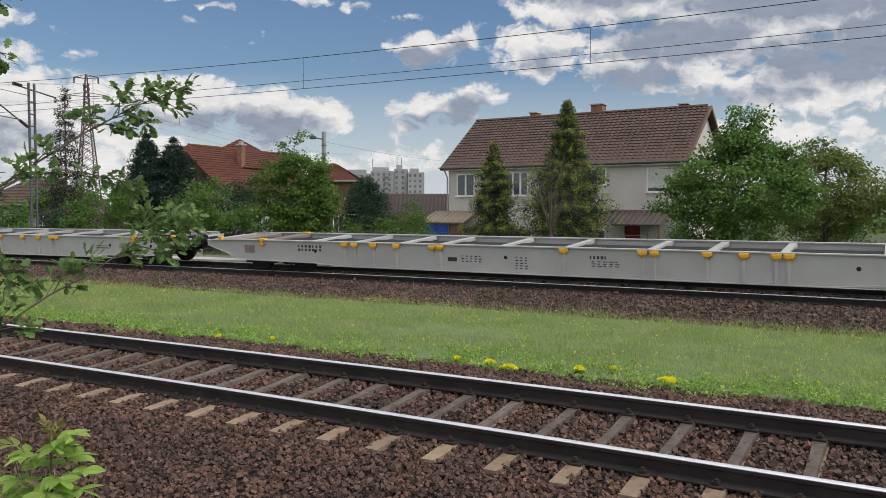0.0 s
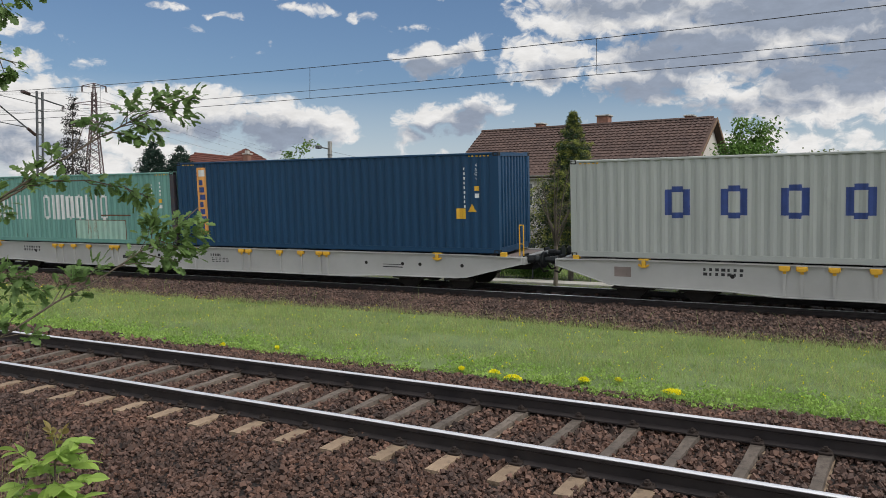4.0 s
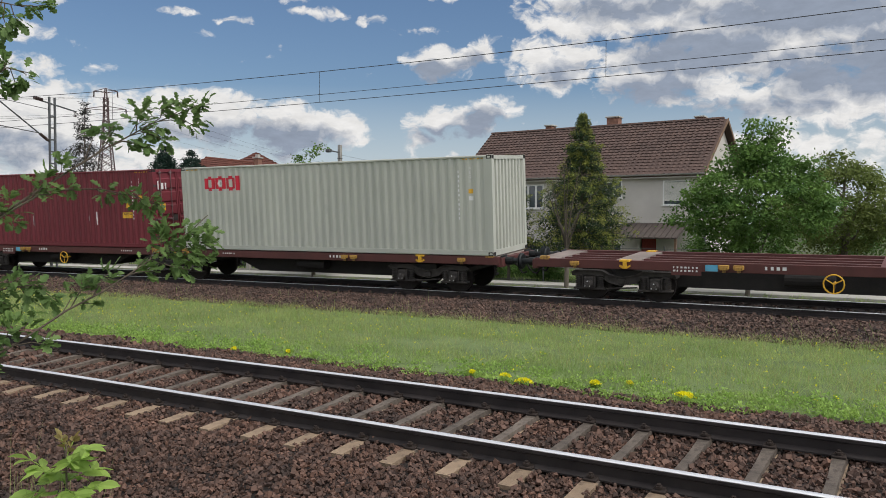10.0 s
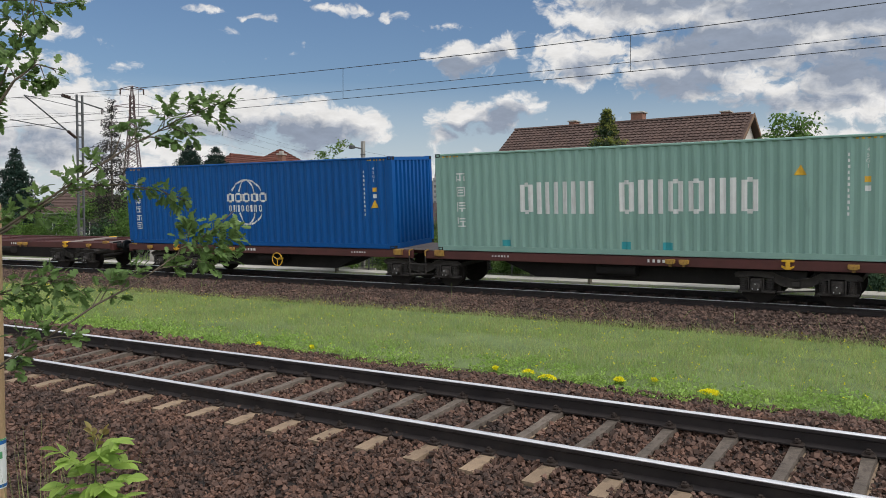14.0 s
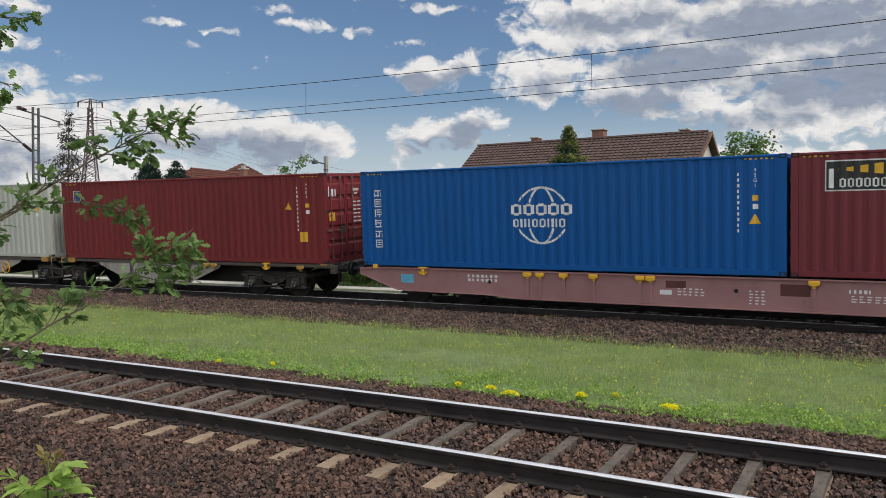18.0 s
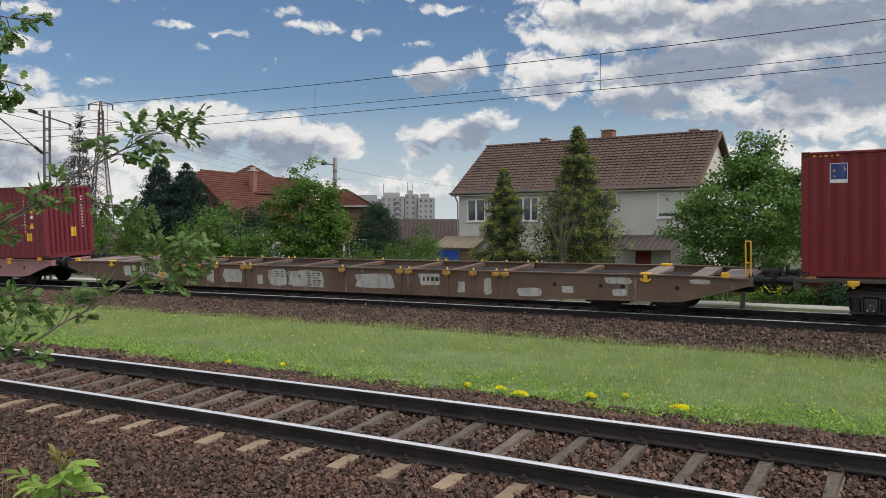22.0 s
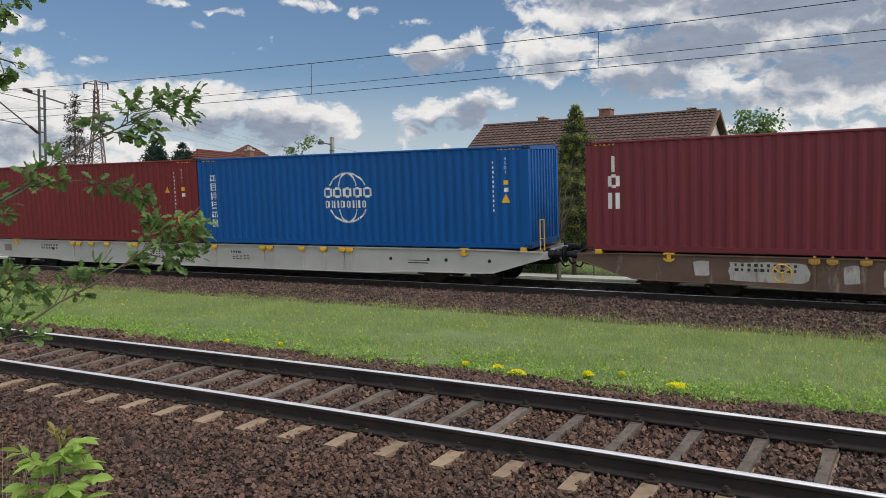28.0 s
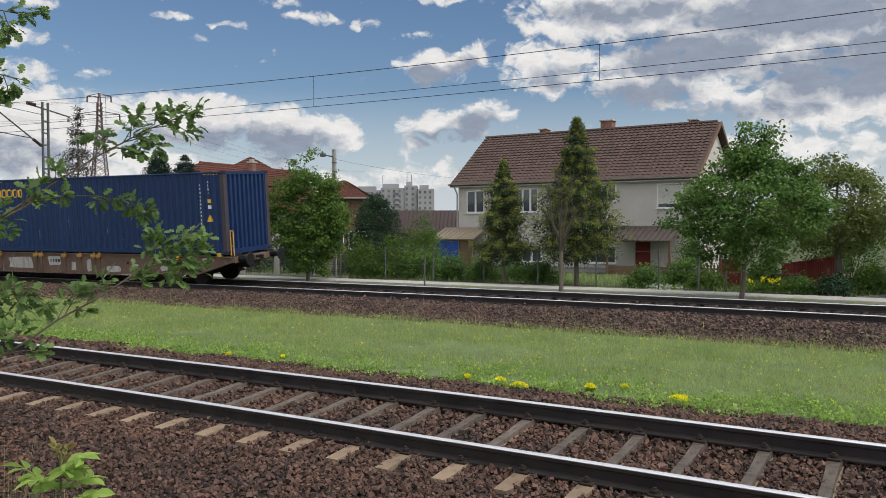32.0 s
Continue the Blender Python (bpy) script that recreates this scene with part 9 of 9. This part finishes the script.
    branch([(-1.03, -5.0, 2.36), (-0.962, -4.949, 2.491), (-0.929, -4.884, 2.557), (-0.893, -4.821, 2.544)],
           [(0.5, -0.041, 0.054, 0.042), (0.56, 0.0, 0.0, 0.034), (0.74, 0.001, 0.003, 0.036), (0.91, -0.004, -0.014, 0.037), (0.81, -0.014, -0.062, 0.024), (0.54, 0.027, -0.035, 0.024)])
    branch([(-1.15, -5.22, 1.55), (-0.985, -5.20, 1.684), (-0.824, -5.114, 1.753), (-0.781, -5.023, 1.787), (-0.733, -4.931, 1.802), (-0.697, -4.849, 1.779)],
           [(0.67, -0.002, 0.018, 0.042), (0.75, -0.002, 0.017, 0.038), (0.83, 0.0, 0.01, 0.043), (0.59, 0.004, -0.011, 0.041), (0.69, 0.007, -0.042, 0.034), (0.83, -0.01, -0.045, 0.039), (0.92, -0.005, -0.032, 0.031), (0.54, 0.004, -0.008, 0.041), (0.4, -0.003, 0.009, 0.056)])
    branch([(-1.155, -5.2, 2.7), (-1.07, -4.98, 2.78), (-1.0, -4.86, 2.80), (-0.95, -4.80, 2.79)],
           [(0.9, -0.012, -0.058, 0.041), (0.86, -0.017, -0.092, 0.029), (0.94, 0.038, -0.002, 0.029), (0.94, 0.089, 0.004, 0.017), (0.66, 0.0, 0.034, 0.051)])
    branch([(-1.15, -5.2, 2.0), (-1.30, -5.30, 2.3), (-1.5, -5.5, 2.6)], [(0.4, 0.0, 0.0, 0.07), (0.72, 0.01, 0.01, 0.07)])
    return root


young_tree()


def stake():
    x, y = -1.066, -4.985
    z0 = ground_at(x, y)
    root = thing("tree_stake", "round pale wooden tree stake with a printed label", "stake", m=Matrix.Translation((x, y, z0)))
    top = 2.071 - z0
    bm = bmesh.new()
    tube(bm, (0, 0, -0.2), (0, 0, top - 0.012), 0.036, 0.036, 20)
    tube(bm, (0, 0, top - 0.012), (0, 0, top), 0.036, 0.029, 20)
    part("shaft", bm, M["stake_wood"], root)

    def wrap(z1, z2, r, a0=0, a1=360, n=24):
        b = bmesh.new()
        lo, hi = [], []
        for i in range(n + 1):
            t = radians(a0 + (a1 - a0) * i / n)
            lo.append(b.verts.new((math.cos(t) * r, math.sin(t) * r, z1))), hi.append(b.verts.new((math.cos(t) * r, math.sin(t) * r, z2)))
        for i in range(n):
            b.faces.new((lo[i], lo[i + 1], hi[i + 1], hi[i]))
        return b
    zc = 1.13 - z0
    lab = part("label", wrap(zc - 0.09, zc + 0.09, 0.0375), M["label_paper"], root, "white printed label")
    part("label_band", wrap(zc + 0.070, zc + 0.083, 0.0381), M["label_blue"], lab), part("label_band", wrap(zc - 0.085, zc - 0.074, 0.0381), M["label_blue"], lab)
    part("label_band", wrap(zc + 0.084, zc + 0.09, 0.0381), M["label_green"], lab)
    for i in range(7):
        part("label_print", wrap(zc + 0.02 - 0.045 * (i % 2), zc + 0.045 - 0.045 * (i % 2), 0.0381, -150 + i * 24, -132 + i * 24, 4), M["label_blue" if i % 2 else "label_green"], lab)


stake()


def sapling():
    """A sapling with feathered leaves: each a stalk with pairs of oval leaflets."""
    x, y = -0.57, -4.914
    z0 = ground_at(x, y)
    root = thing("sapling", "leafy sapling with bright green feathered leaves", "plant", m=Matrix.Translation((x, y, z0)))
    rng = np.random.default_rng(23)
    bm = bmesh.new()
    tube(bm, (0.02, 0.02, 0), (0.01, 0.0, 0.6), 0.009, 0.007, 6), tube(bm, (0.01, 0.0, 0.6), (0, 0, 1.28 - z0), 0.007, 0.003, 6)
    part("stem", bm, M["young_bark"], root)
    # height on the stem, reach sideways, height of the tip, reach towards the viewer, leaflet length
    for h, sx, zt, dep, size in ((1.237, 0.075, 1.268, 0.02, 0.062), (1.157, -0.118, 1.232, 0.0, 0.058), (1.217, 0.04, 1.237, 0.06, 0.066), (1.257, -0.014, 1.300, 0.0, 0.036), (1.237, 0.018, 1.288, -0.02, 0.032), (1.116, -0.094, 1.131, 0.03, 0.062), (1.106, 0.106, 1.142, 0.0, 0.060),
                              (1.137, 0.02, 1.096, 0.09, 0.078), (1.086, -0.111, 1.086, 0.0, 0.066), (1.076, 0.106, 1.087, 0.03, 0.066), (1.147, -0.055, 1.162, -0.06, 0.062), (1.157, 0.066, 1.177, -0.06, 0.060), (1.026, -0.065, 1.026, 0.05, 0.070), (1.026, 0.086, 1.016, 0.0, 0.070), (0.98, 0.0, 1.0, 0.09, 0.075), (0.96, -0.11, 0.97, 0.0, 0.07),
                              (1.19, -0.06, 1.205, 0.05, 0.055), (1.13, 0.06, 1.13, 0.06, 0.06), (1.10, -0.05, 1.08, 0.08, 0.066), (1.05, 0.05, 1.04, 0.08, 0.07), (1.06, -0.12, 1.05, -0.04, 0.06), (1.2, 0.03, 1.21, -0.05, 0.05)):
        p = Vector((0, 0, h - z0))
        q = Vector((0.835 * sx + 0.55 * dep, 0.55 * sx - 0.835 * dep, zt - z0))
        bm = bmesh.new()
        tube(bm, p, q, 0.0028, 0.0014, 5)
        way = (q - p).normalized()
        out = way.cross(Vector((0, 0, 1))).normalized()
        bases, dirs, sizes = [q], [way + Vector((0, 0, -0.3))], [size * 1.2]
        for f in (0.3, 0.62, 0.94):
            for sg in (-1, 1):
                bases.append(p.lerp(q, f)), dirs.append(out * sg + way * 0.7 + Vector((0, 0, rng.uniform(-0.55, 0.15)))), sizes.append(size * rng.uniform(0.95, 1.35))
        st = part("leaf_stalk", bm, M["ash_leaf"], root)
        lobed_leaves("foliage", bases, dirs, sizes, ASH, "bronze_leaf" if size < 0.04 else "ash_leaf", st, int(rng.integers(1, 9999)), 0.3)


sapling()


def grass_tuft(x, y, n, h, seed):
    z0 = ground_at(x, y)
    root = thing("grass_tuft", "tuft of tall half-dry grass", "grass", m=Matrix.Translation((x, y, z0)))
    rng = np.random.default_rng(seed)
    V, F = [], []
    for _ in range(n):
        a, l = rng.uniform(0, 6.3), h * rng.uniform(0.55, 1.0)
        d, s = Vector((math.cos(a), math.sin(a), 0)), rng.uniform(0.05, 0.35)
        side = d.cross(Vector((0, 0, 1))) * 0.0042
        b = len(V)
        for k in range(5):
            t = k / 4
            p = Vector((rng.normal() * 0.002, rng.normal() * 0.002, 0)) + d * (0.02 + s * l * t * t) + Vector((0, 0, l * t * (1 - 0.15 * s * t)))
            V += [tuple(p - side * (1.05 - t)), tuple(p + side * (1.05 - t))]
        F += [(b + 2 * k, b + 2 * k + 1, b + 2 * k + 3, b + 2 * k + 2) for k in range(4)]
    tagged(raw("foliage", V, F, M["blade_tuft"], root), kind="stuff")


grass_tuft(-0.92, -4.92, 80, 1.24, 3)
grass_tuft(-0.80, -4.78, 60, 1.12, 4)
grass_tuft(-0.70, -5.02, 50, 1.05, 6)
grass_tuft(-0.35, -4.75, 26, 0.75, 5)


motions()
